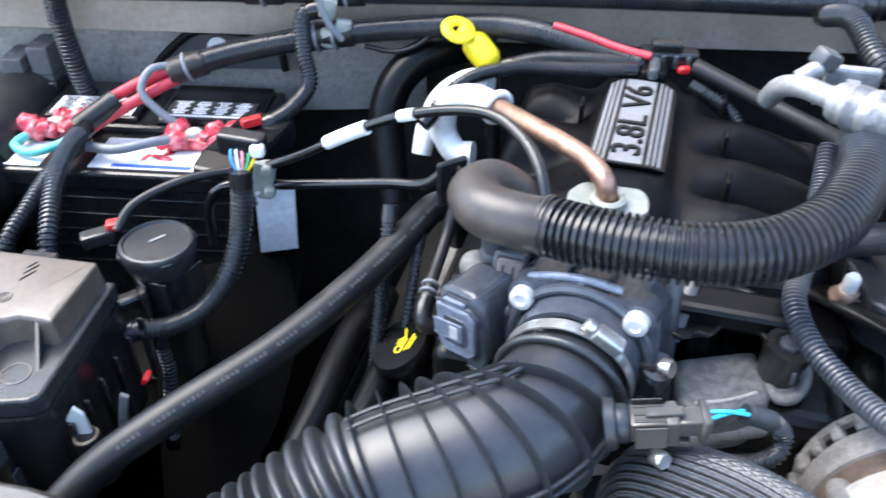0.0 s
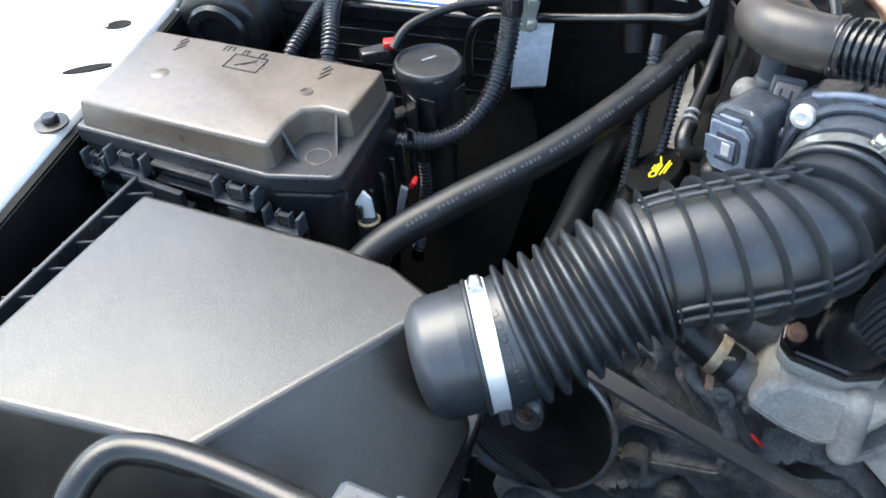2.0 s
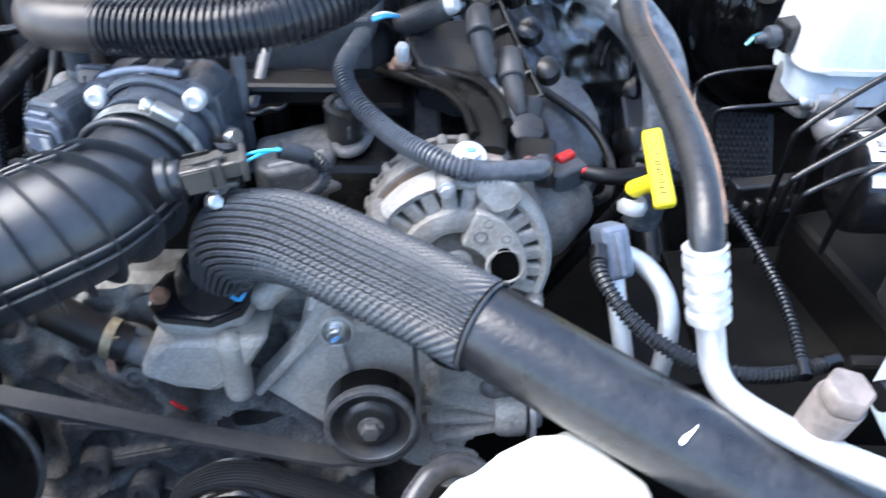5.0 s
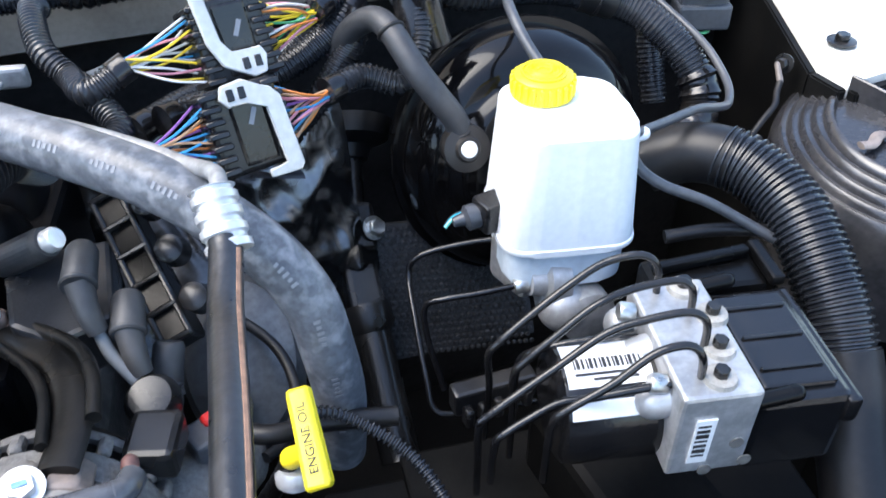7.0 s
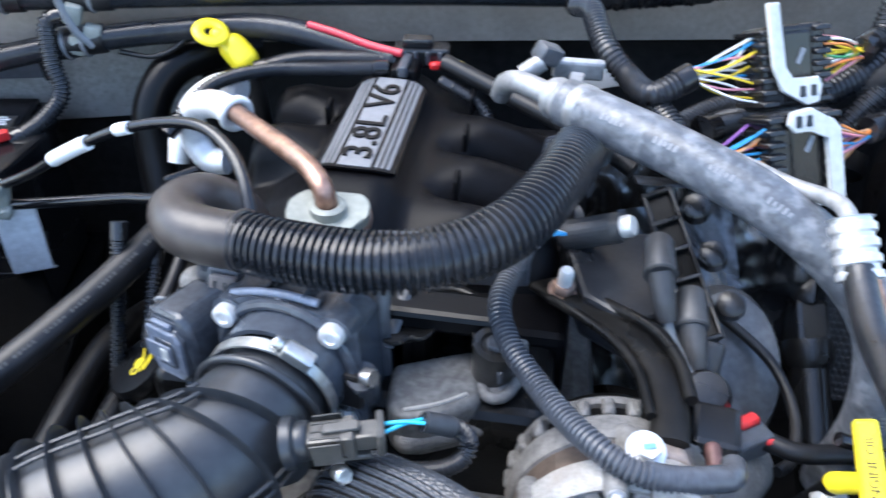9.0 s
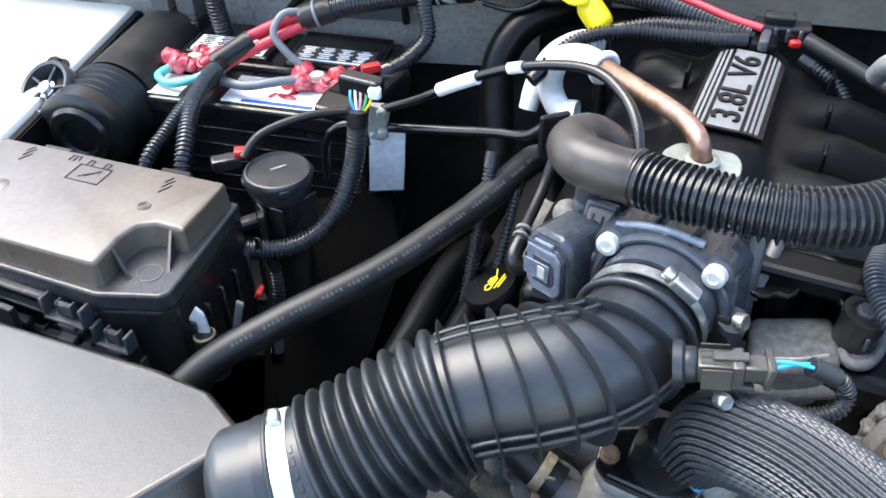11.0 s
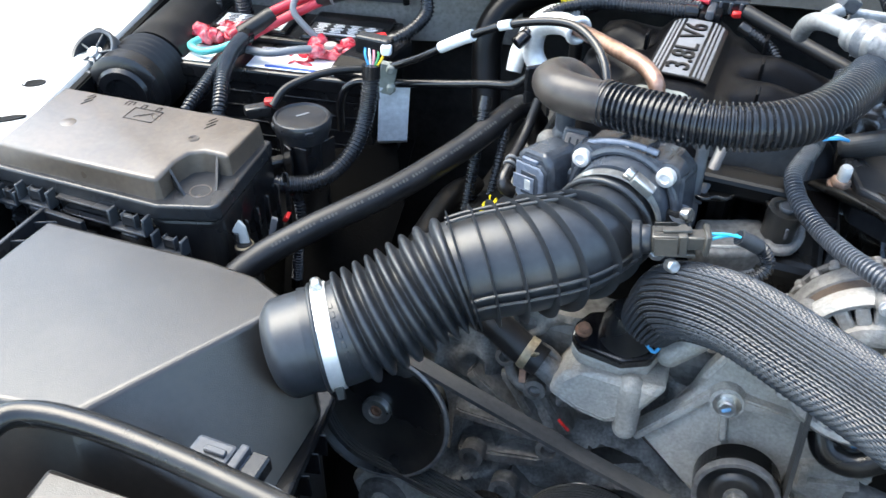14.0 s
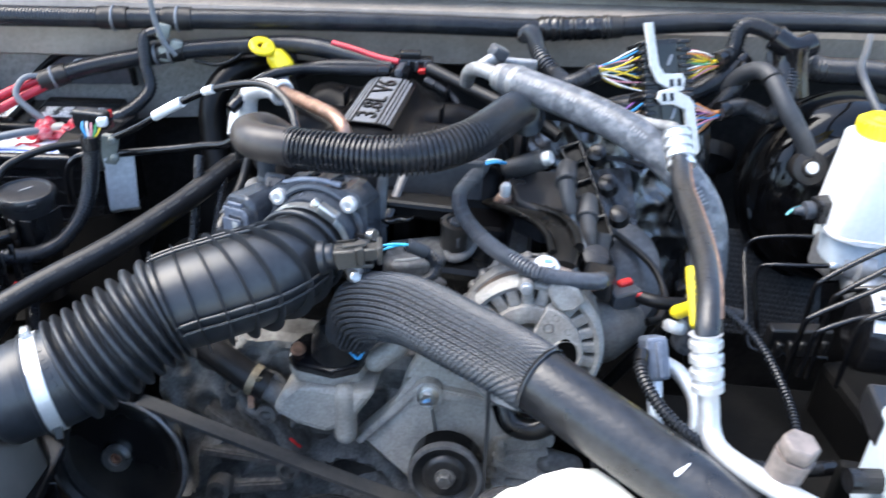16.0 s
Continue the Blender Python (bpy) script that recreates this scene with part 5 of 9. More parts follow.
def intake_plenum():
    p = thing("intake_plenum", (0.19, 0.66, 1.0), "black plastic intake plenum with bulging runners", "intake manifold")
    e, q = V(0.262, 0.965, 0), V(0.965, -0.262, 0)      # along and across the engine
    c0 = V(0.190, 0.655, 0)

    def w(a, b, z):
        return c0 + q * a + e * b + V(0, 0, z)

    bm = bmesh.new()
    nx, ny = 56, 60
    lobes = [(-0.105, 0.010), (-0.095, 0.085), (0.105, -0.085), (0.110, -0.015), (0.110, 0.055)]
    grid = []
    for j in range(ny + 1):
        b = -0.165 + 0.315 * j / ny
        row = []
        for i in range(nx + 1):
            a = -0.150 + 0.315 * i / nx
            h = 1.0960 - 20.0 * max(0, min(0.043, abs(a + 0.0215)) - 0.0145) ** 2 - 0.9 * max(0, abs(a) - 0.052) ** 1.55 - 0.62 * max(0, -b - 0.070) ** 1.2 - 0.7 * max(0, b - 0.10) ** 1.4
            for la, lb in lobes:
                s = 1 if la > 0 else -1
                inner = 0.03 if la > 0 else 0.062
                if a * s > inner:
                    u = (b - lb) / 0.0335
                    rise = max(0.0, 1 - u * u)
                    h += 0.040 * rise ** 0.62 * min(1, (a * s - inner) / 0.045) - 0.010 * min(1, (a * s - inner) / 0.045)
            edge = min((a + 0.150), (0.165 - a), (b + 0.165), (0.15 - b))
            h -= 0.10 * max(0, 1 - edge / 0.022) ** 2
            row.append(bm.verts.new(w(a, b, h)))
        grid.append(row)
    for r0, r1 in zip(grid, grid[1:]):
        for i in range(nx):
            bm.faces.new((r0[i], r0[i + 1], r1[i + 1], r1[i]))
    part("shell", bm, M_COVER, p, sharp=60)
    part("lower_body", prism([(w(a, b, 0).x, w(a, b, 0).y) for a, b in ((-0.150, -0.163), (0.165, -0.163), (0.165, 0.15), (-0.150, 0.15))], 0.93, 1.03, 0.008), M_COVER, p)
    # little fins and screws on the shell
    for a, b in ((0.062, -0.055), (0.060, 0.020), (0.058, 0.085), (-0.072, 0.045)):
        part("fin", rbox((0.004, 0.020, 0.020), 0.001, 1, Matrix.Translation(w(a, b, 1.088)) @ Matrix.Rotation(-0.265, 4, "Z")), M_COVER, p)
    part("latch_tower", rbox((0.026, 0.030, 0.022), 0.004, 2, Matrix.Translation(w(-0.012, 0.112, 1.098)) @ Matrix.Rotation(-0.265, 4, "Z")), M_COVER, p)
    part("latch_rib", rbox((0.010, 0.034, 0.012), 0.003, 2, Matrix.Translation(w(-0.012, 0.110, 1.108)) @ Matrix.Rotation(-0.265, 4, "Z")), M_GREY, p)
    # badge
    m = Matrix.Translation(w(-0.0215, 0.0165, 1.0985)) @ Matrix.Rotation(-0.285, 4, "Z")
    hx, hy = 0.0335, 0.0800

    def sheet(x0, x1, z0, z1, mat, name, parent, label="", ends=1.0):
        """A strip of the badge, bowed across its width."""
        bm = bmesh.new()
        rows = []
        for k in range(17):
            x = x0 + (x1 - x0) * k / 16
            yy = hy * ends * (1 - 0.10 * (x / hx) ** 4)
            drop = 19.0 * max(0, abs(x) - 0.0145) ** 2
            rows.append([bm.verts.new(m @ V(x, y, z - drop)) for y, z in ((-yy, z0), (yy, z0), (yy, z1), (-yy, z1))])
        for r0, r1 in zip(rows, rows[1:]):
            for k in range(4):
                bm.faces.new((r0[k], r1[k], r1[(k + 1) % 4], r0[(k + 1) % 4]))
        bm.faces.new(rows[0])
        bm.faces.new(rows[-1][::-1])
        return part(name, bm, mat, parent, label)

    pl = sheet(-hx, hx, 0.0, 0.0024, M_BADGE, "badge_plate", p, "black and silver badge plate")
    sheet(-0.0145, 0.0135, 0.0020, 0.0030, M_LABELGREY, "silver_panel", pl, ends=0.965)
    for x, wd in ((-0.0284, 0.0030), (-0.0238, 0.0023), (-0.0192, 0.0023), (0.0182, 0.0023), (0.0228, 0.0023), (0.0274, 0.0030)):
        sheet(x - wd / 2, x + wd / 2, 0.0020, 0.0030, M_LABELGREY, "silver_stripe", pl, ends=0.955)
    lettering("3.8L V6", 0.0395, m @ Matrix.Translation((0.0, -0.002, 0.0040)) @ Matrix.Rotation(radians(90), 4, "Z") @ Matrix.Diagonal((1.04, 0.90, 1, 1)), M_BADGE, pl, 0.0008, "badge_letters", 1.03, 0.0004)
    return p


intake_plenum()


def egr_pipe():
    p = thing("egr_pipe", (0.12, 0.57, 1.06), "heat-browned steel exhaust gas pipe with a flange", "pipe")
    part("pipe", hose([(0.022, 0.735, 1.098), (0.045, 0.700, 1.104), (0.072, 0.655, 1.110), (0.100, 0.608, 1.116), (0.117, 0.578, 1.118), (0.127, 0.556, 1.112), (0.130, 0.549, 1.094)], 0.0085, 0.004, 20), M_COPPER, p)
    m = Matrix.Translation((0.130, 0.550, 1.088)) @ Matrix.Rotation(0.22, 4, "X") @ Matrix.Rotation(-0.5, 4, "Z")
    pts = [(0.78 * (0.012 * cx + cr * math.cos(radians(a))), 0.95 * (cyy + cr * math.sin(radians(a)))) for cx, cyy, cr, a0, a1 in ((-1.5, -0.004, 0.023, 125, 250), (0.6, -0.008, 0.022, 255, 330), (1.55, 0.008, 0.020, -20, 95)) for a in range(a0, a1, 12)]
    part("flange", prism(pts, 0.0, 0.010, 0.002, 2, m), M_GASKET, p, "pale grey-green flange plate")
    part("hub", lathe([(0.0085, 0.0), (0.015, 0.0), (0.0145, 0.014), (0.011, 0.016), (0.0085, 0.015)], 24, Matrix.Translation((0.130, 0.549, 1.088))), M_GASKET, p)
    part("gasket_edge", prism([(x * 1.04, y * 1.04) for x, y in pts], -0.006, -0.0005, 0.001, 1, m), M_RUST, p, "rust-brown gasket edge")
    return p


egr_pipe()
s = thing("foil_elbow", (-0.01, 0.77, 0.99), "bright foil-wrapped pipe elbow behind the plenum", "pipe")
part("elbow", hose([(0.048, 0.696, 1.102), (0.030, 0.718, 1.100), (0.006, 0.736, 1.086), (0.000, 0.738, 1.056), (0.012, 0.730, 1.034), (0.030, 0.724, 1.034)], 0.0130, 0.005, 20), M_FOIL, s)
part("wrap", hose([(0.048, 0.772, 1.086), (0.026, 0.780, 1.084), (0.000, 0.775, 1.070), (-0.016, 0.760, 1.045), (-0.022, 0.748, 1.020)], 0.0155, 0.005, 18, 0.010), M_FOIL, s)
part("cuff", ring((0.050, 0.694, 1.103), (0.55, -0.83, 0), 0.0135, 0.004, 24), M_FOIL, s)

# breather hose
b = thing("breather_hose", (0.18, 0.46, 1.09), "black corrugated breather hose with a smooth brown-black elbow", "hose")
part("corrugated_hose", corrugated([(0.070, 0.482, 1.125), (0.110, 0.458, 1.130), (0.162, 0.438, 1.134), (0.212, 0.436, 1.138), (0.255, 0.455, 1.142), (0.290, 0.495, 1.142), (0.318, 0.540, 1.138), (0.342, 0.585, 1.126), (0.36, 0.63, 1.09)], 0.0218, 0.0054, 0.0040, 32), M_CONDUIT, b)
part("elbow", hose([(0.076, 0.479, 1.125), (0.050, 0.487, 1.126), (0.030, 0.502, 1.125), (0.024, 0.526, 1.122), (0.040, 0.548, 1.114), (0.062, 0.556, 1.090), (0.066, 0.558, 1.05)], 0.0205, 0.004, 26), M_ELBOW, b, "smooth worn elbow")
part("seam", ring((0.0725, 0.4815, 1.125), (0.86, -0.5, 0.1), 0.0205, 0.002, 28), M_ELBOW, b)
solo("breather_port", lathe([(0, 0), (0.012, 0), (0.012, 0.02), (0.010, 0.024), (0.010, 0.05), (0, 0.05)], 24, Matrix.Translation((0.040, 0.52, 1.05))), M_GREY, "grey plastic breather fitting under the elbow", "fitting")

# fuel and purge lines on their clip
cable("purge_line", [(-0.300, 0.624, 1.014), (-0.285, 0.645, 1.030), (-0.245, 0.668, 1.040), (-0.205, 0.684, 1.040), (-0.172, 0.686, 1.040)], 0.0048, M_RUBBER, "thin black rubber line to the canister", "line")
pl = thing("vapour_line", (-0.06, 0.65, 1.06), "thin black vapour line with a white paper tag", "line")
VL = [(-0.178, 0.686, 1.041), (-0.130, 0.668, 1.068), (-0.085, 0.650, 1.100), (-0.040, 0.630, 1.128), (0.004, 0.610, 1.146), (0.038, 0.588, 1.154), (0.060, 0.562, 1.149), (0.072, 0.535, 1.138), (0.077, 0.508, 1.118)]
part("tube", hose(VL, 0.0046, 0.004, 14), M_GLOSS, pl)
part("tag", hose([V(-0.104, 0.658, 1.087), V(-0.085, 0.650, 1.100), V(-0.066, 0.641, 1.1125)], 0.0066, 0.004, 14), M_LABEL, pl, "white tag wrapped round the line")
part("tape", hose([V(-0.036, 0.628, 1.1305), V(-0.024, 0.621, 1.1365)], 0.0054, 0.003, 12), M_LABEL, pl)
cable("fuel_line", [(-0.235, 0.690, 0.95), (-0.232, 0.690, 0.995), (-0.215, 0.690, 1.018), (-0.180, 0.687, 1.022), (-0.10, 0.665, 1.038), (-0.05, 0.645, 1.052), (-0.018, 0.628, 1.062), (0.0, 0.622, 1.078)], 0.0052, M_GLOSS, "glossy black fuel line crossing to the engine", "line")
k = thing("line_clip", (-0.172, 0.686, 1.02), "dull brass-coloured line clip with black backing", "clip")
part("clip_body", rbox((0.020, 0.010, 0.040), 0.002, 2, Matrix.Translation((-0.172, 0.682, 1.032)) @ Matrix.Rotation(0.2, 4, "Y")), M_GASKET, k)
part("jaw", rbox((0.010, 0.018, 0.010), 0.002, 1, Matrix.Translation((-0.166, 0.680, 1.046))), M_GASKET, k)
part("jaw", rbox((0.010, 0.018, 0.010), 0.002, 1, Matrix.Translation((-0.166, 0.680, 1.022))), M_GASKET, k)
part("backing", rbox((0.012, 0.014, 0.054), 0.002, 1, Matrix.Translation((-0.186, 0.684, 1.030))), M_PLASTIC, k)
k = thing("line_bracket", (0.0, 0.622, 1.05), "black line bracket bolted to the engine", "bracket")
part("plate", rbox((0.030, 0.006, 0.045), 0.002, 1, Matrix.Translation((0.008, 0.624, 1.068)) @ Matrix.Rotation(0.5, 4, "Z")), M_PLASTIC, k)
part("guard", rbox((0.004, 0.034, 0.04), 0.001, 1, Matrix.Translation((0.018, 0.606, 1.066)) @ Matrix.Rotation(0.3, 4, "Z")), M_PLASTIC, k)
cable("injector_hose", [(0.012, 0.612, 1.055), (0.004, 0.595, 1.032), (-0.004, 0.572, 1.020), (-0.011, 0.547, 1.014), (-0.014, 0.532, 1.010)], 0.0058, M_RUBBER, "thin dark fuel hose with a jointed end", "hose")
k = thing("hose_fitting", (-0.015, 0.52, 1.0), "black elbow fitting with pale rings", "fitting")
part("elbow", hose([(-0.013, 0.535, 1.011), (-0.017, 0.522, 1.006), (-0.015, 0.515, 0.999), (-0.004, 0.518, 0.993), (0.012, 0.524, 0.988)], 0.0078, 0.003, 14), M_PLASTIC, k)
for d in (0.0, 0.008):
    part("ring", ring((-0.0125 + d * 0.25, 0.539 + d, 1.0125 + d * 0.2), (0.25, 0.9, 0.2), 0.0062, 0.0018, 20), M_GREYWIRE, k)
cable("thin_conduit", [(-0.045, 0.60, 1.06), (-0.050, 0.575, 1.02), (-0.056, 0.548, 0.97), (-0.062, 0.52, 0.92)], 0.0068, M_CONDUIT, "thin corrugated conduit hanging behind the hose", "conduit", True)
cable("thin_conduit", [(-0.02, 0.60, 1.03), (-0.028, 0.56, 0.99), (-0.036, 0.53, 0.95)], 0.0055, M_CONDUIT, "thin corrugated conduit hanging behind the hose", "conduit", True)

# oil filler
o = thing("oil_filler_cap", (-0.030, 0.520, 0.94), "black oil filler cap with a yellow oil-can symbol", "oil cap")
om = frame_at((-0.030, 0.524, 0.956), (-0.50, -0.05, 0.86), (0.50, 0.80, 0.34)) @ Matrix.Scale(0.92, 4)
part("cap", lathe([(0, 0.0), (0.030, 0.0), (0.032, 0.003), (0.032, 0.012), (0.0295, 0.016), (0, 0.0165)], 40, om), M_BLACKBOX, o)
om2 = om @ Matrix.Translation((0.003, -0.004, 0.0165)) @ Matrix.Diagonal((0.8, 0.8, 1, 1)) @ Matrix.Translation((0, 0, -0.0165))
sym = [prism([(-0.010, -0.005), (0.004, -0.005), (0.005, 0.004), (-0.008, 0.004)], 0.0165, 0.0173, 0.0002, 1, om2), rbox((0.016, 0.0024, 0.0008), 0.0002, 1, om2 @ Matrix.Translation((0.010, 0.003, 0.0169)) @ Matrix.Rotation(0.62, 4, "Z")), rbox((0.008, 0.0022, 0.0008), 0.0002, 1, om2 @ Matrix.Translation((-0.002, 0.0065, 0.0169))), ring(om2 @ V(-0.012, 0.0, 0.0169), om.to_3x3() @ V(0, 0, 1), 0.0036, 0.0010, 16, 6, 0.6)]
for k, wd in enumerate((0.024, 0.018)):
    sym.append(rbox((wd, 0.0022, 0.0008), 0.0002, 1, om2 @ Matrix.Translation((0, -0.010 - 0.0045 * k, 0.0169))))
for bm in sym:
    part("symbol", bm, M_YELLOW, o, "yellow oil-can symbol")
part("neck", lathe([(0, -0.05), (0.026, -0.05), (0.024, 0.0), (0, 0.0)], 28, om), M_BLACKBOX, o)
# Valve cover coloured near black so the gap around it reads as shade.
vc = thing("valve_cover", (-0.01, 0.60, 0.90), "cast valve cover blackened for the deep shade at the engine's side", "valve cover")
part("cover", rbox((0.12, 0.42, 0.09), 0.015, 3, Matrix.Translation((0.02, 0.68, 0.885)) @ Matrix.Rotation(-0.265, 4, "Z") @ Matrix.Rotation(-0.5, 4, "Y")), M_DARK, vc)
for k in range(4):
    part("cover_bolt", hexhead((-0.030 + 0.026 * k, 0.54 + 0.09 * k, 0.918), (-0.45, -0.15, 0.85), 0.006, 0.006, 0.009), M_CASTDARK, vc)
# Head casting likewise carries the plenum's shade in its black colour.
vc = thing("cylinder_head", (0.19, 0.47, 0.90), "cylinder head blackened for the shade below the plenum", "cylinder head")
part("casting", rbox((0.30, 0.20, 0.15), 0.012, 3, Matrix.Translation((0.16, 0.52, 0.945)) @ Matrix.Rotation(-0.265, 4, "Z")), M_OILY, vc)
block = thing("engine_block", (0.16, 0.55, 0.5), "grimy engine block deep in the bay", "engine block")
part("block", rbox((0.40, 0.45, 0.46), 0.02, 2, Matrix.Translation((0.17, 0.60, 0.70)) @ Matrix.Rotation(-0.22, 4, "Z")), M_CASTDARK, block)
part("fuel_rail", rbox((0.03, 0.12, 0.02), 0.005, 2, Matrix.Translation((0.20, 0.470, 1.058)) @ Matrix.Rotation(1.3, 4, "Z")), M_BLACKBOX, block)

cb = thing("lift_bracket", (0.21, 0.45, 1.02), "black stamped lifting bracket behind the throttle body", "bracket")
rim = [(0.166, 0.446), (0.171, 0.4425), (0.177, 0.4425), (0.185, 0.447), (0.193, 0.4445), (0.200, 0.450), (0.206, 0.461), (0.214, 0.467), (0.223, 0.463), (0.230, 0.453), (0.232, 0.438), (0.236, 0.424)]
arch = [(0.258, 0.428), (0.256, 0.444), (0.247, 0.466), (0.228, 0.490), (0.196, 0.494), (0.172, 0.492)]
part("plate", prism(rim + arch, 1.050, 1.0535, 0.001, 1), M_OILY, cb)
part("wavy_rim", hose([(x, y, 1.0540) for x, y in rim[:-1]], 0.0016, 0.003, 8), M_PULLEY, cb)
part("arch_rim", hose([(x, y, 1.056) for x, y in arch], 0.0040, 0.004, 10), M_OILY, cb)
bm = bmesh.new()
rows = [[bm.verts.new((x + 0.002, y + 0.003, z)) for x, y in rim] for z in (1.052, 1.012)]
for k in range(len(rim) - 1):
    bm.faces.new((rows[0][k], rows[0][k + 1], rows[1][k + 1], rows[1][k]))
bmesh.ops.solidify(bm, geom=bm.faces[:], thickness=0.003)
part("skirt", bm, M_BLACKBOX, cb, sharp=70)
sk = part("socket", lathe([(0, 0.004), (0.010, 0.004), (0.0115, 0.006), (0.0165, 0.006), (0.0172, 0.003), (0.0155, -0.012), (0.0150, -0.035), (0, -0.035)], 30, frame_at((0.2445, 0.4285, 1.0545), (0.04, -0.10, 0.99))), M_PULLEY, cb, "round black bolt socket")
part("socket_bolt", hexhead((0.2450, 0.4290, 1.0575), (0.04, -0.10, 0.99), 0.0080, 0.005), M_GREY, sk)
part("socket_slot", rbox((0.0030, 0.0020, 0.012), 0.0006, 1, Matrix.Translation((0.2450, 0.4115, 1.043))), M_GREY, sk)
part("stay", hose([(0.167, 0.447, 1.046), (0.180, 0.470, 1.064), (0.192, 0.495, 1.082)], 0.0055, 0.005, 10, flat=0.4), M_GREY, cb, "dull grey flat stay")
part("stay", hose([(0.165, 0.444, 1.020), (0.165, 0.452, 1.060), (0.168, 0.470, 1.095)], 0.0060, 0.005, 10, flat=0.4), M_GREY, cb, "dull grey flat stay")
part("back_shield", rbox((0.12, 0.006, 0.05), 0.002, 1, Matrix.Translation((0.225, 0.515, 1.068)) @ Matrix.Rotation(-0.15, 4, "Z")), M_GREY, cb, "smooth dull grey panel")
ch = thing("head_casting", (0.22, 0.41, 1.00), "rough grey cast housing under the lifting bracket", "casting")
part("face", prism([(0.172, 0.446), (0.234, 0.455), (0.236, 0.430), (0.2315, 0.404), (0.212, 0.396), (0.188, 0.392), (0.172, 0.394), (0.164, 0.408)], 0.985, 1.030, 0.006, 3), M_CASTDARK, ch)
part("lobe", prism([(0.231, 0.452), (0.233, 0.420), (0.239, 0.407), (0.252, 0.410), (0.266, 0.431), (0.273, 0.460), (0.268, 0.50), (0.24, 0.50)], 0.995, 1.028, 0.005, 3), M_ALTRIM, ch)
part("lobe_edge", hose([(0.233, 0.420, 1.026), (0.239, 0.408, 1.026), (0.252, 0.411, 1.026), (0.265, 0.431, 1.026), (0.272, 0.460, 1.026)], 0.0045, 0.003, 10), M_ALTRIM, ch)
part("front_rib", capsule((0.178, 0.398, 1.000), (0.230, 0.404, 1.002), 0.010, 0.008), M_ALTRIM, ch)
part("parting_line", hose([(0.176, 0.400, 1.0305), (0.200, 0.403, 1.0305), (0.222, 0.410, 1.0305)], 0.0016, 0.003, 6), M_CAST, ch)
fi = thing("injector_plug", (0.035, 0.50, 1.03), "dusty grey injector plug with two slots under the breather elbow", "connector")
fm_ = Matrix.Translation((0.052, 0.505, 1.070)) @ Matrix.Rotation(-0.35, 4, "Z") @ Matrix.Rotation(-0.5, 4, "X")
part("shell", rbox((0.026, 0.016, 0.022), 0.003, 2, fm_), M_GREY, fi)
part("tab", rbox((0.020, 0.006, 0.016), 0.0015, 1, fm_ @ Matrix.Translation((0.002, -0.010, -0.002))), M_CAPBROWN, fi, "dusty grip with two slots")
for sx in (-0.003, 0.005):
    part("slot", rbox((0.002, 0.0015, 0.009), 0.0004, 1, fm_ @ Matrix.Translation((sx, -0.0132, -0.003))), M_INK, fi)
part("boss", capsule((0.026, 0.522, 1.055), (0.034, 0.500, 1.048), 0.013, 0.011), M_ALTRIM, fi, "pale cast boss")
part("boss", capsule((0.012, 0.505, 1.030), (0.030, 0.492, 1.026), 0.010), M_CASTDARK, fi)

# ---- engine: front ----
EO = V(0.2163, 0.2383, 0.8509)
EU, EV, EN = V(0.97553, -0.21985, 0.0), V(0.04945, 0.21945, 0.97437), V(-0.21421, -0.95053, 0.22495)
EM = Matrix(((EU.x, EV.x, EN.x, EO.x), (EU.y, EV.y, EN.y, EO.y), (EU.z, EV.z, EN.z, EO.z), (0, 0, 0, 1)))


def em(u, v, h):
    return EM @ Matrix.Translation((u, v, h))


def pulley(name, u, v, h, profile, label, mats=M_PULLEY):
    p = thing(name, EM @ V(u, v, h), label, "pulley", group="belt pulleys")
    part("wheel", lathe(profile, 56, em(u, v, h)), mats, p)
    return p


def grooves(r, z0, z1, n=6, deep=0.002):
    out = []
    for k in range(n + 1):
        z = z0 + (z1 - z0) * k / n
        out.append((r, z))
        if k < n:
            out.append((r - deep, z + (z1 - z0) / n * 0.5))
    return out


p = pulley("idler_pulley", 0.0, 0.006, -0.022, [(0, -0.030), (0.036, -0.030), (0.0385, -0.029), (0.0385, -0.002), (0.0375, 0.0), (0.034, 0.0005), (0.031, -0.003), (0.024, -0.005), (0.021, -0.001), (0.018, 0.0), (0.009, 0.0), (0, 0.0)], "black steel idler pulley with a worn rim", M_IDLER)
part("worn_rim", lathe([(0.0386, -0.0075), (0.0391, -0.0070), (0.0391, -0.0015), (0.0380, 0.0006), (0.0345, 0.0010), (0.0338, 0.0004)], 56, em(0.0, 0.006, -0.022)), M_PALERIM, p, "bright worn rim")
part("rear_band", lathe([(0.0386, -0.030), (0.0392, -0.029), (0.0392, -0.0085), (0.0386, -0.0075)], 56, em(0.0, 0.006, -0.022)), M_BLACKBOX, p)
part("bolt", hexhead(EM @ V(0, 0.006, -0.022), EN, 0.0085, 0.009, 0.011), M_CASTDARK, p)
p = pulley("power_steering_pulley", -0.3525, -0.020, -0.023, [(0, -0.034)] + [(0.062, -0.034)] + grooves(0.066, -0.032, -0.010) + [(0.070, -0.008), (0.0765, -0.004), (0.0765, 0.0), (0.0735, 0.001), (0.068, -0.003), (0.060, -0.010), (0.040, -0.014), (0.020, -0.016), (0, -0.016)], "large dished black power steering pulley")
# Thin pale rim paints the highlight along the pulley's edge.
part("rim", lathe([(0.0768, -0.0045), (0.0775, -0.0035), (0.0775, 0.0005), (0.0755, 0.0022), (0.0730, 0.0016)], 72, em(-0.3525, -0.020, -0.023)), M_PALERIM, p, "pale rim painted as the edge highlight")
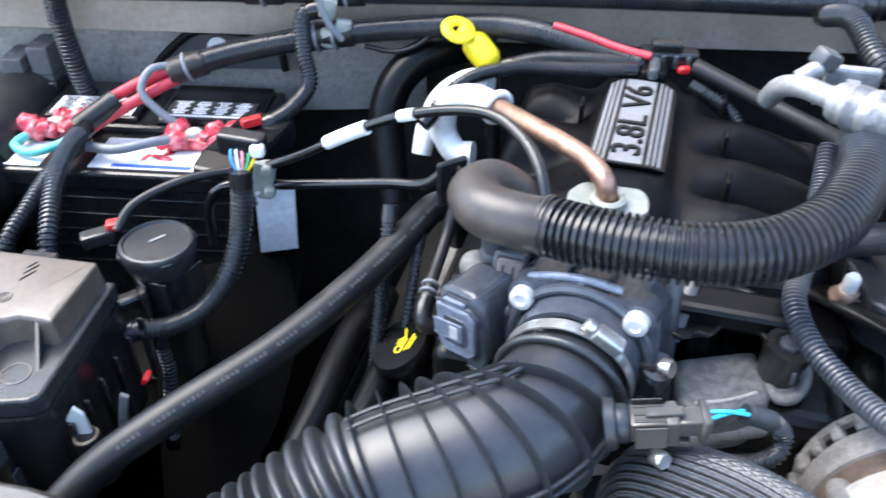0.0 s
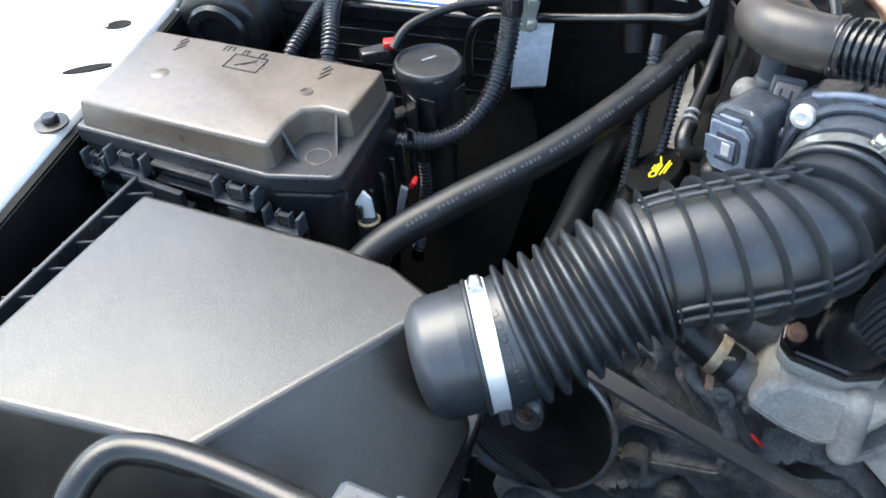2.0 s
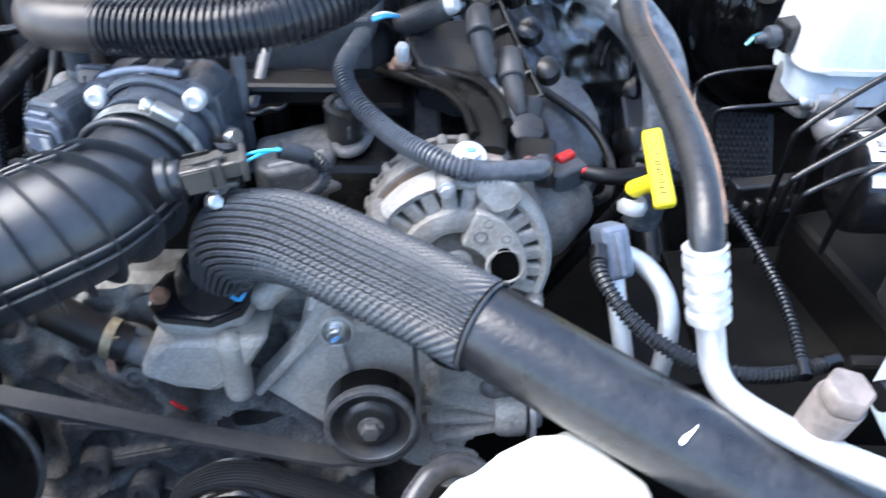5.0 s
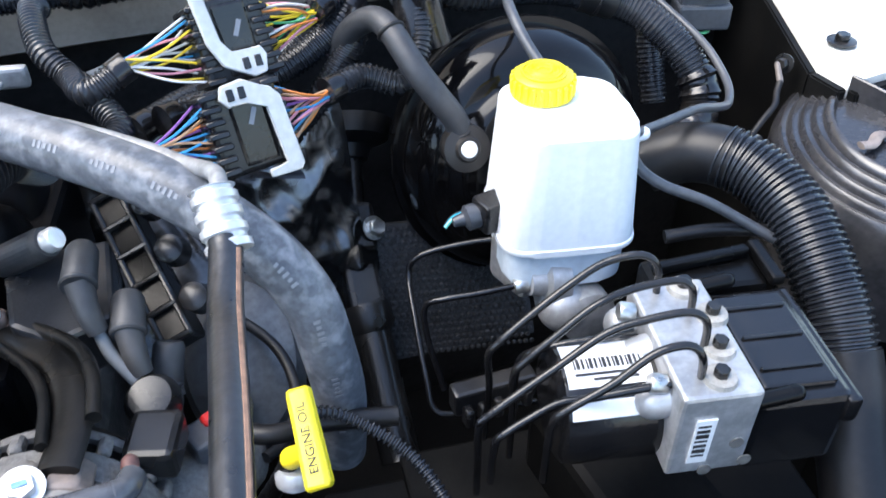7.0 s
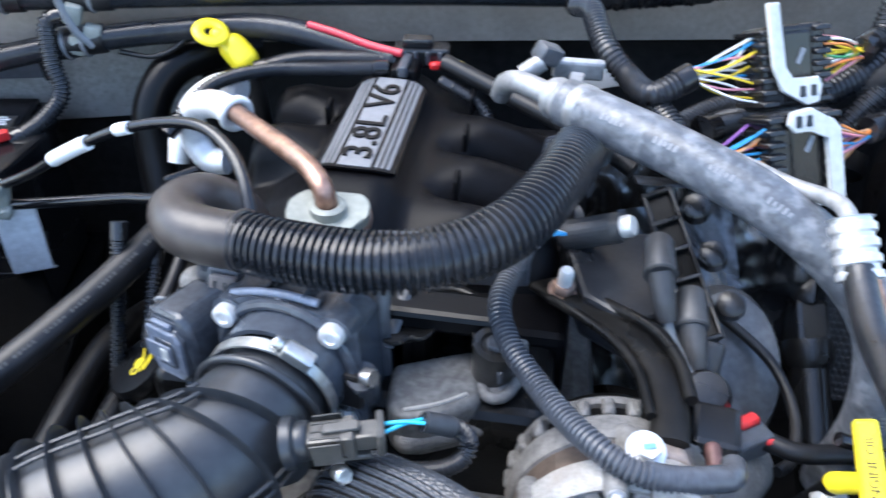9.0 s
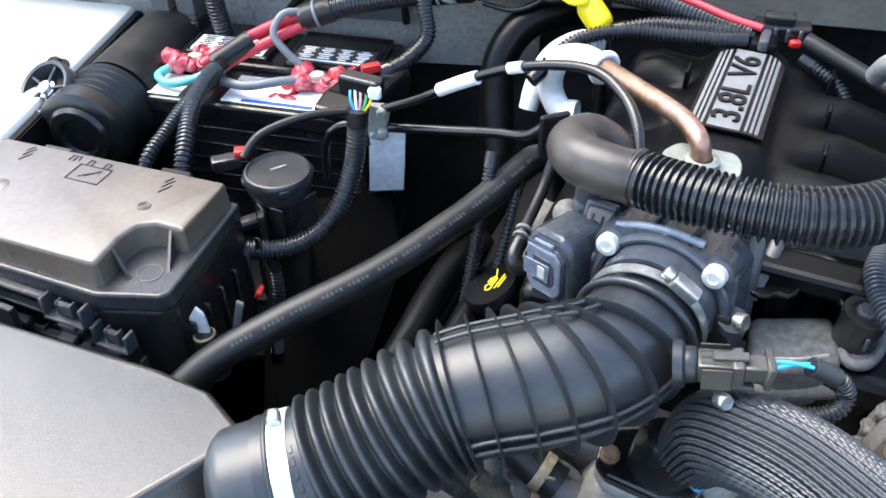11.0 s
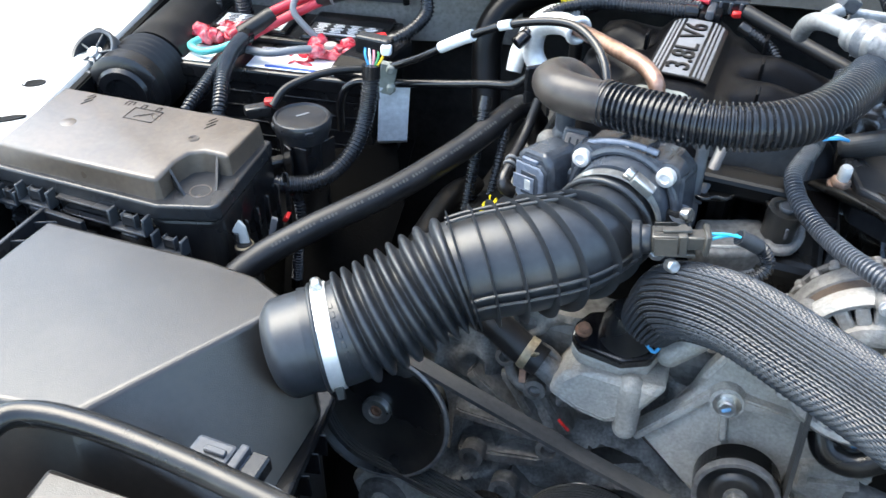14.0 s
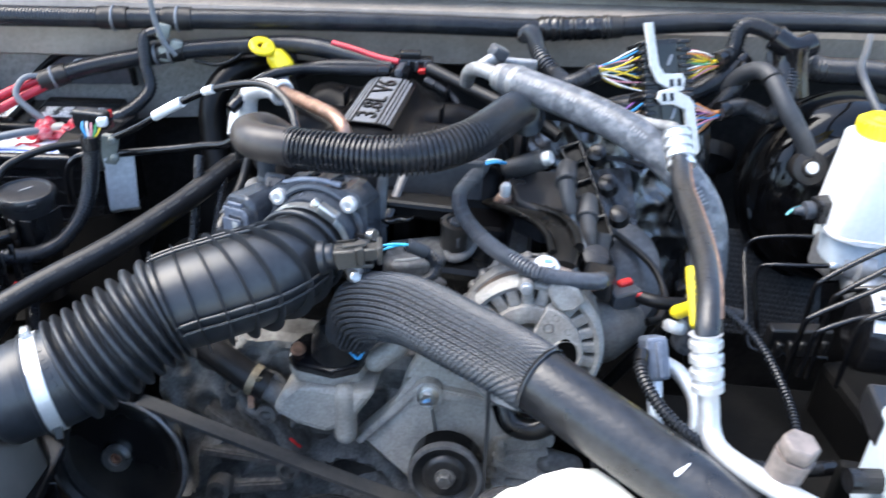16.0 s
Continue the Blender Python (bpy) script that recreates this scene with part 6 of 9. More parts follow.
part("hub", lathe([(0.006, -0.018), (0.0155, -0.018), (0.0160, -0.011), (0.0145, -0.008), (0.008, -0.009), (0.006, -0.014)], 32, em(-0.3595, -0.024, -0.023)), M_STEEL, p, "bright hub sleeve")
part("bolt", lathe([(0, -0.014), (0.0065, -0.014), (0.0065, -0.011), (0.004, -0.010), (0.0035, -0.013), (0, -0.013)], 20, em(-0.3595, -0.024, -0.023)), M_RUST, p)
p = pulley("crank_pulley", -0.122, -0.119, -0.022, [(0, -0.036)] + [(0.060, -0.036)] + grooves(0.066, -0.034, -0.008) + [(0.0665, -0.004), (0.0655, 0.004), (0.0625, 0.009), (0.057, 0.010), (0.052, 0.006), (0.049, -0.002), (0.046, -0.010), (0.040, -0.012), (0, -0.012)], "black ribbed crank pulley with a rusty red hub", M_GLOSS)
part("hub_plate", lathe([(0, -0.012), (0.033, -0.012), (0.033, -0.004), (0.031, -0.002), (0.016, -0.0015), (0.0155, 0.014), (0, 0.014)], 36, em(-0.122, -0.119, -0.022)), M_REDHUB, p, "rust-red hub plate")
part("bolt", hexhead(EM @ V(-0.122, -0.119, -0.010), EN, 0.012, 0.012), M_REDHUB, p)


def belt_run(pts, label, h0=-0.045, h1=-0.023, ribbed=False):
    """A flat belt along points of the pulley plane."""
    line = curve_points([V(u, v, 0) for u, v in pts], 0.004)
    bm = bmesh.new()
    rows = []
    prof = [(0.0, h0), (0.0, h1), (0.004, h1), (0.004, h0)]
    if ribbed:
        prof = [(0.0, h0), (0.0, h1)]
        for k in range(7):
            g0, g1, g2, g3 = [h1 + (h0 - h1) * (k + f) / 7 for f in (0.0, 0.52, 0.62, 0.90)]
            prof += [(0.0050, g0), (0.0050, g1)] + ([(0.0008, g2), (0.0008, g3)] if k < 6 else [(0.0050, h0)])
    for i, q in enumerate(line):
        t = (line[min(i + 1, len(line) - 1)] - line[max(0, i - 1)]).normalized()
        nn = V(-t.y, t.x, 0)
        rows.append([bm.verts.new(EM @ (q + nn * d + V(0, 0, h))) for d, h in prof])
    for a, b in zip(rows, rows[1:]):
        for k in range(len(prof)):
            j = (k + 1) % len(prof)
            bm.faces.new((a[k], a[j], b[j], b[k]))
    bm.faces.new(rows[0])
    bm.faces.new(rows[-1][::-1])
    return bm


bt = thing("drive_belt", EM @ V(-0.15, 0, -0.034), "long black serpentine drive belt", "belt")
part("upper_run", belt_run([(-0.352, 0.052), (-0.325, 0.0485), (-0.26, 0.028), (-0.15, -0.006), (-0.045, -0.036), (-0.022, -0.0375), (0.004, -0.039), (0.026, -0.029), (0.041, -0.006), (0.042, 0.02), (0.041, 0.06), (0.039, 0.11), (0.036, 0.15)], ""), M_BELT, bt)
arc = [(-0.122 + 0.0665 * math.cos(a), -0.119 + 0.0665 * math.sin(a)) for a in [radians(d) for d in range(185, 58, -12)]]
part("lower_run", belt_run([(-0.185, -0.20), (-0.189, -0.15)] + arc + [(-0.030, -0.088), (0.03, -0.122), (0.10, -0.165)], "", -0.047, -0.020, ribbed=True), M_BELT, bt, sharp=20)
arc = [(-0.349 + 0.067 * math.cos(a), -0.016 + 0.067 * math.sin(a)) for a in [radians(d) for d in range(95, 275, 15)]]
part("outer_run", belt_run(arc + [(-0.30, -0.095), (-0.25, -0.108), (-0.222, -0.125), (-0.210, -0.16), (-0.20, -0.22)], "", -0.050, -0.020, ribbed=True), M_BELT, bt, sharp=20)

tn = thing("belt_tensioner", EM @ V(-0.30, -0.15, -0.05), "grimy cast belt tensioner arm", "tensioner")
pts = [(-0.385, -0.125), (-0.372, -0.103), (-0.345, -0.098), (-0.315, -0.110), (-0.29, -0.122), (-0.235, -0.135), (-0.222, -0.155), (-0.235, -0.182), (-0.30, -0.172), (-0.335, -0.172), (-0.37, -0.158)]
part("arm", prism(pts, -0.075, -0.036, 0.006, 3, EM), M_CAST, tn)
part("boss", lathe([(0, 0), (0.028, 0), (0.027, 0.012), (0.018, 0.014), (0.016, 0.010), (0, 0.010)], 32, em(-0.344, -0.138, -0.040)), M_CASTDARK, tn)
part("bolt", hexhead(EM @ V(-0.344, -0.138, -0.030), EN, 0.009, 0.008, 0.012), M_CAST, tn)
# Dark discs paint the shade inside the arm's slots.
for k in range(2):
    part("pocket", prism([(0.0085 * math.cos(radians(q)), 0.0105 * math.sin(radians(q))) for q in range(0, 360, 20)], -0.002, 0.0018, 0.0005, 1, em(-0.292 + 0.028 * k, -0.146 - 0.006 * k, -0.0365)), M_GRIME, tn, "dark disc for a shaded slot in the arm")
part("wheel", lathe([(0, -0.03), (0.034, -0.03), (0.034, 0.0), (0.028, 0.002), (0, 0.002)], 36, em(-0.232, -0.150, -0.042)), M_PULLEY, tn)

# water outlet with the hose clip
th = thing("water_outlet", EM @ V(-0.13, 0.07, -0.08), "rough cast aluminium water outlet housing", "water outlet")
low = [(-0.176, 0.030), (-0.150, 0.024), (-0.118, 0.018), (-0.098, 0.040), (-0.085, 0.092), (-0.100, 0.104), (-0.160, 0.100), (-0.186, 0.052)]
bm = prism([(-0.190, 0.050), (-0.160, 0.036), (-0.128, 0.030), (-0.104, 0.045), (-0.078, 0.086), (-0.160, 0.080), (-0.178, 0.076)], -0.115, -0.042, 0.008, 3, EM)
part("housing", bm, M_CAST, th)
part("spout_boss", capsule(EM @ V(-0.112, 0.075, -0.050), EM @ V(-0.110, 0.030, -0.050), 0.013, 0.012), M_CAST, th)
part("ear", capsule(EM @ V(-0.085, 0.105, -0.075), EM @ V(-0.062, 0.122, -0.085), 0.012), M_CAST, th)
tp = V(0.106, 0.362, 0.937)
pts = [(x * 0.90, y * 0.84) for x, y in ((-0.046, -0.014), (-0.036, -0.026), (0.010, -0.034), (0.038, -0.022), (0.048, 0.004), (0.036, 0.030), (0.0, 0.038), (-0.034, 0.024), (-0.046, 0.004))]
fm = Matrix.Translation(tp) @ Matrix.Rotation(-0.2, 4, "Z") @ Matrix.Rotation(0.2, 4, "X")
part("gasket_face", prism(pts, -0.020, -0.004, 0.003, 2, fm), M_CAST, th)
wo = thing("thermostat_cap", tp, "black thermostat cap with a rusty bolt", "thermostat cap")
part("flange", prism(pts, -0.004, 0.010, 0.003, 2, fm), M_GLOSS, wo)
part("dome", lathe([(0, 0.05), (0.016, 0.046), (0.024, 0.034), (0.027, 0.010), (0, 0.010)], 28, fm @ Matrix.Translation((0.008, 0.004, 0))), M_PLASTIC, wo)
part("bolt", hexhead(fm @ V(-0.032, -0.004, 0.010), (0, -0.2, 1), 0.0062, 0.008, 0.008), M_RUST, wo, "rusty hexagon bolt")
pin = thing("hose_tie", (0.135, 0.345, 0.985), "twisted pale wire tie on the hose sleeve", "wire tie")
part("twist", hose([(0.118, 0.345, 0.998), (0.126, 0.340, 0.990), (0.132, 0.338, 0.975), (0.138, 0.336, 0.962)], 0.0025, 0.003, 8), M_LABEL, pin)
part("twist", hose([(0.128, 0.336, 0.962), (0.136, 0.332, 0.956), (0.142, 0.334, 0.966)], 0.0018, 0.003, 8), WIRES[3], pin)
part("twist", hose([(0.116, 0.347, 1.000), (0.124, 0.345, 1.001), (0.130, 0.343, 0.996)], 0.002, 0.003, 8), M_LABEL, pin)

bh = thing("bypass_hose", (0.0, 0.37, 0.87), "black bypass hose with a spring clamp", "hose")
part("hose_wall", hose([(-0.055, 0.412, 0.938), (-0.02, 0.396, 0.922), (0.016, 0.377, 0.902), (0.038, 0.368, 0.892)], 0.0165, 0.004, 22), M_RUBBER, bh)
part("nipple", hose([(0.034, 0.369, 0.893), (0.050, 0.361, 0.885), (0.064, 0.353, 0.880)], 0.0125, 0.004, 18), M_ALTRIM, bh)
ax = V(0.88, -0.37, -0.32)
part("spring_clamp", band((0.024, 0.3735, 0.8985), ax, 0.0166, 0.009, 0.0012, 32), M_BRASS, bh, "tarnished spring clamp")
part("clamp_ear", rbox((0.007, 0.003, 0.016), 0.001, 1, frame_at((0.020, 0.358, 0.882), (0.0, -0.5, -0.85), (0.9, 0, 0))), M_RUST, bh, "rusty clamp ear")
part("clamp_ear", rbox((0.006, 0.003, 0.012), 0.001, 1, frame_at((0.030, 0.358, 0.912), (0.3, -0.5, 0.8), (0.9, 0, 0))), M_BRASS, bh)
solo("red_wire", hose([(0.060, 0.340, 0.842), (0.066, 0.336, 0.838), (0.071, 0.337, 0.831)], 0.0018, 0.002, 6), M_RED, "small red wire under the water outlet", "wire")

# timing cover and front bracket
def cast_rib(u0, v0, u1, v1, h, r, mat, parent):
    """A drafted rib cast on the engine's front."""
    a, b = V(u0, v0, 0), V(u1, v1, 0)
    t = (b - a).normalized()
    n = V(-t.y, t.x, 0)
    bm = bmesh.new()
    rows = []
    for p, k in ((a - t * r * 0.5, 0.55), (a, 1.0), ((a + b) / 2, 0.85), (b, 0.8), (b + t * r * 0.5, 0.35)):
        rows.append([bm.verts.new(EM @ (p + n * dn * r + V(0, 0, h + dh * r * k))) for dn, dh in ((-1.1, -2.2), (-0.55, 0.75), (0.45, 0.8), (1.0, -2.2))])
    for q0, q1 in zip(rows, rows[1:]):
        for k in range(3):
            bm.faces.new((q0[k], q0[k + 1], q1[k + 1], q1[k]))
    bm.faces.new(rows[0])
    bm.faces.new(rows[-1][::-1])
    bmesh.ops.bevel(bm, geom=[e for e in bm.edges if e.is_manifold], offset=r * 0.18, segments=2, affect="EDGES")
    return part("web", bm, mat, parent)


tc = thing("timing_cover", EM @ V(-0.15, 0, -0.12), "dusty cast aluminium timing cover", "timing cover")
part("cover_plate", prism([(-0.33, -0.22), (-0.02, -0.24), (0.07, -0.20), (0.10, -0.02), (0.06, 0.06), (-0.05, 0.10), (-0.24, 0.10), (-0.31, 0.04)], -0.15, -0.126, 0.01, 2, EM), M_GRIME, tc)
bm = bmesh.new()
cg = []
for j in range(61):
    row = []
    for i in range(61):
        u, v = -0.335 + 0.33 * i / 60, -0.23 + 0.335 * j / 60
        q = V(u * 22, v * 22, 1.7)
        h = 0.028 * (1 - 2.2 * abs(noise.noise(q))) + 0.010 * noise.noise(q * 0.6 + V(5, 0, 0)) + 0.003 * noise.noise(q * 4)
        row.append(bm.verts.new(EM @ V(u, v, -0.122 + h)))
    cg.append(row)
for r0, r1 in zip(cg, cg[1:]):
    for i in range(60):
        bm.faces.new((r0[i], r0[i + 1], r1[i + 1], r1[i]))
part("cover_casting", bm, M_WEB, tc, "rough dusty cast face with ridges", sharp=70)
for (u0, v0), (u1, v1), r in (((-0.275, 0.012), (-0.185, -0.050), 0.010), ((-0.285, -0.040), (-0.190, -0.046), 0.009), ((-0.275, -0.09), (-0.19, -0.075), 0.012), ((-0.24, 0.02), (-0.20, -0.03), 0.007), ((-0.21, 0.028), (-0.17, -0.03), 0.008), ((-0.22, -0.115), (-0.175, -0.14), 0.012)):
    cast_rib(u0, v0, u1, v1, -0.098, r * 1.1, M_CASTDARK, tc)
for u, v, r in ((-0.262, -0.082, 0.014), (-0.180, -0.044, 0.015), (-0.205, 0.025, 0.012), (-0.24, 0.055, 0.011), (-0.222, -0.115, 0.016)):
    part("boss", lathe([(0, 0), (r, 0), (r * 0.95, 0.02), (r * 0.55, 0.021), (r * 0.5, 0.012), (0, 0.012)], 24, em(u, v, -0.095)), M_CASTDARK, tc)
part("rim", ring(EM @ V(-0.21, 0.045, -0.085), EN, 0.026, 0.006, 28), M_CASTDARK, tc)

br = thing("front_bracket", EM @ V(0.02, 0.04, -0.08), "webbed cast aluminium accessory bracket", "bracket")
part("plate", prism([(-0.104, 0.012), (-0.066, 0.040), (-0.052, 0.096), (-0.036, 0.128), (-0.012, 0.132), (0.030, 0.126), (0.058, 0.090), (0.098, 0.060), (0.104, -0.020), (0.070, -0.095), (0.03, -0.085), (-0.03, -0.03)], -0.094, -0.069, 0.007, 3, EM), M_CAST, br)
for (u0, v0), (u1, v1), r in (((-0.098, 0.014), (-0.04, 0.080), 0.007), ((-0.028, 0.080), (-0.02, 0.035), 0.006), ((-0.026, 0.084), (0.045, 0.075), 0.010), ((0.02, 0.110), (0.056, 0.088), 0.008), ((0.05, 0.03), (0.100, 0.050), 0.006), ((0.05, 0.01), (0.102, 0.022), 0.006), ((0.045, -0.01), (0.102, -0.006), 0.007), ((0.04, -0.03), (0.088, -0.045), 0.007), ((0.055, 0.03), (0.062, -0.085), 0.009), ((-0.03, 0.125), (0.0, 0.118), 0.011)):
    cast_rib(u0, v0, u1, v1, -0.066, r, M_CAST, br)
for u, v, mat, lab in ((-0.026, 0.080, M_STEEL, "bright bolt with a blue paint mark"), (0.085, 0.078, M_STEEL, "bright bolt with a blue paint mark"), (0.065, -0.082, M_CAST, "")):
    part("boss", lathe([(0, 0), (0.017, 0), (0.0155, 0.014), (0, 0.014)], 26, em(u, v, -0.070)), M_CAST, br)
    bo = part("bolt", hexhead(EM @ V(u, v, -0.056), EN, 0.0088, 0.010, 0.0125), mat, br, lab)
    if lab:
        part("paint_mark", rbox((0.0085, 0.0038, 0.0006), 0.0002, 1, em(u, v, -0.0456) @ Matrix.Rotation(0.5, 4, "Z")), M_BLUEDAB, bo, "faded blue paint dab")
solo("side_cylinder", capsule(EM @ V(0.108, 0.006, -0.075), EM @ V(0.132, 0.0, -0.078), 0.014), M_CASTDARK, "short cast cylinder at the bracket's edge", "casting")
solo("coolant_pipe", hose([EM @ V(0.052, 0.088, -0.045), EM @ V(0.062, 0.070, -0.038), EM @ V(0.085, 0.066, -0.036), EM @ V(0.11, 0.08, -0.04)], 0.012, 0.004, 16), M_PULLEY, "short glossy black pipe under the sleeve", "pipe")


def alternator():
    a = thing("alternator", EM @ V(0.075, 0.155, -0.10), "dusty white cast alternator with slotted end frames", "alternator")
    R = 0.0728
    m = em(0.073, 0.157, -0.028)

    def spin(deg):
        return m @ Matrix.Rotation(radians(deg), 4, "Z")

    part("rear_body", lathe([(0, -0.110), (R * 0.80, -0.110), (R * 0.90, -0.095), (R * 0.92, -0.030), (R * 0.60, -0.018), (0, -0.018)], 48, m), M_BLACKBOX, a)
    part("stator", lathe([(R * 0.90, -0.044), (R * 0.955, -0.043), (R * 0.955, -0.020), (R * 0.90, -0.019)], 56, m), M_STATOR, a, "rust-brown stator band")
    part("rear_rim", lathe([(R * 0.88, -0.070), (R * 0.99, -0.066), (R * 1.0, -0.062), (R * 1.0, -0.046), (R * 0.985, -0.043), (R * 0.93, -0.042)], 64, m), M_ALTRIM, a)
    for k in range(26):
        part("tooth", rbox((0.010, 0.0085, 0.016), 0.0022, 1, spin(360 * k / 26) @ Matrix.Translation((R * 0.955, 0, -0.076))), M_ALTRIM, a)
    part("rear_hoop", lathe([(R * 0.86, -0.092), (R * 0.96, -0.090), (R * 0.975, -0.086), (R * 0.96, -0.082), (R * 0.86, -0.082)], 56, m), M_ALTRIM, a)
    part("front_casting", lathe([(R * 0.90, -0.024), (R * 0.985, -0.023), (R * 1.0, -0.020), (R * 0.995, -0.010), (R * 0.97, -0.003), (R * 0.92, 0.000), (R * 0.865, -0.002), (R * 0.845, -0.008), (R * 0.84, -0.024)], 72, m), M_ALTERN, a)
    part("inner_ring", lathe([(R * 0.655, -0.020), (R * 0.66, -0.004), (R * 0.63, 0.002), (R * 0.50, 0.004), (R * 0.40, 0.001), (R * 0.365, -0.005), (R * 0.36, -0.020)], 64, m), M_ALTERN, a)
    for k in range(24):
        part("spoke", rbox((R * 0.26, 0.0114, 0.016), 0.0026, 2, spin(360 * (k + 0.5) / 24) @ Matrix.Translation((R * 0.75, 0, -0.010))), M_ALTERN, a)
    # raised lug sector with its holes, and the ears that carry the bolts
    lug = [(R * 0.30 * math.cos(radians(q)), R * 0.30 * math.sin(radians(q))) for q in range(86, -12, -8)]
    lug += [(R * 0.70 * math.cos(radians(q)), R * 0.70 * math.sin(radians(q))) for q in range(-12, 84, 8)]
    part("lug_sector", prism(lug, -0.012, 0.009, 0.004, 3, m), M_ALTERN, a, "raised pale cast boss")
    for rr, q, hr in ((0.45, 62, 0.0042), (0.62, 62, 0.0030), (0.60, 38, 0.0028)):
        part("pocket", lathe([(0, -0.001), (hr * 0.8, -0.001), (hr, 0.0006), (hr * 1.18, 0.0007), (hr * 1.3, 0)], 22, spin(q) @ Matrix.Translation((R * rr, 0, 0.0090))), M_ALTRIM, a, "darker grey round pocket")
    # The bore is not cut; a black disc paints its inner shade.
    part("shaft_bore", prism([(R * 0.15 * math.cos(radians(q)), R * 0.24 * math.sin(radians(q))) for q in range(0, 360, 15)], 0.0080, 0.0097, 0.0003, 1, spin(4) @ Matrix.Translation((R * 0.47, 0, 0))), M_MATT, a, "flat black disc for the shaded bore behind the hose")
    part("shaft_hub", lathe([(0, -0.004), (R * 0.10, -0.004), (R * 0.12, -0.008), (R * 0.28, -0.010), (R * 0.34, -0.014), (R * 0.345, -0.019)], 40, m), M_ALTRIM, a, "darker grey bearing cap")
    part("shaft_nut", hexhead(m @ V(0, 0, -0.005), EN, 0.0085, 0.010, 0.011), M_ALUMID, a)
    part("bore_lip", ring(spin(6) @ V(R * 0.48, 0, 0.0085), EN, R * 0.19, 0.0018, 40, 8), M_ALTERN, a)
    part("ear", prism([(R * u * math.cos(radians(q)), R * u * math.sin(radians(q))) for u, q in ((1.06, 82), (1.11, 70), (1.10, 60), (1.02, 50), (0.84, 50), (0.70, 60), (0.82, 78))], -0.026, 0.004, 0.003, 3, m), M_ALTERN, a, "square cast ear")
    part("ear_top", prism([(R * u * math.cos(radians(q)), R * u * math.sin(radians(q))) for u, q in ((1.12, 77), (1.15, 66), (1.08, 57), (1.0, 60), (1.0, 75))], -0.050, -0.020, 0.004, 3, m), M_CAPBROWN, a, "rust-stained mounting ear")
    for q in (98, 148, 205, 330):
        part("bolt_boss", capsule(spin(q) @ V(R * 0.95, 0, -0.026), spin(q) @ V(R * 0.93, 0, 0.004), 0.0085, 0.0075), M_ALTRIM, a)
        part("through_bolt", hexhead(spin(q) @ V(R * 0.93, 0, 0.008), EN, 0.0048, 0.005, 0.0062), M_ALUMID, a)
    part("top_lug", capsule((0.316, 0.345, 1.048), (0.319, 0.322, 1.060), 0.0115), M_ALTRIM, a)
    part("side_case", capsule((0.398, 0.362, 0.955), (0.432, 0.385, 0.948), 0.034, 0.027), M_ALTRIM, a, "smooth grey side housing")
    return a


alternator()

# support strut from the head to the alternator
st = thing("alternator_strut", (0.31, 0.40, 1.02), "black stamped steel strut with oily sheen", "strut")
part("strap", hose([(0.296, 0.520, 1.035), (0.308, 0.490, 1.044), (0.324, 0.458, 1.052), (0.344, 0.425, 1.060), (0.350, 0.390, 1.064), (0.346, 0.355, 1.066), (0.336, 0.325, 1.068)], 0.0125, 0.005, 16, flat=0.40), M_OILY, st)
part("edge", hose([(0.318, 0.496, 1.050), (0.336, 0.462, 1.058), (0.358, 0.425, 1.066), (0.364, 0.390, 1.069), (0.360, 0.355, 1.070)], 0.005, 0.005, 10), M_OILY, st)
part("edge", hose([(0.296, 0.482, 1.050), (0.312, 0.452, 1.058), (0.328, 0.418, 1.064), (0.334, 0.385, 1.067), (0.330, 0.345, 1.070)], 0.004, 0.005, 10), M_OILY, st)
part("bolt", hexhead((0.3180, 0.3185, 1.0715), (0.05, -0.35, 0.93), 0.0085, 0.008, 0.0125), M_BOLT, st, "bright flange bolt with a blue mark")
part("paint_mark", rbox((0.0034, 0.0080, 0.0006), 0.0002, 1, frame_at((0.3185, 0.3157, 1.0797), (0.05, -0.35, 0.93))), M_BLUEDAB, st)
sd = part("stud", hexhead((0.308, 0.490, 1.050), (0, -0.15, 1), 0.0095, 0.009, 0.012), M_RUST, st, "rusty stud with a bright tip")
part("tip", lathe([(0, 0), (0.006, 0), (0.006, 0.012), (0.0045, 0.015), (0, 0.015)], 18, frame_at((0.308, 0.489, 1.059), (0, -0.15, 1))), M_BOLT, sd)

# conduit to the alternator
CD = [(0.322, 0.610, 1.110), (0.304, 0.565, 1.090), (0.283, 0.516, 1.079), (0.262, 0.478, 1.079), (0.249, 0.448, 1.079), (0.251, 0.415, 1.073), (0.263, 0.382, 1.069), (0.274, 0.348, 1.073), (0.287, 0.321, 1.077), (0.304, 0.304, 1.075), (0.324, 0.298, 1.071), (0.345, 0.296, 1.069), (0.363, 0.297, 1.067)]
c = thing("alternator_conduit", (0.27, 0.40, 1.06), "corrugated black conduit curving down to the alternator", "conduit")
part("conduit", corrugated(CD, 0.0086, 0.0036, 0.0021, 20), M_CONDUITGREY, c)
part("heat_sleeve", hose([(0.312, 0.3015, 1.073), (0.330, 0.2975, 1.070), (0.350, 0.296, 1.069), (0.366, 0.298, 1.066), (0.373, 0.310, 1.060)], 0.0082, 0.003, 16), M_CONDUITGREY, c)

# upper radiator hose with a braided sleeve
RH = [(0.127, 0.350, 0.968), (0.133, 0.347, 0.988), (0.143, 0.340, 1.011), (0.161, 0.318, 1.031), (0.190, 0.286, 1.045), (0.228, 0.232, 1.056), (0.254, 0.196, 1.062), (0.279, 0.163, 1.064), (0.322, 0.119, 1.053), (0.371, 0.072, 1.039), (0.436, 0.011, 1.025), (0.510, -0.050, 1.007)]
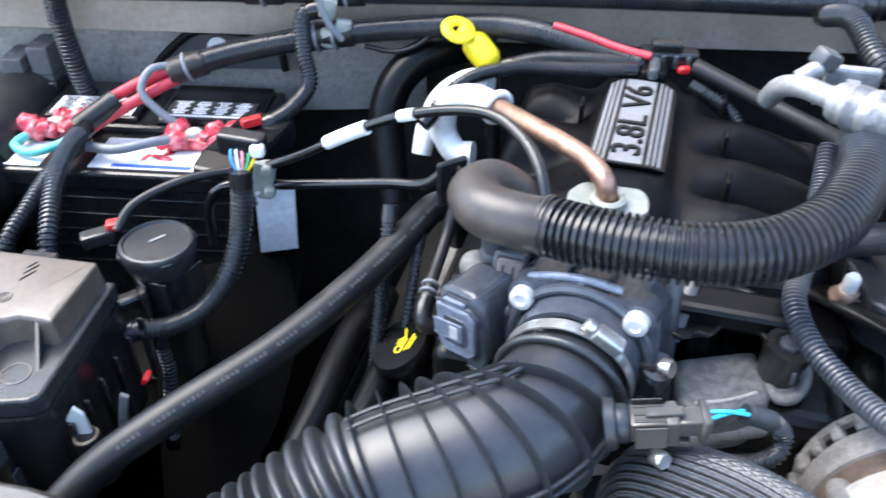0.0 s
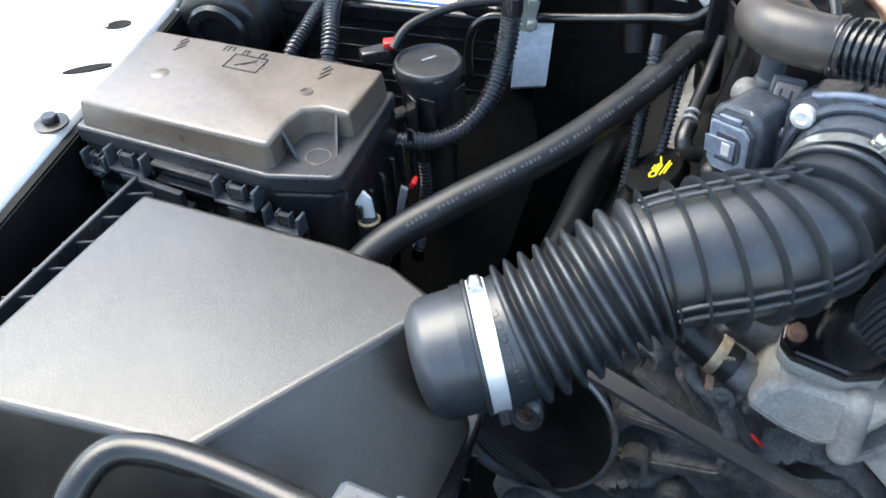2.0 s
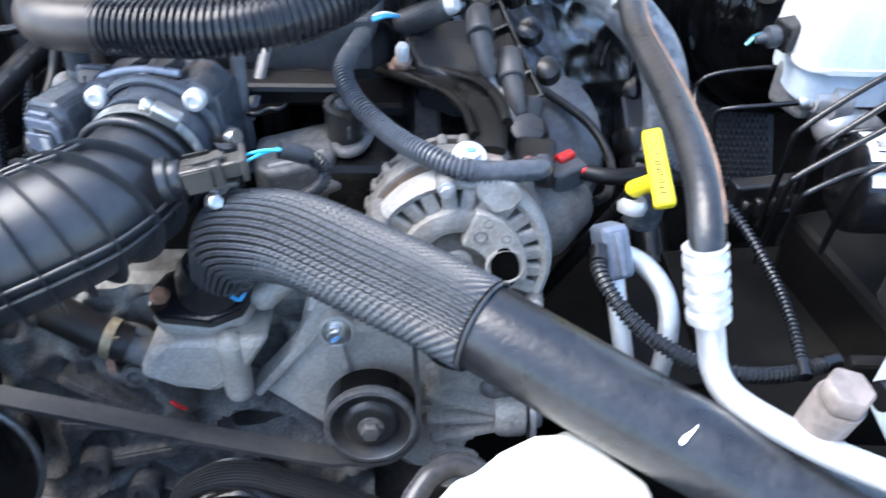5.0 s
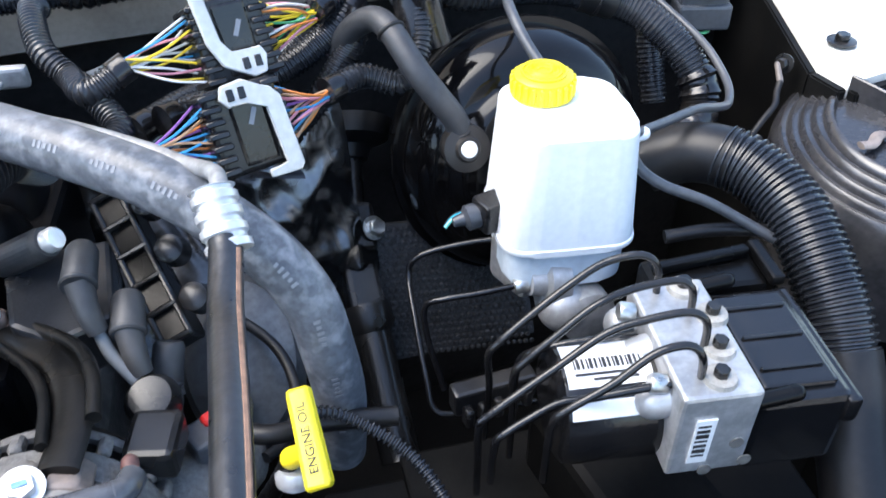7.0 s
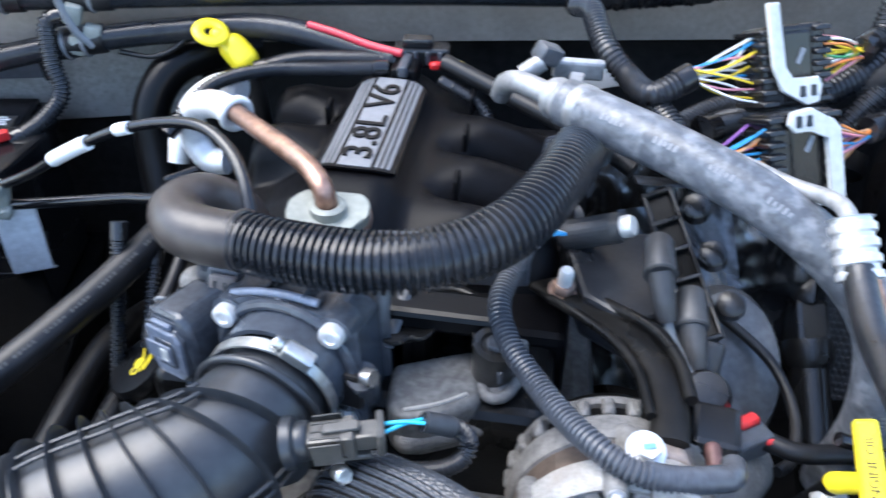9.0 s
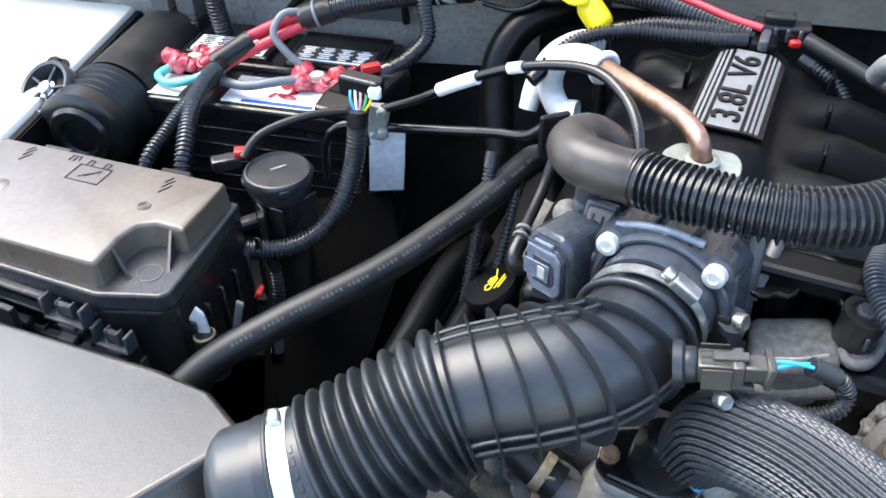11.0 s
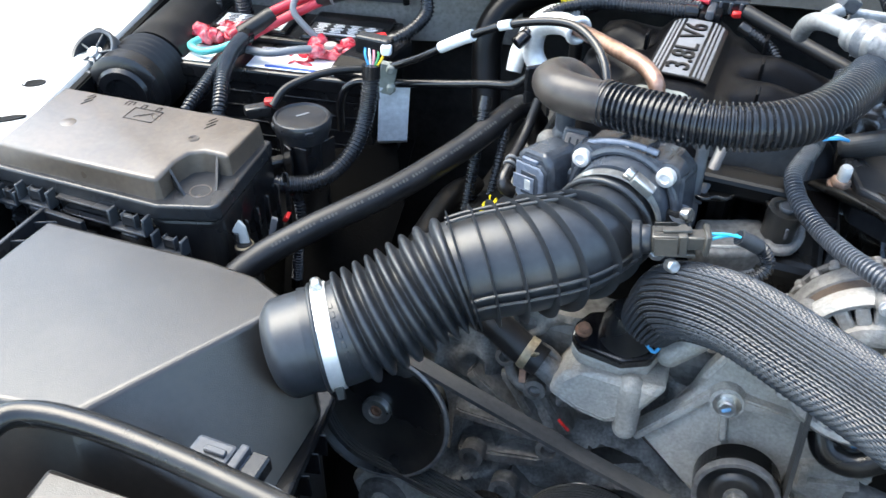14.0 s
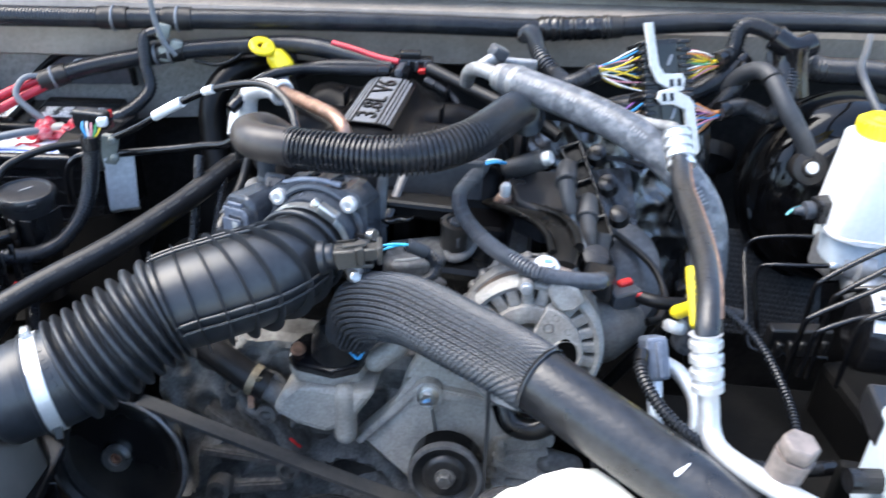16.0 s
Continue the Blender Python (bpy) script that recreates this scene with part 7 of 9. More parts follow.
rh = thing("radiator_hose", (0.25, 0.20, 1.0), "thick black radiator hose with a braided mesh sleeve", "hose")
rl = curve_points(RH, 0.003)
cut_i = next(i for i, q in enumerate(rl) if q.x > 0.281)
part("hose_wall", sweep(rl[cut_i - 6:], [0.0274] * len(rl[cut_i - 6:]), 48), M_HOSE, rh)
core = rl[2:cut_i]
part("sleeve_core", sweep(core, [0.0338 * min(1, 0.72 + 0.28 * i / 14) * (1 - 0.155 * i / len(core)) for i in range(len(core))], 48), M_DARK, rh)


def braid(line, r, strands, thick, parent, mat):
    """Beaded strands laid along a hose, each an object of its own."""
    t0 = (line[1] - line[0]).normalized()
    x = V(0, 0, 1).cross(t0).normalized()
    fr = []
    for i, p in enumerate(line):
        t = (line[min(i + 1, len(line) - 1)] - line[max(0, i - 1)]).normalized()
        x = (x - t * x.dot(t)).normalized()
        fr.append((p, x.copy(), t.cross(x)))
    for s in range(strands):
        bm = bmesh.new()
        rows = []
        for i, (p, a, b) in enumerate(fr):
            ang = 2 * math.pi * s / strands
            f = i / len(fr)
            wave = min(1.0, 0.12 + 1.5 * f) * math.sin(i * 1.57 + s * 2.2)
            rr = r * min(1, 0.74 + 0.26 * i / 28) * (1 - 0.155 * f)
            ang += (1 if s % 2 else -1) * (math.pi / strands) * 0.42 * (1 - f) ** 0.7
            w = thick * 0.47 / r
            ang += 0.22 * w * wave
            row = []
            for da, dr in ((-w, 0.0), (-w * 0.3, thick * (0.62 - 0.22 * f + 0.24 * wave)), (w * 0.3, thick * (0.62 - 0.22 * f + 0.24 * wave)), (w, 0.0)):
                row.append(bm.verts.new(p + (rr + dr) * (math.cos(ang + da) * a + math.sin(ang + da) * b)))
            rows.append(row)
        for u, v in zip(rows, rows[1:]):
            for k in range(3):
                bm.faces.new((u[k], u[k + 1], v[k + 1], v[k]))
        part("strand", bm, mat, parent, sharp=80)


M_BRAID = surface("braid_plastic", (0.036, 0.041, 0.049), 0.25, vary=0.2, bump=0.0)
braid(curve_points(RH, 0.0015)[4:2 * cut_i - 2], 0.0341, 72, 0.0027, rh, M_BRAID)
part("cut_edge", ring(rl[cut_i - 1], (rl[cut_i] - rl[cut_i - 2]), 0.0292, 0.0012, 40, 6), M_BRAID, rh)
fd = V(-0.352, -0.339, 0.872).normalized()
part("paint_fleck", prism([(-0.0070, -0.0012), (-0.0045, -0.0020), (0.000, -0.0014), (0.006, -0.0006), (0.0085, 0.0004), (0.003, 0.0008), (-0.002, 0.0018), (-0.006, 0.0012)], -0.0004, 0.0005, 0.0001, 1, frame_at(V(0.3722, 0.0698, 1.0388) + fd * 0.0275, fd, (0.75, 0.30, 0.23))), M_LABEL, rh, "splash of white paint")

# ---- coil pack ----
def coil_pack():
    c = thing("ignition_coil_pack", (0.37, 0.50, 1.02), "black ignition coil pack with thick grey plug boots", "ignition coil")
    P, Q = V(0.398, 0.562, 1.090), V(0.424, 0.462, 1.008)
    d = (P - Q).normalized()
    m = frame_at((P + Q) / 2, V(-0.35, -0.55, 0.75), d)
    L = (P - Q).length
    part("core", rbox((L * 0.98, 0.024, 0.034), 0.003, 2, m @ Matrix.Translation((0, 0, -0.016))), M_BLACKBOX, c)
    for y, w in ((-0.011, 0.004), (0.011, 0.004)):
        part("spine", rbox((L, w, 0.008), 0.001, 1, m @ Matrix.Translation((0, y, 0.001))), M_PLASTIC, c)
    for k in range(6):
        part("bar", rbox((0.004, 0.026, 0.009), 0.001, 1, m @ Matrix.Translation((-L * 0.48 + L * 0.192 * k, 0, 0.001))), M_PLASTIC, c)
    for k in range(3):
        part("tower", lathe([(0, 0), (0.012, 0), (0.011, 0.018), (0.008, 0.020), (0, 0.020)], 22, m @ Matrix.Translation((-L * 0.32 + L * 0.32 * k, -0.026, -0.012))), M_PLASTIC, c)
    part("side_panel", prism([(0.318, 0.548), (0.318, 0.470), (0.345, 0.440), (0.385, 0.450), (0.395, 0.540)], 1.020, 1.062, 0.004, 2), M_LATCH, c)
    for top, lip, tail in (((0.380, 0.502, 1.096), (0.3685, 0.456, 1.089), (0.3725, 0.438, 1.062)), ((0.399, 0.470, 1.071), (0.390, 0.431, 1.058), (0.392, 0.414, 1.036)), ((0.418, 0.447, 1.040), (0.404, 0.424, 1.008), (0.402, 0.408, 0.985))):
        a, b, t = Vector(top), Vector(lip), Vector(tail)
        a = b.lerp(a, 0.75)
        e = (b - a).normalized()
        bo = part("boot", sweep([a + (b - a) * u for u in (0, 0.1, 0.5, 0.9, 1.0)], [0.0095, 0.0112, 0.0115, 0.0121, 0.0112], 26), M_BOOT, c, "thick rubber plug boot")
        part("lip", ring(b - e * 0.002, e, 0.0109, 0.0017, 26), M_BOOT, bo)
        part("boot_tail", sweep(curve_points([b - e * 0.004, (b + t) / 2 + e * 0.002, t], 0.004), [0.0098 - 0.0003 * i for i in range(len(curve_points([b - e * 0.004, (b + t) / 2 + e * 0.002, t], 0.004)))], 22), M_BOOT, c)
    part("front_boot", sweep([V(0.318, 0.540, 1.064), V(0.322, 0.537, 1.067), V(0.352, 0.515, 1.089), V(0.356, 0.512, 1.092)], [0.0105, 0.0125, 0.0125, 0.011], 26), M_BOOT, c, "rubber plug boot")
    part("bolt", lathe([(0, 0), (0.0088, 0), (0.0090, 0.006), (0.0075, 0.009), (0, 0.0095)], 22, frame_at((0.356, 0.512, 1.092), (0.72, -0.48, 0.5))), M_BOLT, c, "bright bolt head")
    part("plug_lead", hose([(0.3725, 0.440, 1.062), (0.376, 0.428, 1.048), (0.386, 0.412, 1.034), (0.396, 0.398, 1.015)], 0.0045, 0.004, 12), M_GREYWIRE, c, "grey plug lead")
    return c


coil_pack()
bl = thing("sensor_wires", (0.30, 0.52, 1.08), "short blue and white wires by the breather hose", "wire")
for k in range(3):
    part("wire", hose([(0.288, 0.515 + 0.004 * k, 1.085), (0.300, 0.512 + 0.003 * k, 1.089), (0.312, 0.515, 1.086)], 0.0016, 0.003, 6), WIRES[(3, 3, 0)[k]], bl)
ap = thing("alternator_plug", (0.40, 0.35, 1.02), "black alternator plug with a bright red lock", "connector")
part("round_cap", lathe([(0, 0.02), (0.014, 0.018), (0.019, 0.008), (0.019, 0), (0, 0)], 26, frame_at((0.394, 0.398, 1.020), (-0.1, -0.4, 0.9))), M_PLASTIC, ap)
part("body", rbox((0.034, 0.040, 0.026), 0.005, 2, Matrix.Translation((0.388, 0.362, 1.022)) @ Matrix.Rotation(-0.4, 4, "Z")), M_PLASTIC, ap)
part("red_post", capsule((0.372, 0.334, 1.045), (0.370, 0.324, 1.043), 0.0055), M_REDHUB, ap, "dusty red terminal cap")
part("grey_half", rbox((0.036, 0.026, 0.022), 0.003, 2, Matrix.Translation((0.424, 0.380, 0.990)) @ Matrix.Rotation(0.3, 4, "Z")), M_GREY, ap)
part("lock", rbox((0.018, 0.010, 0.008), 0.002, 1, Matrix.Translation((0.428, 0.387, 1.002)) @ Matrix.Rotation(0.35, 4, "Z")), M_RED, ap, "red lock tab")
part("lock", rbox((0.012, 0.006, 0.006), 0.002, 1, Matrix.Translation((0.442, 0.372, 0.996))), M_RED, ap)
cable("taped_lead", [(0.440, 0.376, 0.992), (0.462, 0.362, 0.992), (0.50, 0.360, 0.988), (0.55, 0.35, 0.98)], 0.0075, M_RUBBER, "taped wires leaving the alternator plug", "wire")
cable("ground_wire", [(0.435, 0.520, 1.00), (0.462, 0.510, 0.985), (0.492, 0.470, 0.968), (0.495, 0.425, 0.955), (0.475, 0.385, 0.955), (0.455, 0.37, 0.96)], 0.0045, M_RUBBER, "black wire looping behind the coil boots", "wire")
cable("corrugated_lead", [(0.475, 0.352, 1.020), (0.510, 0.345, 1.005), (0.545, 0.305, 0.985), (0.555, 0.25, 0.965), (0.548, 0.20, 0.955), (0.53, 0.15, 0.95)], 0.0050, M_CONDUIT, "corrugated lead running past the dipstick", "conduit", True)

# dipsticks
d = thing("oil_dipstick", (0.47, 0.32, 0.95), "yellow engine oil dipstick handle with raised lettering", "dipstick")
dm = frame_at((0.4775, 0.318, 1.030), (-0.42, -0.48, 0.77), (0.12, 0.84, 0.53))
part("handle", prism([(-0.033, -0.0088), (0.033, -0.0078), (0.033, 0.0078), (-0.033, 0.0088)], -0.006, 0.006, 0.003, 3, dm), M_YELLOW, d)
part("neck", capsule(dm @ V(-0.008, 0.002, -0.004), V(0.466, 0.328, 1.004), 0.0070, 0.0078), M_YELLOW, d)
lettering("ENGINE OIL", 0.0085, dm @ Matrix.Translation((0.0, -0.001, 0.0062)), M_INK, d, 0.0002, "handle_letters")
part("tube", hose([(0.466, 0.328, 1.004), (0.455, 0.332, 0.978), (0.428, 0.342, 0.925), (0.398, 0.352, 0.865), (0.368, 0.362, 0.80)], 0.0068, 0.006, 14), M_BLACKBOX, d)
part("collar", lathe([(0, 0), (0.012, 0), (0.013, 0.006), (0.010, 0.012), (0, 0.012)], 22, frame_at((0.464, 0.324, 0.984), (0.2, 0.2, 0.95))), M_ALU, d)
d = thing("transmission_dipstick", (0.035, 0.89, 1.03), "bright yellow round transmission dipstick cap", "dipstick")
part("knob", capsule((0.036, 0.842, 1.096), (0.046, 0.834, 1.086), 0.0150), M_YELLOW, d)
part("handle_ring", ring((0.016, 0.837, 1.116), (0.25, -0.35, 0.9), 0.0125, 0.0062, 28, 10, 0.7), M_YELLOW, d)
part("neck", capsule((0.022, 0.838, 1.112), (0.036, 0.842, 1.098), 0.008), M_YELLOW, d)
part("tube", hose([(0.046, 0.834, 1.086), (0.055, 0.84, 1.04), (0.06, 0.86, 0.90)], 0.009, 0.01, 14), M_PULLEY, d)

# ---- air-conditioning lines ----
a = thing("suction_hose", (0.42, 0.50, 1.08), "thick grey weathered air-conditioning hose", "hose")
GH = [(0.322, 0.592, 1.158), (0.345, 0.562, 1.159), (0.392, 0.512, 1.155), (0.440, 0.462, 1.144), (0.481, 0.418, 1.118), (0.505, 0.392, 1.083), (0.513, 0.378, 1.035), (0.518, 0.380, 0.980), (0.518, 0.392, 0.910)]
part("hose_wall", hose(GH, 0.0192, 0.005, 32), M_GREYHOSE, a)
gl = curve_points(GH, 0.004)
for i in range(8, len(gl) - 10):
    if i % 11 > 4:
        continue
    t = (gl[i + 1] - gl[i - 1]).normalized()
    nrm = V(-0.25, -0.8, 0.55)
    nrm = (nrm - t * nrm.dot(t)).normalized()
    part("print_bar", rbox((0.0022, 0.0050 if i % 3 else 0.0034, 0.0004), 0, 1, frame_at(gl[i] + nrm * 0.0193, nrm, t)), M_LABELGREY, a)
part("ferrule", lathe([(0.010, -0.03), (0.0150, -0.028), (0.0172, -0.022), (0.0162, -0.018), (0.0190, -0.012), (0.0182, -0.004), (0.0202, 0.004), (0.0200, 0.008), (0.0188, 0.010)], 32, frame_at(gl[3], gl[3] - gl[0])), M_ALUDULL, a, "bright crimped ferrule")
part("tube", hose([(0.326, 0.588, 1.157), (0.306, 0.608, 1.160), (0.292, 0.628, 1.158), (0.285, 0.648, 1.147), (0.284, 0.665, 1.127)], 0.0092, 0.004, 20), M_ALUDULL, a, "bright aluminium tube")
sv = thing("service_port", (0.31, 0.66, 1.15), "black service cap and pale aluminium block on the line", "service port")
part("cap", rbox((0.024, 0.017, 0.017), 0.004, 2, Matrix.Translation((0.320, 0.655, 1.169)) @ Matrix.Rotation(0.5, 4, "Y") @ Matrix.Rotation(0.4, 4, "Z")), M_GREY, sv)
part("stem", lathe([(0, 0), (0.008, 0), (0.008, 0.02), (0, 0.02)], 18, frame_at((0.298, 0.648, 1.154), (0.8, 0.1, 0.5))), M_ALUDULL, sv)
part("block", rbox((0.045, 0.010, 0.018), 0.003, 2, Matrix.Translation((0.350, 0.662, 1.150)) @ Matrix.Rotation(-0.25, 4, "Z")), M_ALUDULL, sv)
part("stay", rbox((0.012, 0.05, 0.004), 0.001, 1, Matrix.Translation((0.338, 0.630, 1.150)) @ Matrix.Rotation(-0.4, 4, "Z")), M_ALUDULL, sv)

l = thing("liquid_line", (0.45, 0.30, 1.05), "aluminium line with crimps and a black hose section", "line")
part("upper_tube", hose([(0.345, 0.610, 1.146), (0.392, 0.562, 1.148), (0.434, 0.506, 1.151), (0.455, 0.468, 1.155), (0.467, 0.440, 1.163), (0.467, 0.420, 1.167), (0.462, 0.400, 1.164)], 0.0058, 0.004, 16), M_ALUDULL, l)


def crimp(at, axis, parent, r=0.0145, n=4, length=0.040):
    prof = [(r * 0.6, -length / 2)]
    for k in range(n):
        z = -length / 2 + length * k / n
        prof += [(r, z + 0.001), (r, z + length / n * 0.55), (r * 0.86, z + length / n * 0.7), (r * 0.86, z + length / n * 0.95)]
    prof += [(r, length / 2), (r * 0.6, length / 2)]
    return part("crimp", lathe(prof, 30, frame_at(at, axis)), M_ALU, parent, "bright crimped collar")


BH = [(0.461, 0.390, 1.158), (0.455, 0.365, 1.150), (0.445, 0.329, 1.146), (0.436, 0.288, 1.148), (0.427, 0.246, 1.150), (0.414, 0.192, 1.150), (0.403, 0.156, 1.146), (0.395, 0.132, 1.135), (0.3935, 0.122, 1.120)]
crimp((0.460, 0.390, 1.160), (0.0, 0.75, 0.65), l)
part("black_hose", hose(BH, 0.0102, 0.004, 24), M_HOSE, l, "black hose section")
bl_ = curve_points(BH, 0.004)
edge = []
for i in range(6, len(bl_) - 6):
    t = (bl_[i + 1] - bl_[i - 1]).normalized()
    n = V(0.75, -0.25, 0.6)
    n = (n - t * n.dot(t)).normalized()
    edge.append(bl_[i] + n * 0.0092)
# Mottled brown strip along the upper right of the hose.
part("brown_edge", hose(edge, 0.0022, 0.004, 8), M_BROWNRUBBER, l, "brown strip along the hose's upper side")
crimp((0.3935, 0.1195, 1.112), (-0.10, 0.33, 0.94), l, 0.0125, 4, 0.046)
part("lower_tube", hose([(0.3945, 0.116, 1.100), (0.398, 0.109, 1.080), (0.399, 0.098, 1.062), (0.400, 0.078, 1.060), (0.414, 0.048, 1.064), (0.434, 0.022, 1.066), (0.470, -0.012, 1.066), (0.53, -0.06, 1.06)], 0.0082, 0.004, 22), M_ALU, l, "bright pale aluminium tube")
sw = thing("pressure_switch", (0.39, 0.20, 1.0), "grey pressure switch plug on an aluminium tube", "switch")
part("plug", rbox((0.022, 0.030, 0.044), 0.004, 2, frame_at((0.432, 0.288, 0.978), (0.05, -0.55, -0.8), (1, 0, 0))), M_FRAMEBLUE, sw)
part("plug_rib", rbox((0.006, 0.034, 0.036), 0.001, 1, frame_at((0.432, 0.286, 0.978), (0.05, -0.55, -0.8), (1, 0, 0))), M_FRAMEBLUE, sw)
part("stem", hose([(0.432, 0.275, 0.958), (0.430, 0.255, 0.935), (0.432, 0.235, 0.90), (0.435, 0.22, 0.86)], 0.008, 0.005, 16), M_ALU, sw)
part("tube", hose([(0.442, 0.300, 0.965), (0.462, 0.285, 0.958), (0.472, 0.260, 0.945), (0.470, 0.24, 0.92), (0.465, 0.23, 0.87)], 0.0085, 0.005, 16), M_ALU, sw)
cable("corrugated_lead", [(0.416, 0.282, 0.990), (0.408, 0.255, 0.985), (0.418, 0.220, 0.972), (0.442, 0.190, 0.960), (0.475, 0.17, 0.95), (0.52, 0.160, 0.945), (0.57, 0.165, 0.94)], 0.0068, M_CONDUIT, "corrugated lead from the pressure switch", "conduit", True)
hx = thing("hexagon_plug", (0.42, 0.03, 1.05), "brown-grey hexagon cap on the receiver line", "cap")
part("head", hexhead((0.432, 0.042, 1.092), (0.1, -0.1, 1), 0.0135, 0.013), M_CAPBROWN, hx)
part("skirt", lathe([(0, -0.03), (0.0128, -0.03), (0.0136, 0.0), (0, 0.0)], 30, frame_at((0.432, 0.042, 1.092), (0.1, -0.1, 1))) , M_CAPBROWN, hx)
wb = thing("receiver_block", (0.52, 0.08, 0.98), "pale translucent box with a dark top and red tab", "reservoir")
part("body", rbox((0.10, 0.085, 0.11), 0.010, 3, Matrix.Translation((0.592, 0.070, 1.010)) @ Matrix.Rotation(-0.25, 4, "Z")), M_TRANS, wb)
part("lid", rbox((0.075, 0.05, 0.03), 0.004, 2, Matrix.Translation((0.590, 0.120, 1.040)) @ Matrix.Rotation(-0.25, 4, "Z")), M_PLASTIC, wb, "dark lid with slots")
part("tab", rbox((0.030, 0.008, 0.014), 0.002, 1, Matrix.Translation((0.600, 0.098, 1.058)) @ Matrix.Rotation(-0.25, 4, "Z")), M_RED, wb, "red tab")
part("port", lathe([(0, 0), (0.010, 0), (0.010, 0.03), (0, 0.03)], 18, frame_at((0.547, 0.080, 1.015), (-0.9, 0.1, 0))), M_PLASTIC, wb)

# ---- coolant bottle ----
cb = thing("coolant_bottle", (0.30, 0.0, 0.9), "creamy white plastic coolant bottle with yellow lettering", "coolant bottle")
pts = [(0.152, 0.026), (0.201, 0.063), (0.244, 0.096), (0.274, 0.096), (0.299, 0.102), (0.317, 0.113), (0.332, 0.095), (0.350, 0.063), (0.340, 0.010), (0.322, -0.06), (0.20, -0.06), (0.150, -0.03)]
part("body", prism(pts, 0.88, 1.020, 0.007, 4), surface("cream_plastic", (0.80, 0.77, 0.66), 0.4, vary=0.05, bump=0.05), cb, sharp=60)
bm_ = Matrix.Translation((0.247, 0.047, 1.0206)) @ Matrix.Rotation(-0.20, 4, "Z")
for k, ch in enumerate("ENGINE COOLANT ONLY"):
    if ch == " ":
        continue
    aa = radians(208 - 11.8 * k)
    lettering(ch, 0.0092, bm_ @ Matrix.Translation((-0.001 + 0.0325 * math.cos(aa), -0.008 + 0.0325 * math.sin(aa), 0)) @ Matrix.Rotation(aa - math.pi / 2, 4, "Z"), M_OLIVE, cb, 0.0002, "bottle_letter", 1.0, 0.0001)
for x, y, w, h2 in ((-0.0055, 0.0114, 0.0190, 0.0010), (0.0082, 0.0114, 0.0044, 0.0010), (-0.0148, 0.002, 0.0010, 0.0196), (0.0102, 0.002, 0.0010, 0.0196), (-0.0023, -0.0080, 0.0258, 0.0010), (0.0038, 0.0160, 0.0088, 0.0013), (0.0018, 0.0136, 0.0009, 0.0046), (0.0058, 0.0136, 0.0009, 0.0046)):
    part("symbol", rbox((w, h2, 0.0006), 0, 1, bm_ @ Matrix.Translation((x, y, 0))), M_INKOLIVE, cb, "dark bottle symbol")
solo("overflow_hose", hose([(0.285, 0.120, 0.925), (0.277, 0.136, 0.942), (0.268, 0.145, 0.947), (0.257, 0.148, 0.948), (0.241, 0.143, 0.947), (0.223, 0.128, 0.940), (0.207, 0.115, 0.930), (0.18, 0.095, 0.905)], 0.0085, 0.004, 18), M_OVERFLOW, "smoky grey hose looping down beside the coolant bottle", "hose")
part("side_boss", lathe([(0, 0), (0.017, 0), (0.020, 0.004), (0.021, 0.010), (0.021, 0.024), (0.0195, 0.027), (0, 0.027)], 32, frame_at(EM @ V(0.108, -0.021, -0.066), EU)), M_CAST, br, "round machined boss")
part("boss_collar", lathe([(0, 0), (0.012, 0), (0.013, 0.005), (0.022, 0.006), (0.023, 0.011), (0.012, 0.012), (0.011, 0.018), (0, 0.018)], 30, frame_at(EM @ V(0.133, -0.026, -0.068), EU)), M_ALUDULL, br, "dull flanged collar")
for (u0, v0), (u1, v1), r in (((0.050, 0.008), (0.108, -0.012), 0.0055), ((0.050, -0.020), (0.106, -0.020), 0.0050), ((0.054, -0.042), (0.108, -0.031), 0.0055), ((0.075, 0.052), (0.106, 0.038), 0.006), ((0.060, -0.062), (0.090, -0.075), 0.007)):
    cast_rib(u0, v0, u1, v1, -0.058, r, M_CAST, br)
gw = thing("green_ring_sensor", EM @ V(0.16, 0.05, -0.06), "black sensor with a bright green wire loop", "sensor")
part("body", rbox((0.03, 0.03, 0.05), 0.005, 2, em(0.165, 0.030, -0.05)), M_PLASTIC, gw)
part("wire", hose([EM @ V(0.148, 0.045, -0.03), EM @ V(0.153, 0.062, -0.03), EM @ V(0.168, 0.068, -0.03), EM @ V(0.182, 0.064, -0.03)], 0.0026, 0.003, 8), M_TEAL, gw, "bright green wire")

# ---- front rail with its plug ----
fr = thing("hood_prop_bar", (-0.25, 0.13, 0.97), "bent black steel bar across the front of the bay", "bar")
part("bar", hose([(-0.392, 0.085, 0.955), (-0.388, 0.115, 0.985), (-0.375, 0.142, 0.999), (-0.350, 0.152, 1.0), (-0.300, 0.146, 1.0), (-0.230, 0.127, 1.0), (-0.160, 0.104, 0.998), (-0.08, 0.078, 0.99), (-0.02, 0.06, 0.97)], 0.0105, 0.004, 22), M_PULLEY, fr)
part("boot", capsule((-0.400, 0.075, 0.945), (-0.396, 0.085, 0.96), 0.018), M_WHITE, fr, "pale rounded end piece")
pc = thing("wire_connector", (-0.20, 0.125, 0.96), "grey plug clipped behind the bar", "connector")
part("shell", rbox((0.050, 0.028, 0.022), 0.003, 2, Matrix.Translation((-0.205, 0.140, 0.976)) @ Matrix.Rotation(-0.25, 4, "Z")), M_THROTTLE, pc)
part("upper_shell", rbox((0.034, 0.022, 0.012), 0.003, 2, Matrix.Translation((-0.208, 0.142, 0.988)) @ Matrix.Rotation(-0.25, 4, "Z")), M_GREY, pc)
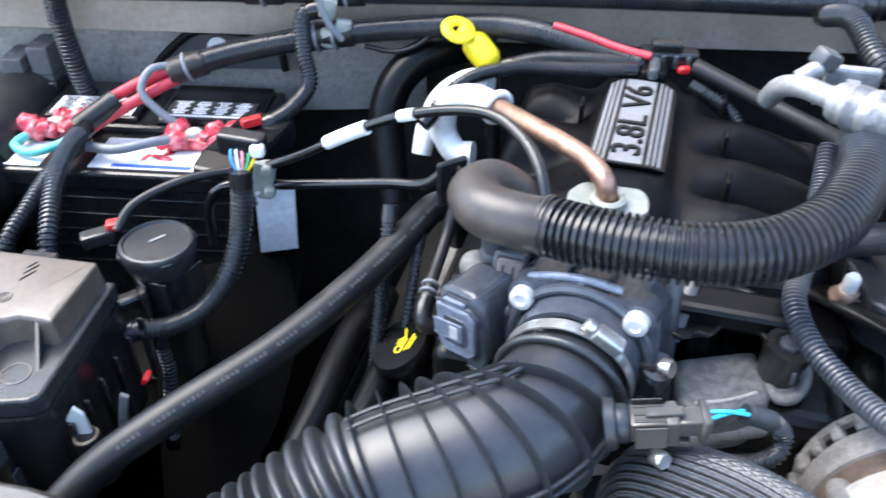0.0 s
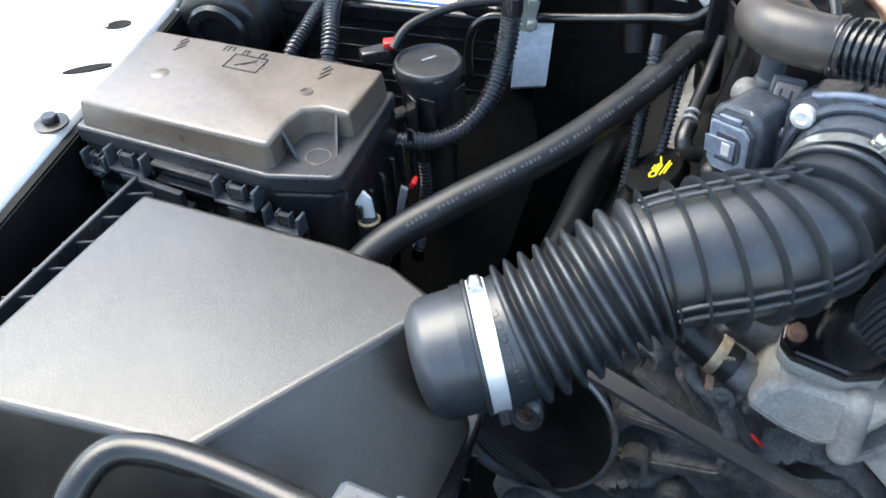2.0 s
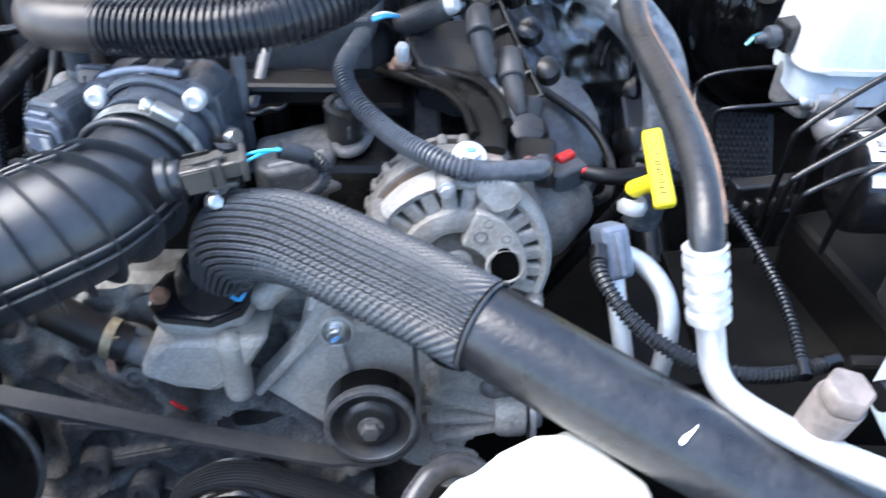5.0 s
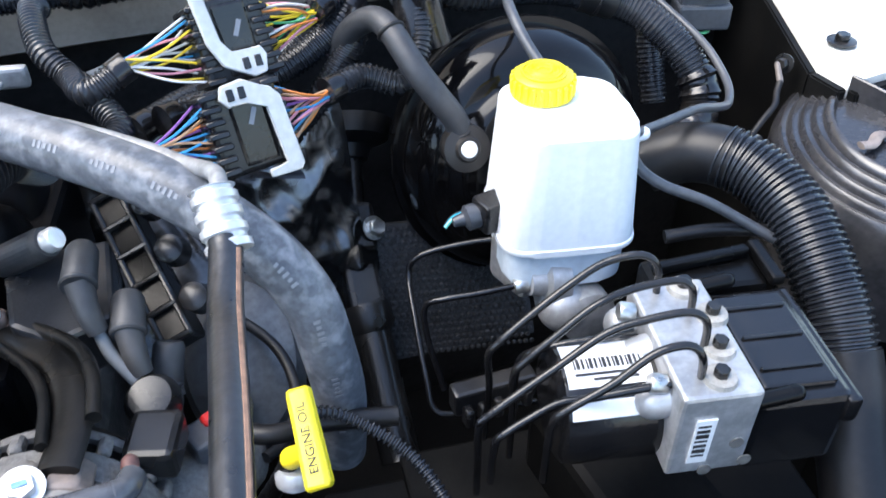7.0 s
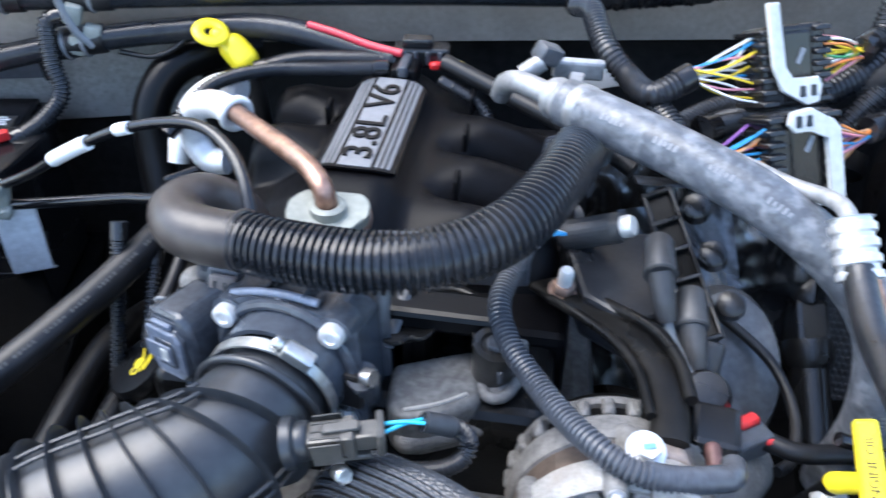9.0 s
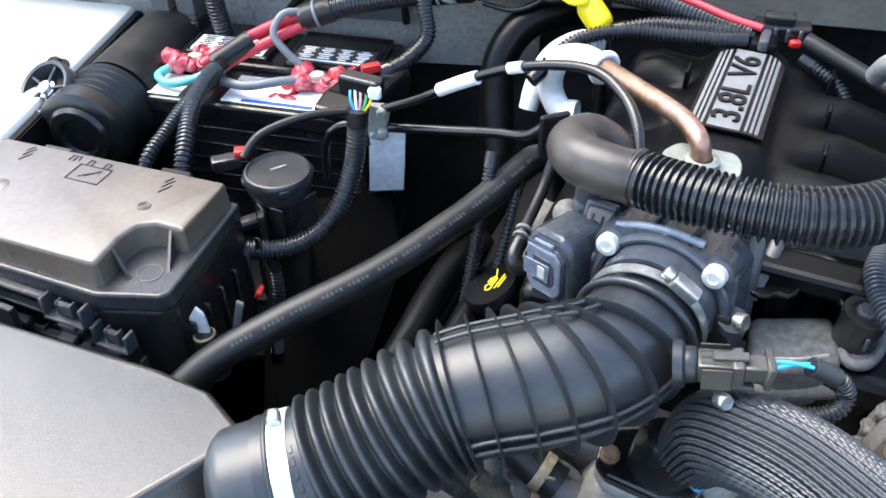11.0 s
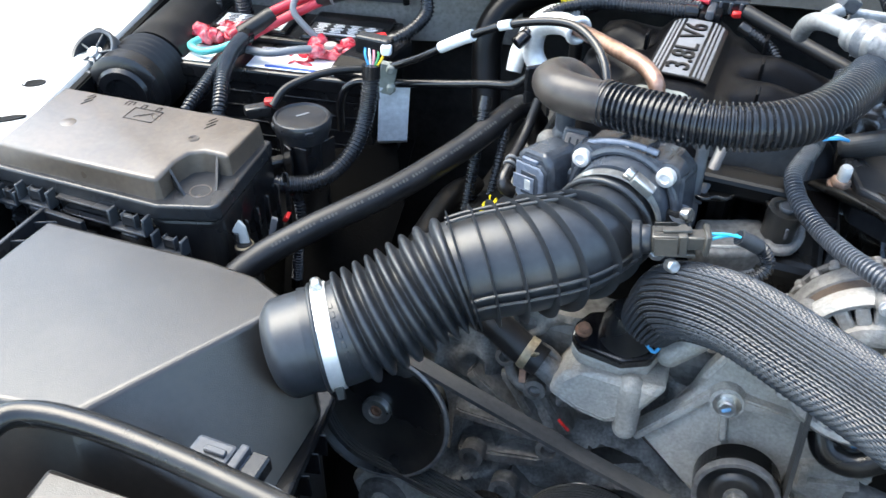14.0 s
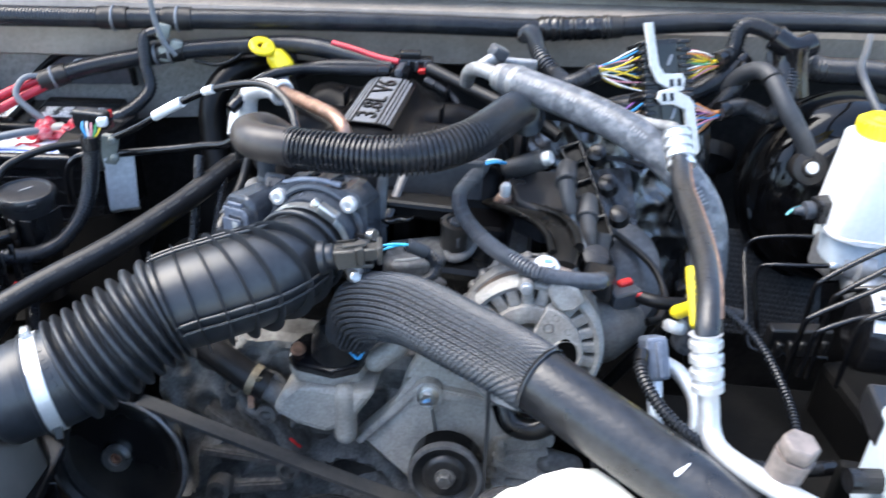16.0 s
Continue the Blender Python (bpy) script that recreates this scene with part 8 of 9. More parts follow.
part("collar", rbox((0.008, 0.032, 0.026), 0.002, 2, Matrix.Translation((-0.188, 0.136, 0.980)) @ Matrix.Rotation(-0.25, 4, "Z")), M_GREY, pc)
part("latch", rbox((0.018, 0.006, 0.004), 0.001, 1, Matrix.Translation((-0.204, 0.140, 0.9955)) @ Matrix.Rotation(-0.25, 4, "Z")), M_GREY, pc)
part("clip", rbox((0.016, 0.034, 0.016), 0.002, 1, Matrix.Translation((-0.176, 0.133, 0.980)) @ Matrix.Rotation(-0.25, 4, "Z")), M_PLASTIC, pc)
part("wire", hose([(-0.166, 0.130, 0.976), (-0.150, 0.126, 0.970), (-0.14, 0.118, 0.95), (-0.138, 0.11, 0.92)], 0.002, 0.004, 8), M_GREYWIRE, pc)
solo("radiator_shroud", prism([(-0.335, 0.128), (-0.225, 0.100), (-0.13, 0.075), (-0.13, -0.05), (-0.36, -0.05)], 0.90, 0.972, 0.006, 3), M_LID, "satin black radiator shroud corner", "shroud")
solo("radiator_shroud", prism([(-0.13, 0.06), (0.12, 0.02), (0.12, -0.05), (-0.13, -0.05)], 0.80, 0.88, 0.006, 2), M_LID, "satin black radiator shroud", "shroud")

# ---- brake booster and reservoir ----
bo = thing("brake_booster", (0.80, 0.68, 0.85), "large round glossy black brake booster", "brake booster")
bax = V(-0.10, -0.97, 0.20).normalized()
bm_ = frame_at((0.806, 0.612, 0.985), bax)
part("front_shell", lathe([(0, 0.056), (0.05, 0.056), (0.080, 0.052), (0.088, 0.047), (0.093, 0.039), (0.097, 0.0355), (0.104, 0.034), (0.114, 0.030), (0.123, 0.020), (0.129, 0.006), (0.131, 0.0), (0.131, -0.012), (0, -0.012)], 96, bm_), M_BOOSTER, bo)
part("seam", lathe([(0.128, -0.012), (0.139, -0.012), (0.140, -0.018), (0.139, -0.024), (0.128, -0.024)], 72, bm_), M_BOOSTER, bo)
part("rear_shell", lathe([(0.130, -0.024), (0.128, -0.06), (0.11, -0.10), (0, -0.10)], 72, bm_), M_BOOSTER, bo)
v = part("vacuum_valve", lathe([(0, 0.016), (0.010, 0.016), (0.012, 0.012), (0.021, 0.010), (0.022, 0.004), (0.018, 0.0), (0.018, -0.02), (0, -0.02)], 28, frame_at((0.699, 0.540, 1.062), (-0.15, -0.90, 0.40))), M_RUBBER, bo)
part("pin", lathe([(0, 0.0175), (0.007, 0.017), (0.0085, 0.0145), (0, 0.0145)], 20, frame_at((0.699, 0.540, 1.062), (-0.15, -0.90, 0.40))), M_WHITE, v, "pale round pin")
vh = thing("vacuum_hose", (0.68, 0.60, 1.10), "weathered black vacuum hose to the booster", "hose")
VH = [(0.697, 0.546, 1.076), (0.692, 0.548, 1.090), (0.678, 0.556, 1.112), (0.666, 0.570, 1.132), (0.658, 0.603, 1.154), (0.652, 0.628, 1.156), (0.640, 0.650, 1.140), (0.63, 0.67, 1.11)]
part("hose_wall", hose(VH, 0.0112, 0.004, 20), M_BOOT, vh)
for q0, q1 in ((VH[0], VH[1]), (VH[4], VH[3])):
    part("end_collar", ring(Vector(q0), Vector(q1) - Vector(q0), 0.0112, 0.0020, 24), M_RUBBER, vh)

rs = thing("brake_fluid_reservoir", (0.76, 0.46, 1.0), "white brake fluid reservoir with a yellow cap", "brake reservoir")
rm = Matrix.Translation((0.752, 0.466, 0)) @ Matrix.Rotation(-0.30, 4, "Z")
W, D = 0.0585, 0.057
top = []
for k in range(28):
    t = 2 * math.pi * k / 28
    c_, s_ = math.cos(t), math.sin(t)
    top.append((math.copysign(abs(c_) ** 0.42, c_) * W * (1.0 - 0.06 * max(0, s_)), math.copysign(abs(s_) ** 0.42, s_) * D * 1.02))
lowp = [(x * 0.9, y * 0.92) for x, y in top]
part("upper_tank", prism(top, 1.026, 1.127, 0.018, 5, rm, [(x * 0.88, y * 0.88) for x, y in top]), M_WHITE, rs, sharp=60)
part("rim", prism([(x * 1.02, y * 1.02) for x, y in top], 1.022, 1.028, 0.002, 2, rm), M_WHITE, rs)
part("lower_tank", prism(lowp, 0.985, 1.024, 0.015, 4, rm), M_TRANS, rs, "translucent lower half", sharp=60)
capm = rm @ Matrix.Translation((-0.014, 0.026, -0.002)) @ Matrix.Diagonal((1.08, 1.08, 1.0, 1))
part("neck", lathe([(0, 1.11), (0.021, 1.11), (0.0205, 1.130), (0, 1.130)], 32, capm), M_WHITE, rs)
cp = part("cap", lathe([(0, 1.149), (0.009, 1.149), (0.010, 1.152), (0.012, 1.149), (0.020, 1.148), (0.0225, 1.146), (0.0240, 1.130), (0, 1.130)], 40, capm), M_YELLOW, rs, "round yellow screw cap")
for k in range(24):
    t = 2 * math.pi * k / 24
    part("knurl", rbox((0.003, 0.0035, 0.014), 0.0008, 1, capm @ Matrix.Rotation(t, 4, "Z") @ Matrix.Translation((0.0236, 0, 1.138))), M_YELLOW, cp)
for r in (0.006, 0.014, 0.018):
    part("ring", ring(capm @ V(0, 0, 1.1495), (0, 0, 1), r, 0.0012, 32, 6), M_YELLOW, cp)
part("side_port", capsule(rm @ V(0.050, -0.005, 1.098), rm @ V(0.066, -0.004, 1.100), 0.006), M_WHITE, rs)
part("blue_label", rbox((0.012, 0.001, 0.016), 0, 1, rm @ Matrix.Translation((0.056, 0.036, 1.098))), M_BLUE, rs)
mc = thing("master_cylinder", (0.74, 0.47, 0.95), "cast aluminium brake master cylinder under the reservoir", "master cylinder")
part("barrel", capsule((0.790, 0.56, 0.975), (0.735, 0.415, 0.962), 0.024), M_ALUMID, mc)
part("end_boss", lathe([(0, 0), (0.022, 0), (0.022, 0.018), (0.014, 0.02), (0.012, 0.032), (0, 0.032)], 28, frame_at((0.738, 0.425, 0.985), (-0.95, 0.15, 0.1))), M_ALUMID, mc)
part("end_boss", lathe([(0, 0), (0.018, 0), (0.018, 0.022), (0.010, 0.024), (0, 0.024)], 28, frame_at((0.752, 0.480, 0.992), (-0.95, 0.2, 0.0))), M_ALUMID, mc)
part("barrel_end", lathe([(0, 0), (0.026, 0), (0.025, 0.02), (0.018, 0.024), (0, 0.024)], 28, frame_at((0.752, 0.415, 0.955), (-0.1, -0.95, 0.1))), M_ALUMID, mc)
part("ear", rbox((0.02, 0.05, 0.05), 0.008, 2, Matrix.Translation((0.712, 0.465, 0.980)) @ Matrix.Rotation(0.2, 4, "Z")), M_ALUMID, mc)
fs = thing("fluid_switch", (0.69, 0.47, 1.02), "black fluid level plug with a red lock", "connector")
part("shell", rbox((0.042, 0.024, 0.028), 0.003, 2, Matrix.Translation((0.697, 0.470, 1.042)) @ Matrix.Rotation(0.12, 4, "Z")), M_PLASTIC, fs)
part("lock", rbox((0.014, 0.008, 0.010), 0.002, 1, Matrix.Translation((0.699, 0.456, 1.040))), M_RED, fs, "red lock tab")
part("grey_end", lathe([(0, 0), (0.011, 0), (0.011, 0.010), (0.006, 0.013), (0.004, 0.022), (0, 0.022)], 24, frame_at((0.678, 0.472, 1.040), (-0.95, 0.1, -0.1))), M_GREY, fs)
for k in range(4):
    part("wire", hose([(0.676, 0.472 + 0.0022 * k, 1.040), (0.667, 0.475 + 0.0020 * k, 1.041), (0.658, 0.478 + 0.0016 * k, 1.037), (0.652, 0.480 + 0.001 * k, 1.029)], 0.0009, 0.003, 6), (M_TEAL, WIRES[0], M_CYAN, M_INK)[k], fs)

# ---- brake lines ----
BL = [
    [(0.722, 0.486, 0.991), (0.690, 0.501, 0.986), (0.655, 0.514, 0.978), (0.638, 0.518, 0.970), (0.631, 0.514, 0.955), (0.621, 0.475, 0.93), (0.613, 0.435, 0.900), (0.612, 0.420, 0.884), (0.622, 0.411, 0.879), (0.665, 0.400, 0.879), (0.70, 0.39, 0.88)],
    [(0.698, 0.432, 0.986), (0.665, 0.442, 0.981), (0.636, 0.453, 0.976), (0.623, 0.460, 0.967), (0.621, 0.452, 0.94), (0.627, 0.43, 0.89)],
    [(0.746, 0.320, 1.050), (0.743, 0.319, 1.072), (0.738, 0.322, 1.083), (0.728, 0.328, 1.086), (0.706, 0.336, 1.080), (0.679, 0.337, 1.068), (0.650, 0.338, 1.050), (0.626, 0.339, 1.032), (0.620, 0.342, 1.018), (0.628, 0.352, 0.97), (0.63, 0.36, 0.90)],
    [(0.753, 0.290, 1.050), (0.750, 0.289, 1.072), (0.746, 0.292, 1.081), (0.737, 0.297, 1.083), (0.710, 0.305, 1.079), (0.682, 0.308, 1.072), (0.655, 0.311, 1.052), (0.633, 0.314, 1.033), (0.627, 0.317, 1.018), (0.635, 0.327, 0.96), (0.64, 0.335, 0.90)],
    [(0.741, 0.260, 1.050), (0.738, 0.259, 1.072), (0.734, 0.262, 1.081), (0.724, 0.268, 1.083), (0.700, 0.277, 1.078), (0.675, 0.284, 1.070), (0.640, 0.287, 1.050), (0.594, 0.291, 1.022), (0.588, 0.294, 1.008), (0.596, 0.308, 0.95), (0.60, 0.315, 0.90)],
    [(0.722, 0.239, 1.050), (0.716, 0.236, 1.072), (0.712, 0.239, 1.081), (0.704, 0.244, 1.083), (0.686, 0.249, 1.078), (0.660, 0.252, 1.060), (0.633, 0.258, 1.043), (0.625, 0.262, 1.030), (0.632, 0.274, 0.985), (0.64, 0.285, 0.93)],
    [(0.712, 0.300, 1.046), (0.690, 0.305, 1.041), (0.665, 0.317, 1.034), (0.648, 0.328, 1.024), (0.641, 0.334, 1.008), (0.645, 0.345, 0.95)],
    [(0.704, 0.246, 1.046), (0.680, 0.256, 1.040), (0.655, 0.267, 1.033), (0.635, 0.275, 1.029), (0.600, 0.279, 1.013), (0.594, 0.282, 1.000), (0.60, 0.295, 0.94)],
]
for pts in BL:
    solo("brake_line", hose(pts, 0.0029, 0.004, 12), M_GLOSS, "thin black bent brake line", "brake line", group="brake lines")
for k, (pt, axd) in enumerate((((0.728, 0.484, 0.991), (-0.9, 0.40, -0.1)), ((0.706, 0.430, 0.986), (-0.95, 0.25, -0.1)))):
    solo("line_nut", hexhead(pt, axd, 0.0075, 0.012), M_STEEL, "bright brake line nut", "nut", group="line nuts")

# ---- brake pressure unit ----
ab = thing("brake_pressure_unit", (0.75, 0.28, 0.90), "aluminium brake pressure unit with a labelled motor", "hydraulic unit")
am = Matrix.Translation((0.742, 0.273, 1.012)) @ Matrix.Rotation(-0.296, 4, "Z")
part("block", rbox((0.056, 0.114, 0.078), 0.003, 2, am), M_ALUMID, ab, "machined aluminium block")
MA, MB = V(0.735, 0.276, 0.994), V(0.647, 0.303, 0.994)
max_ = (MB - MA).normalized()
mm = frame_at(MA, max_)
part("motor", lathe([(0, 0), (0.044, 0), (0.044, 0.078), (0.0425, 0.086), (0.036, 0.090), (0.030, 0.0905), (0, 0.0905)], 56, mm), M_GLOSS, ab, "glossy black motor")
mfront = V(0, 0, 1).cross(max_).normalized()
mfront = mfront if mfront.y < 0 else -mfront


def motor_label(t0, t1, d0, d1, mat, name, parent, lift=0.0006):
    bm = bmesh.new()
    rows = []
    for i in range(9):
        t = radians(t0 + (t1 - t0) * i / 8)
        n = math.cos(t) * V(0, 0, 1) + math.sin(t) * mfront
        rows.append([bm.verts.new(MA + max_ * dd + n * rr) for dd, rr in ((d0, 0.0438), (d0, 0.0442 + lift), (d1, 0.0442 + lift), (d1, 0.0438))])
    for a0, b0 in zip(rows, rows[1:]):
        for k in range(3):
            bm.faces.new((a0[k], a0[k + 1], b0[k + 1], b0[k]))
    bm.faces.new(rows[0])
    bm.faces.new(rows[-1][::-1])
    return part(name, bm, mat, parent)


lab = motor_label(-18, 30, 0.024, 0.084, M_LABEL, "label", ab)
for k in range(16):
    motor_label(2, 13, 0.030 + 0.0031 * k, 0.0312 + 0.0031 * k + 0.0006 * (k % 3), M_INK, "print_bar", lab, 0.0009)
for k in range(2):
    motor_label(17 + 5 * k, 19.5 + 5 * k, 0.034, 0.078 - 0.012 * k, M_INK, "print_bar", lab, 0.0009)
motor_label(42, 58, 0.020, 0.084, M_LABEL, "label", ab)
for x, y, r in ((0.010, 0.046, 0.012), (0.020, 0.016, 0.012), (0.012, -0.016, 0.012), (0.002, -0.042, 0.012)):
    part("port", lathe([(0, 0), (r, 0), (r * 0.9, 0.004), (r * 0.5, 0.005), (0, 0.003)], 22, am @ Matrix.Translation((x, y, 0.0385))), M_CAST, ab)
    part("line_nut", hexhead(am @ V(x, y, 0.0415), (0, 0, 1), 0.0055, 0.008), M_PULLEY, ab)
for y, z, r in ((0.040, 0.020, 0.014), (0.006, 0.020, 0.015), (-0.032, 0.016, 0.014)):
    part("valve_boss", capsule(am @ V(-0.020, y, z), am @ V(-0.036, y, z - 0.004), r, r * 0.9), M_ALUMID, ab)
part("side_label", rbox((0.014, 0.0012, 0.044), 0, 1, am @ Matrix.Translation((-0.008, -0.0576, -0.004))), M_LABEL, ab, "white bar-code label")
for k in range(7):
    part("print_bar", rbox((0.009, 0.0006, 0.0016 + 0.001 * (k % 3)), 0, 1, am @ Matrix.Translation((-0.009, -0.0584, 0.012 - 0.005 * k))), M_INK, ab)
for x, z in ((0.018, -0.010), (0.028, -0.03), (0.0, -0.036)):
    part("plug_hole", lathe([(0, 0), (0.005, 0), (0.005, 0.001), (0, 0.001)], 16, frame_at(am @ V(x, -0.0572, z), am.to_3x3() @ V(0, -1, 0))), M_CASTDARK, ab)
for y, z in ((0.034, 0.032), (-0.034, 0.030)):
    part("front_nut", hexhead(am @ V(-0.030, y, z), am.to_3x3() @ V(-1, 0.1, 0.2), 0.0075, 0.012), M_STEEL, ab)
part("control_box", rbox((0.070, 0.112, 0.07), 0.006, 2, am @ Matrix.Translation((0.065, 0.004, -0.016))), M_GLOSS, ab, "black control box")
part("box_lid", rbox((0.054, 0.092, 0.006), 0.003, 2, am @ Matrix.Translation((0.064, 0.004, 0.021))), M_GLOSS, ab)
for y in (-0.030, 0.0, 0.030):
    part("lid_rib", rbox((0.046, 0.003, 0.003), 0.001, 1, am @ Matrix.Translation((0.064, 0.004 + y, 0.0252))), M_PLASTIC, ab)
part("box_step", rbox((0.012, 0.118, 0.024), 0.004, 2, am @ Matrix.Translation((0.100, 0.004, 0.004))), M_GLOSS, ab)
for y in (-0.050, 0.064):
    part("screw_post", capsule(am @ V(0.03, y, 0.022), am @ V(0.055, y, 0.026), 0.006), M_BLACKBOX, ab)
part("plug_block", rbox((0.095, 0.044, 0.05), 0.006, 2, am @ Matrix.Translation((0.050, 0.092, -0.012))), M_BLACKBOX, ab, "black plug block with a lever")
part("lever", rbox((0.085, 0.010, 0.010), 0.003, 2, am @ Matrix.Translation((0.050, 0.100, 0.018)) @ Matrix.Rotation(0.15, 4, "Z")), M_BLACKBOX, ab)
part("lever_arm", rbox((0.012, 0.05, 0.010), 0.003, 2, am @ Matrix.Translation((0.100, 0.090, 0.018))), M_BLACKBOX, ab)
tr = thing("unit_tray", (0.70, 0.25, 0.86), "black moulded tray under the brake unit", "tray")
part("tray", rbox((0.36, 0.32, 0.012), 0.004, 2, Matrix.Translation((0.73, 0.25, 0.80)) @ Matrix.Rotation(-0.2, 4, "Z")), M_DARK, tr)
part("tray_wall", rbox((0.30, 0.012, 0.10), 0.004, 2, Matrix.Translation((0.70, 0.10, 0.92)) @ Matrix.Rotation(-0.3, 4, "Z")), M_DARK, tr)
part("tray_wall", rbox((0.20, 0.16, 0.012), 0.004, 2, Matrix.Translation((0.59, 0.34, 0.79)) @ Matrix.Rotation(-0.2, 4, "Z")), M_DARK, tr)
part("pedestal", rbox((0.10, 0.24, 0.36), 0.01, 2, Matrix.Translation((0.74, 0.27, 0.70))), M_DARK, tr)
part("clip_block", rbox((0.075, 0.018, 0.026), 0.003, 2, Matrix.Translation((0.655, 0.392, 0.915)) @ Matrix.Rotation(-0.1, 4, "Z")), M_PLASTIC, tr)
for k in range(5):
    part("clip_finger", rbox((0.008, 0.012, 0.02), 0.002, 1, Matrix.Translation((0.627 + 0.014 * k, 0.382, 0.905))), M_PLASTIC, tr)

# ---- intake snorkel on the driver side ----
sn = thing("fresh_air_hose", (0.90, 0.35, 0.95), "thick black corrugated fresh-air hose", "hose")
part("cuff", hose([(0.862, 0.486, 1.032), (0.884, 0.470, 1.046), (0.900, 0.452, 1.052), (0.914, 0.432, 1.053)], 0.0275, 0.005, 36), M_RUBBER, sn)
part("bellows", corrugated([(0.908, 0.441, 1.054), (0.918, 0.420, 1.052), (0.926, 0.390, 1.044), (0.926, 0.353, 1.030), (0.917, 0.296, 0.994), (0.908, 0.262, 0.962)], 0.0285, 0.0060, 0.0032, 40), M_CONDUIT, sn)
part("taped_end", hose([(0.909, 0.266, 0.966), (0.900, 0.240, 0.940), (0.885, 0.207, 0.906), (0.865, 0.16, 0.86)], 0.0292, 0.006, 32), M_RUBBER, sn)
sw = thing("wheel_arch_liner", (1.08, 0.42, 0.92), "glossy black ribbed moulding beside the fender", "liner")
lm = Matrix.Translation((1.165, 0.418, 0.992)) @ Matrix.Rotation(-0.10, 4, "Y") @ Matrix.Rotation(0.06, 4, "X")
prof = [(0.150, -0.12), (0.152, 0.000), (0.149, 0.014), (0.143, 0.020)]
for q in range(4):
    r0, z0 = 0.143 - 0.0105 * q, 0.020 + 0.0062 * q
    prof += [(r0 - 0.002, z0 - 0.0010), (r0 - 0.0045, z0 - 0.0008), (r0 - 0.0065, z0 + 0.0035), (r0 - 0.0095, z0 + 0.0062)]
prof += [(0.098, 0.046), (0.094, 0.040), (0.085, 0.041), (0.04, 0.046), (0, 0.048)]
part("shell", lathe(prof[::-1], 80, lm), M_LINER, sw)
part("button", lathe([(0, 0.010), (0.012, 0.009), (0.016, 0.004), (0.022, 0.002), (0.022, -0.006), (0, -0.006)], 30, lm @ Matrix.Translation((0.018, 0.115, 0.038))), M_CAPBROWN, sw, "pale round push button")
part("fin", rbox((0.004, 0.080, 0.030), 0.0015, 1, lm @ Matrix.Translation((-0.030, 0.045, 0.052)) @ Matrix.Rotation(0.15, 4, "Z")), M_LINER, sw)
part("clip", hose([lm @ V(-0.098, 0.006, 0.052), lm @ V(-0.085, 0.004, 0.050), lm @ V(-0.072, 0.010, 0.052), lm @ V(-0.060, 0.008, 0.049)], 0.006, 0.004, 12, flat=0.5), M_CAPBROWN, sw, "pale plastic clip")
gs = thing("ground_strap", (1.09, 0.58, 1.05), "short dark ground lead bolted to the inner fender", "cable")
part("lug_bolt", hexhead((1.108, 0.575, 1.040), (-0.9, -0.3, 0.2), 0.007, 0.010, 0.011), M_PULLEY, gs)
part("crimp", capsule((1.090, 0.568, 1.046), (1.084, 0.553, 1.034), 0.0030, 0.0036), M_CAPBROWN, gs, "pale crimped lug")
part("lead", hose([(1.084, 0.553, 1.034), (1.074, 0.545, 1.027), (1.060, 0.531, 1.022), (1.040, 0.524, 1.012), (1.01, 0.515, 0.99), (0.98, 0.51, 0.96)], 0.0036, 0.004, 12), M_RUBBER, gs)
cable("vent_tube", [(0.802, 0.440, 1.104), (0.796, 0.434, 1.103), (0.793, 0.427, 1.095), (0.798, 0.419, 1.083), (0.815, 0.406, 1.070), (0.850, 0.388, 1.054), (0.896, 0.363, 1.024), (0.925, 0.345, 1.005)], 0.0046, M_GREY, "thin dark grey vent tube", "tube")
cable("vent_tube", [(0.804, 0.440, 1.104), (0.850, 0.458, 1.094), (0.900, 0.476, 1.085), (0.935, 0.488, 1.072), (0.967, 0.506, 1.060), (0.990, 0.535, 1.062), (1.000, 0.575, 1.074), (1.003, 0.61, 1.082), (0.999, 0.67, 1.096), (0.994, 0.72, 1.114), (0.99, 0.78, 1.13)], 0.0042, M_GREY, "thin dark grey vent tube", "tube")
cable("vent_tube", [(0.820, 0.40, 1.02), (0.86, 0.385, 1.025), (0.91, 0.365, 1.02), (0.94, 0.34, 1.01)], 0.006, M_RUBBER, "short black hose beside the reservoir", "tube")
cable("grey_lead", [(0.755, 0.512, 1.142), (0.752, 0.530, 1.152), (0.752, 0.556, 1.166), (0.763, 0.590, 1.173), (0.797, 0.640, 1.176), (0.83, 0.69, 1.18)], 0.0046, M_GREY, "grey tube rising past the reservoir cap", "tube")

# ---- wiring along the cowl ----
M_TAPE = surface("shiny_black_tape", (0.008, 0.008, 0.009), 0.2, spec=0.6, vary=0.3, bump=0.8, bump_scale=120, dirt=DUST, dirt_amount=0.12)


def taped(line, r):
    """Overlapping turns of crinkled tape round a loom."""
    rad = [r * (1.06 + 0.16 * ((i * 0.37) % 1) + 0.22 * noise.noise(V(i * 0.9, line[0].x * 30, 4))) for i in range(len(line))]
    rad[0] = rad[-1] = r * 1.02
    return sweep(line, rad, 18)


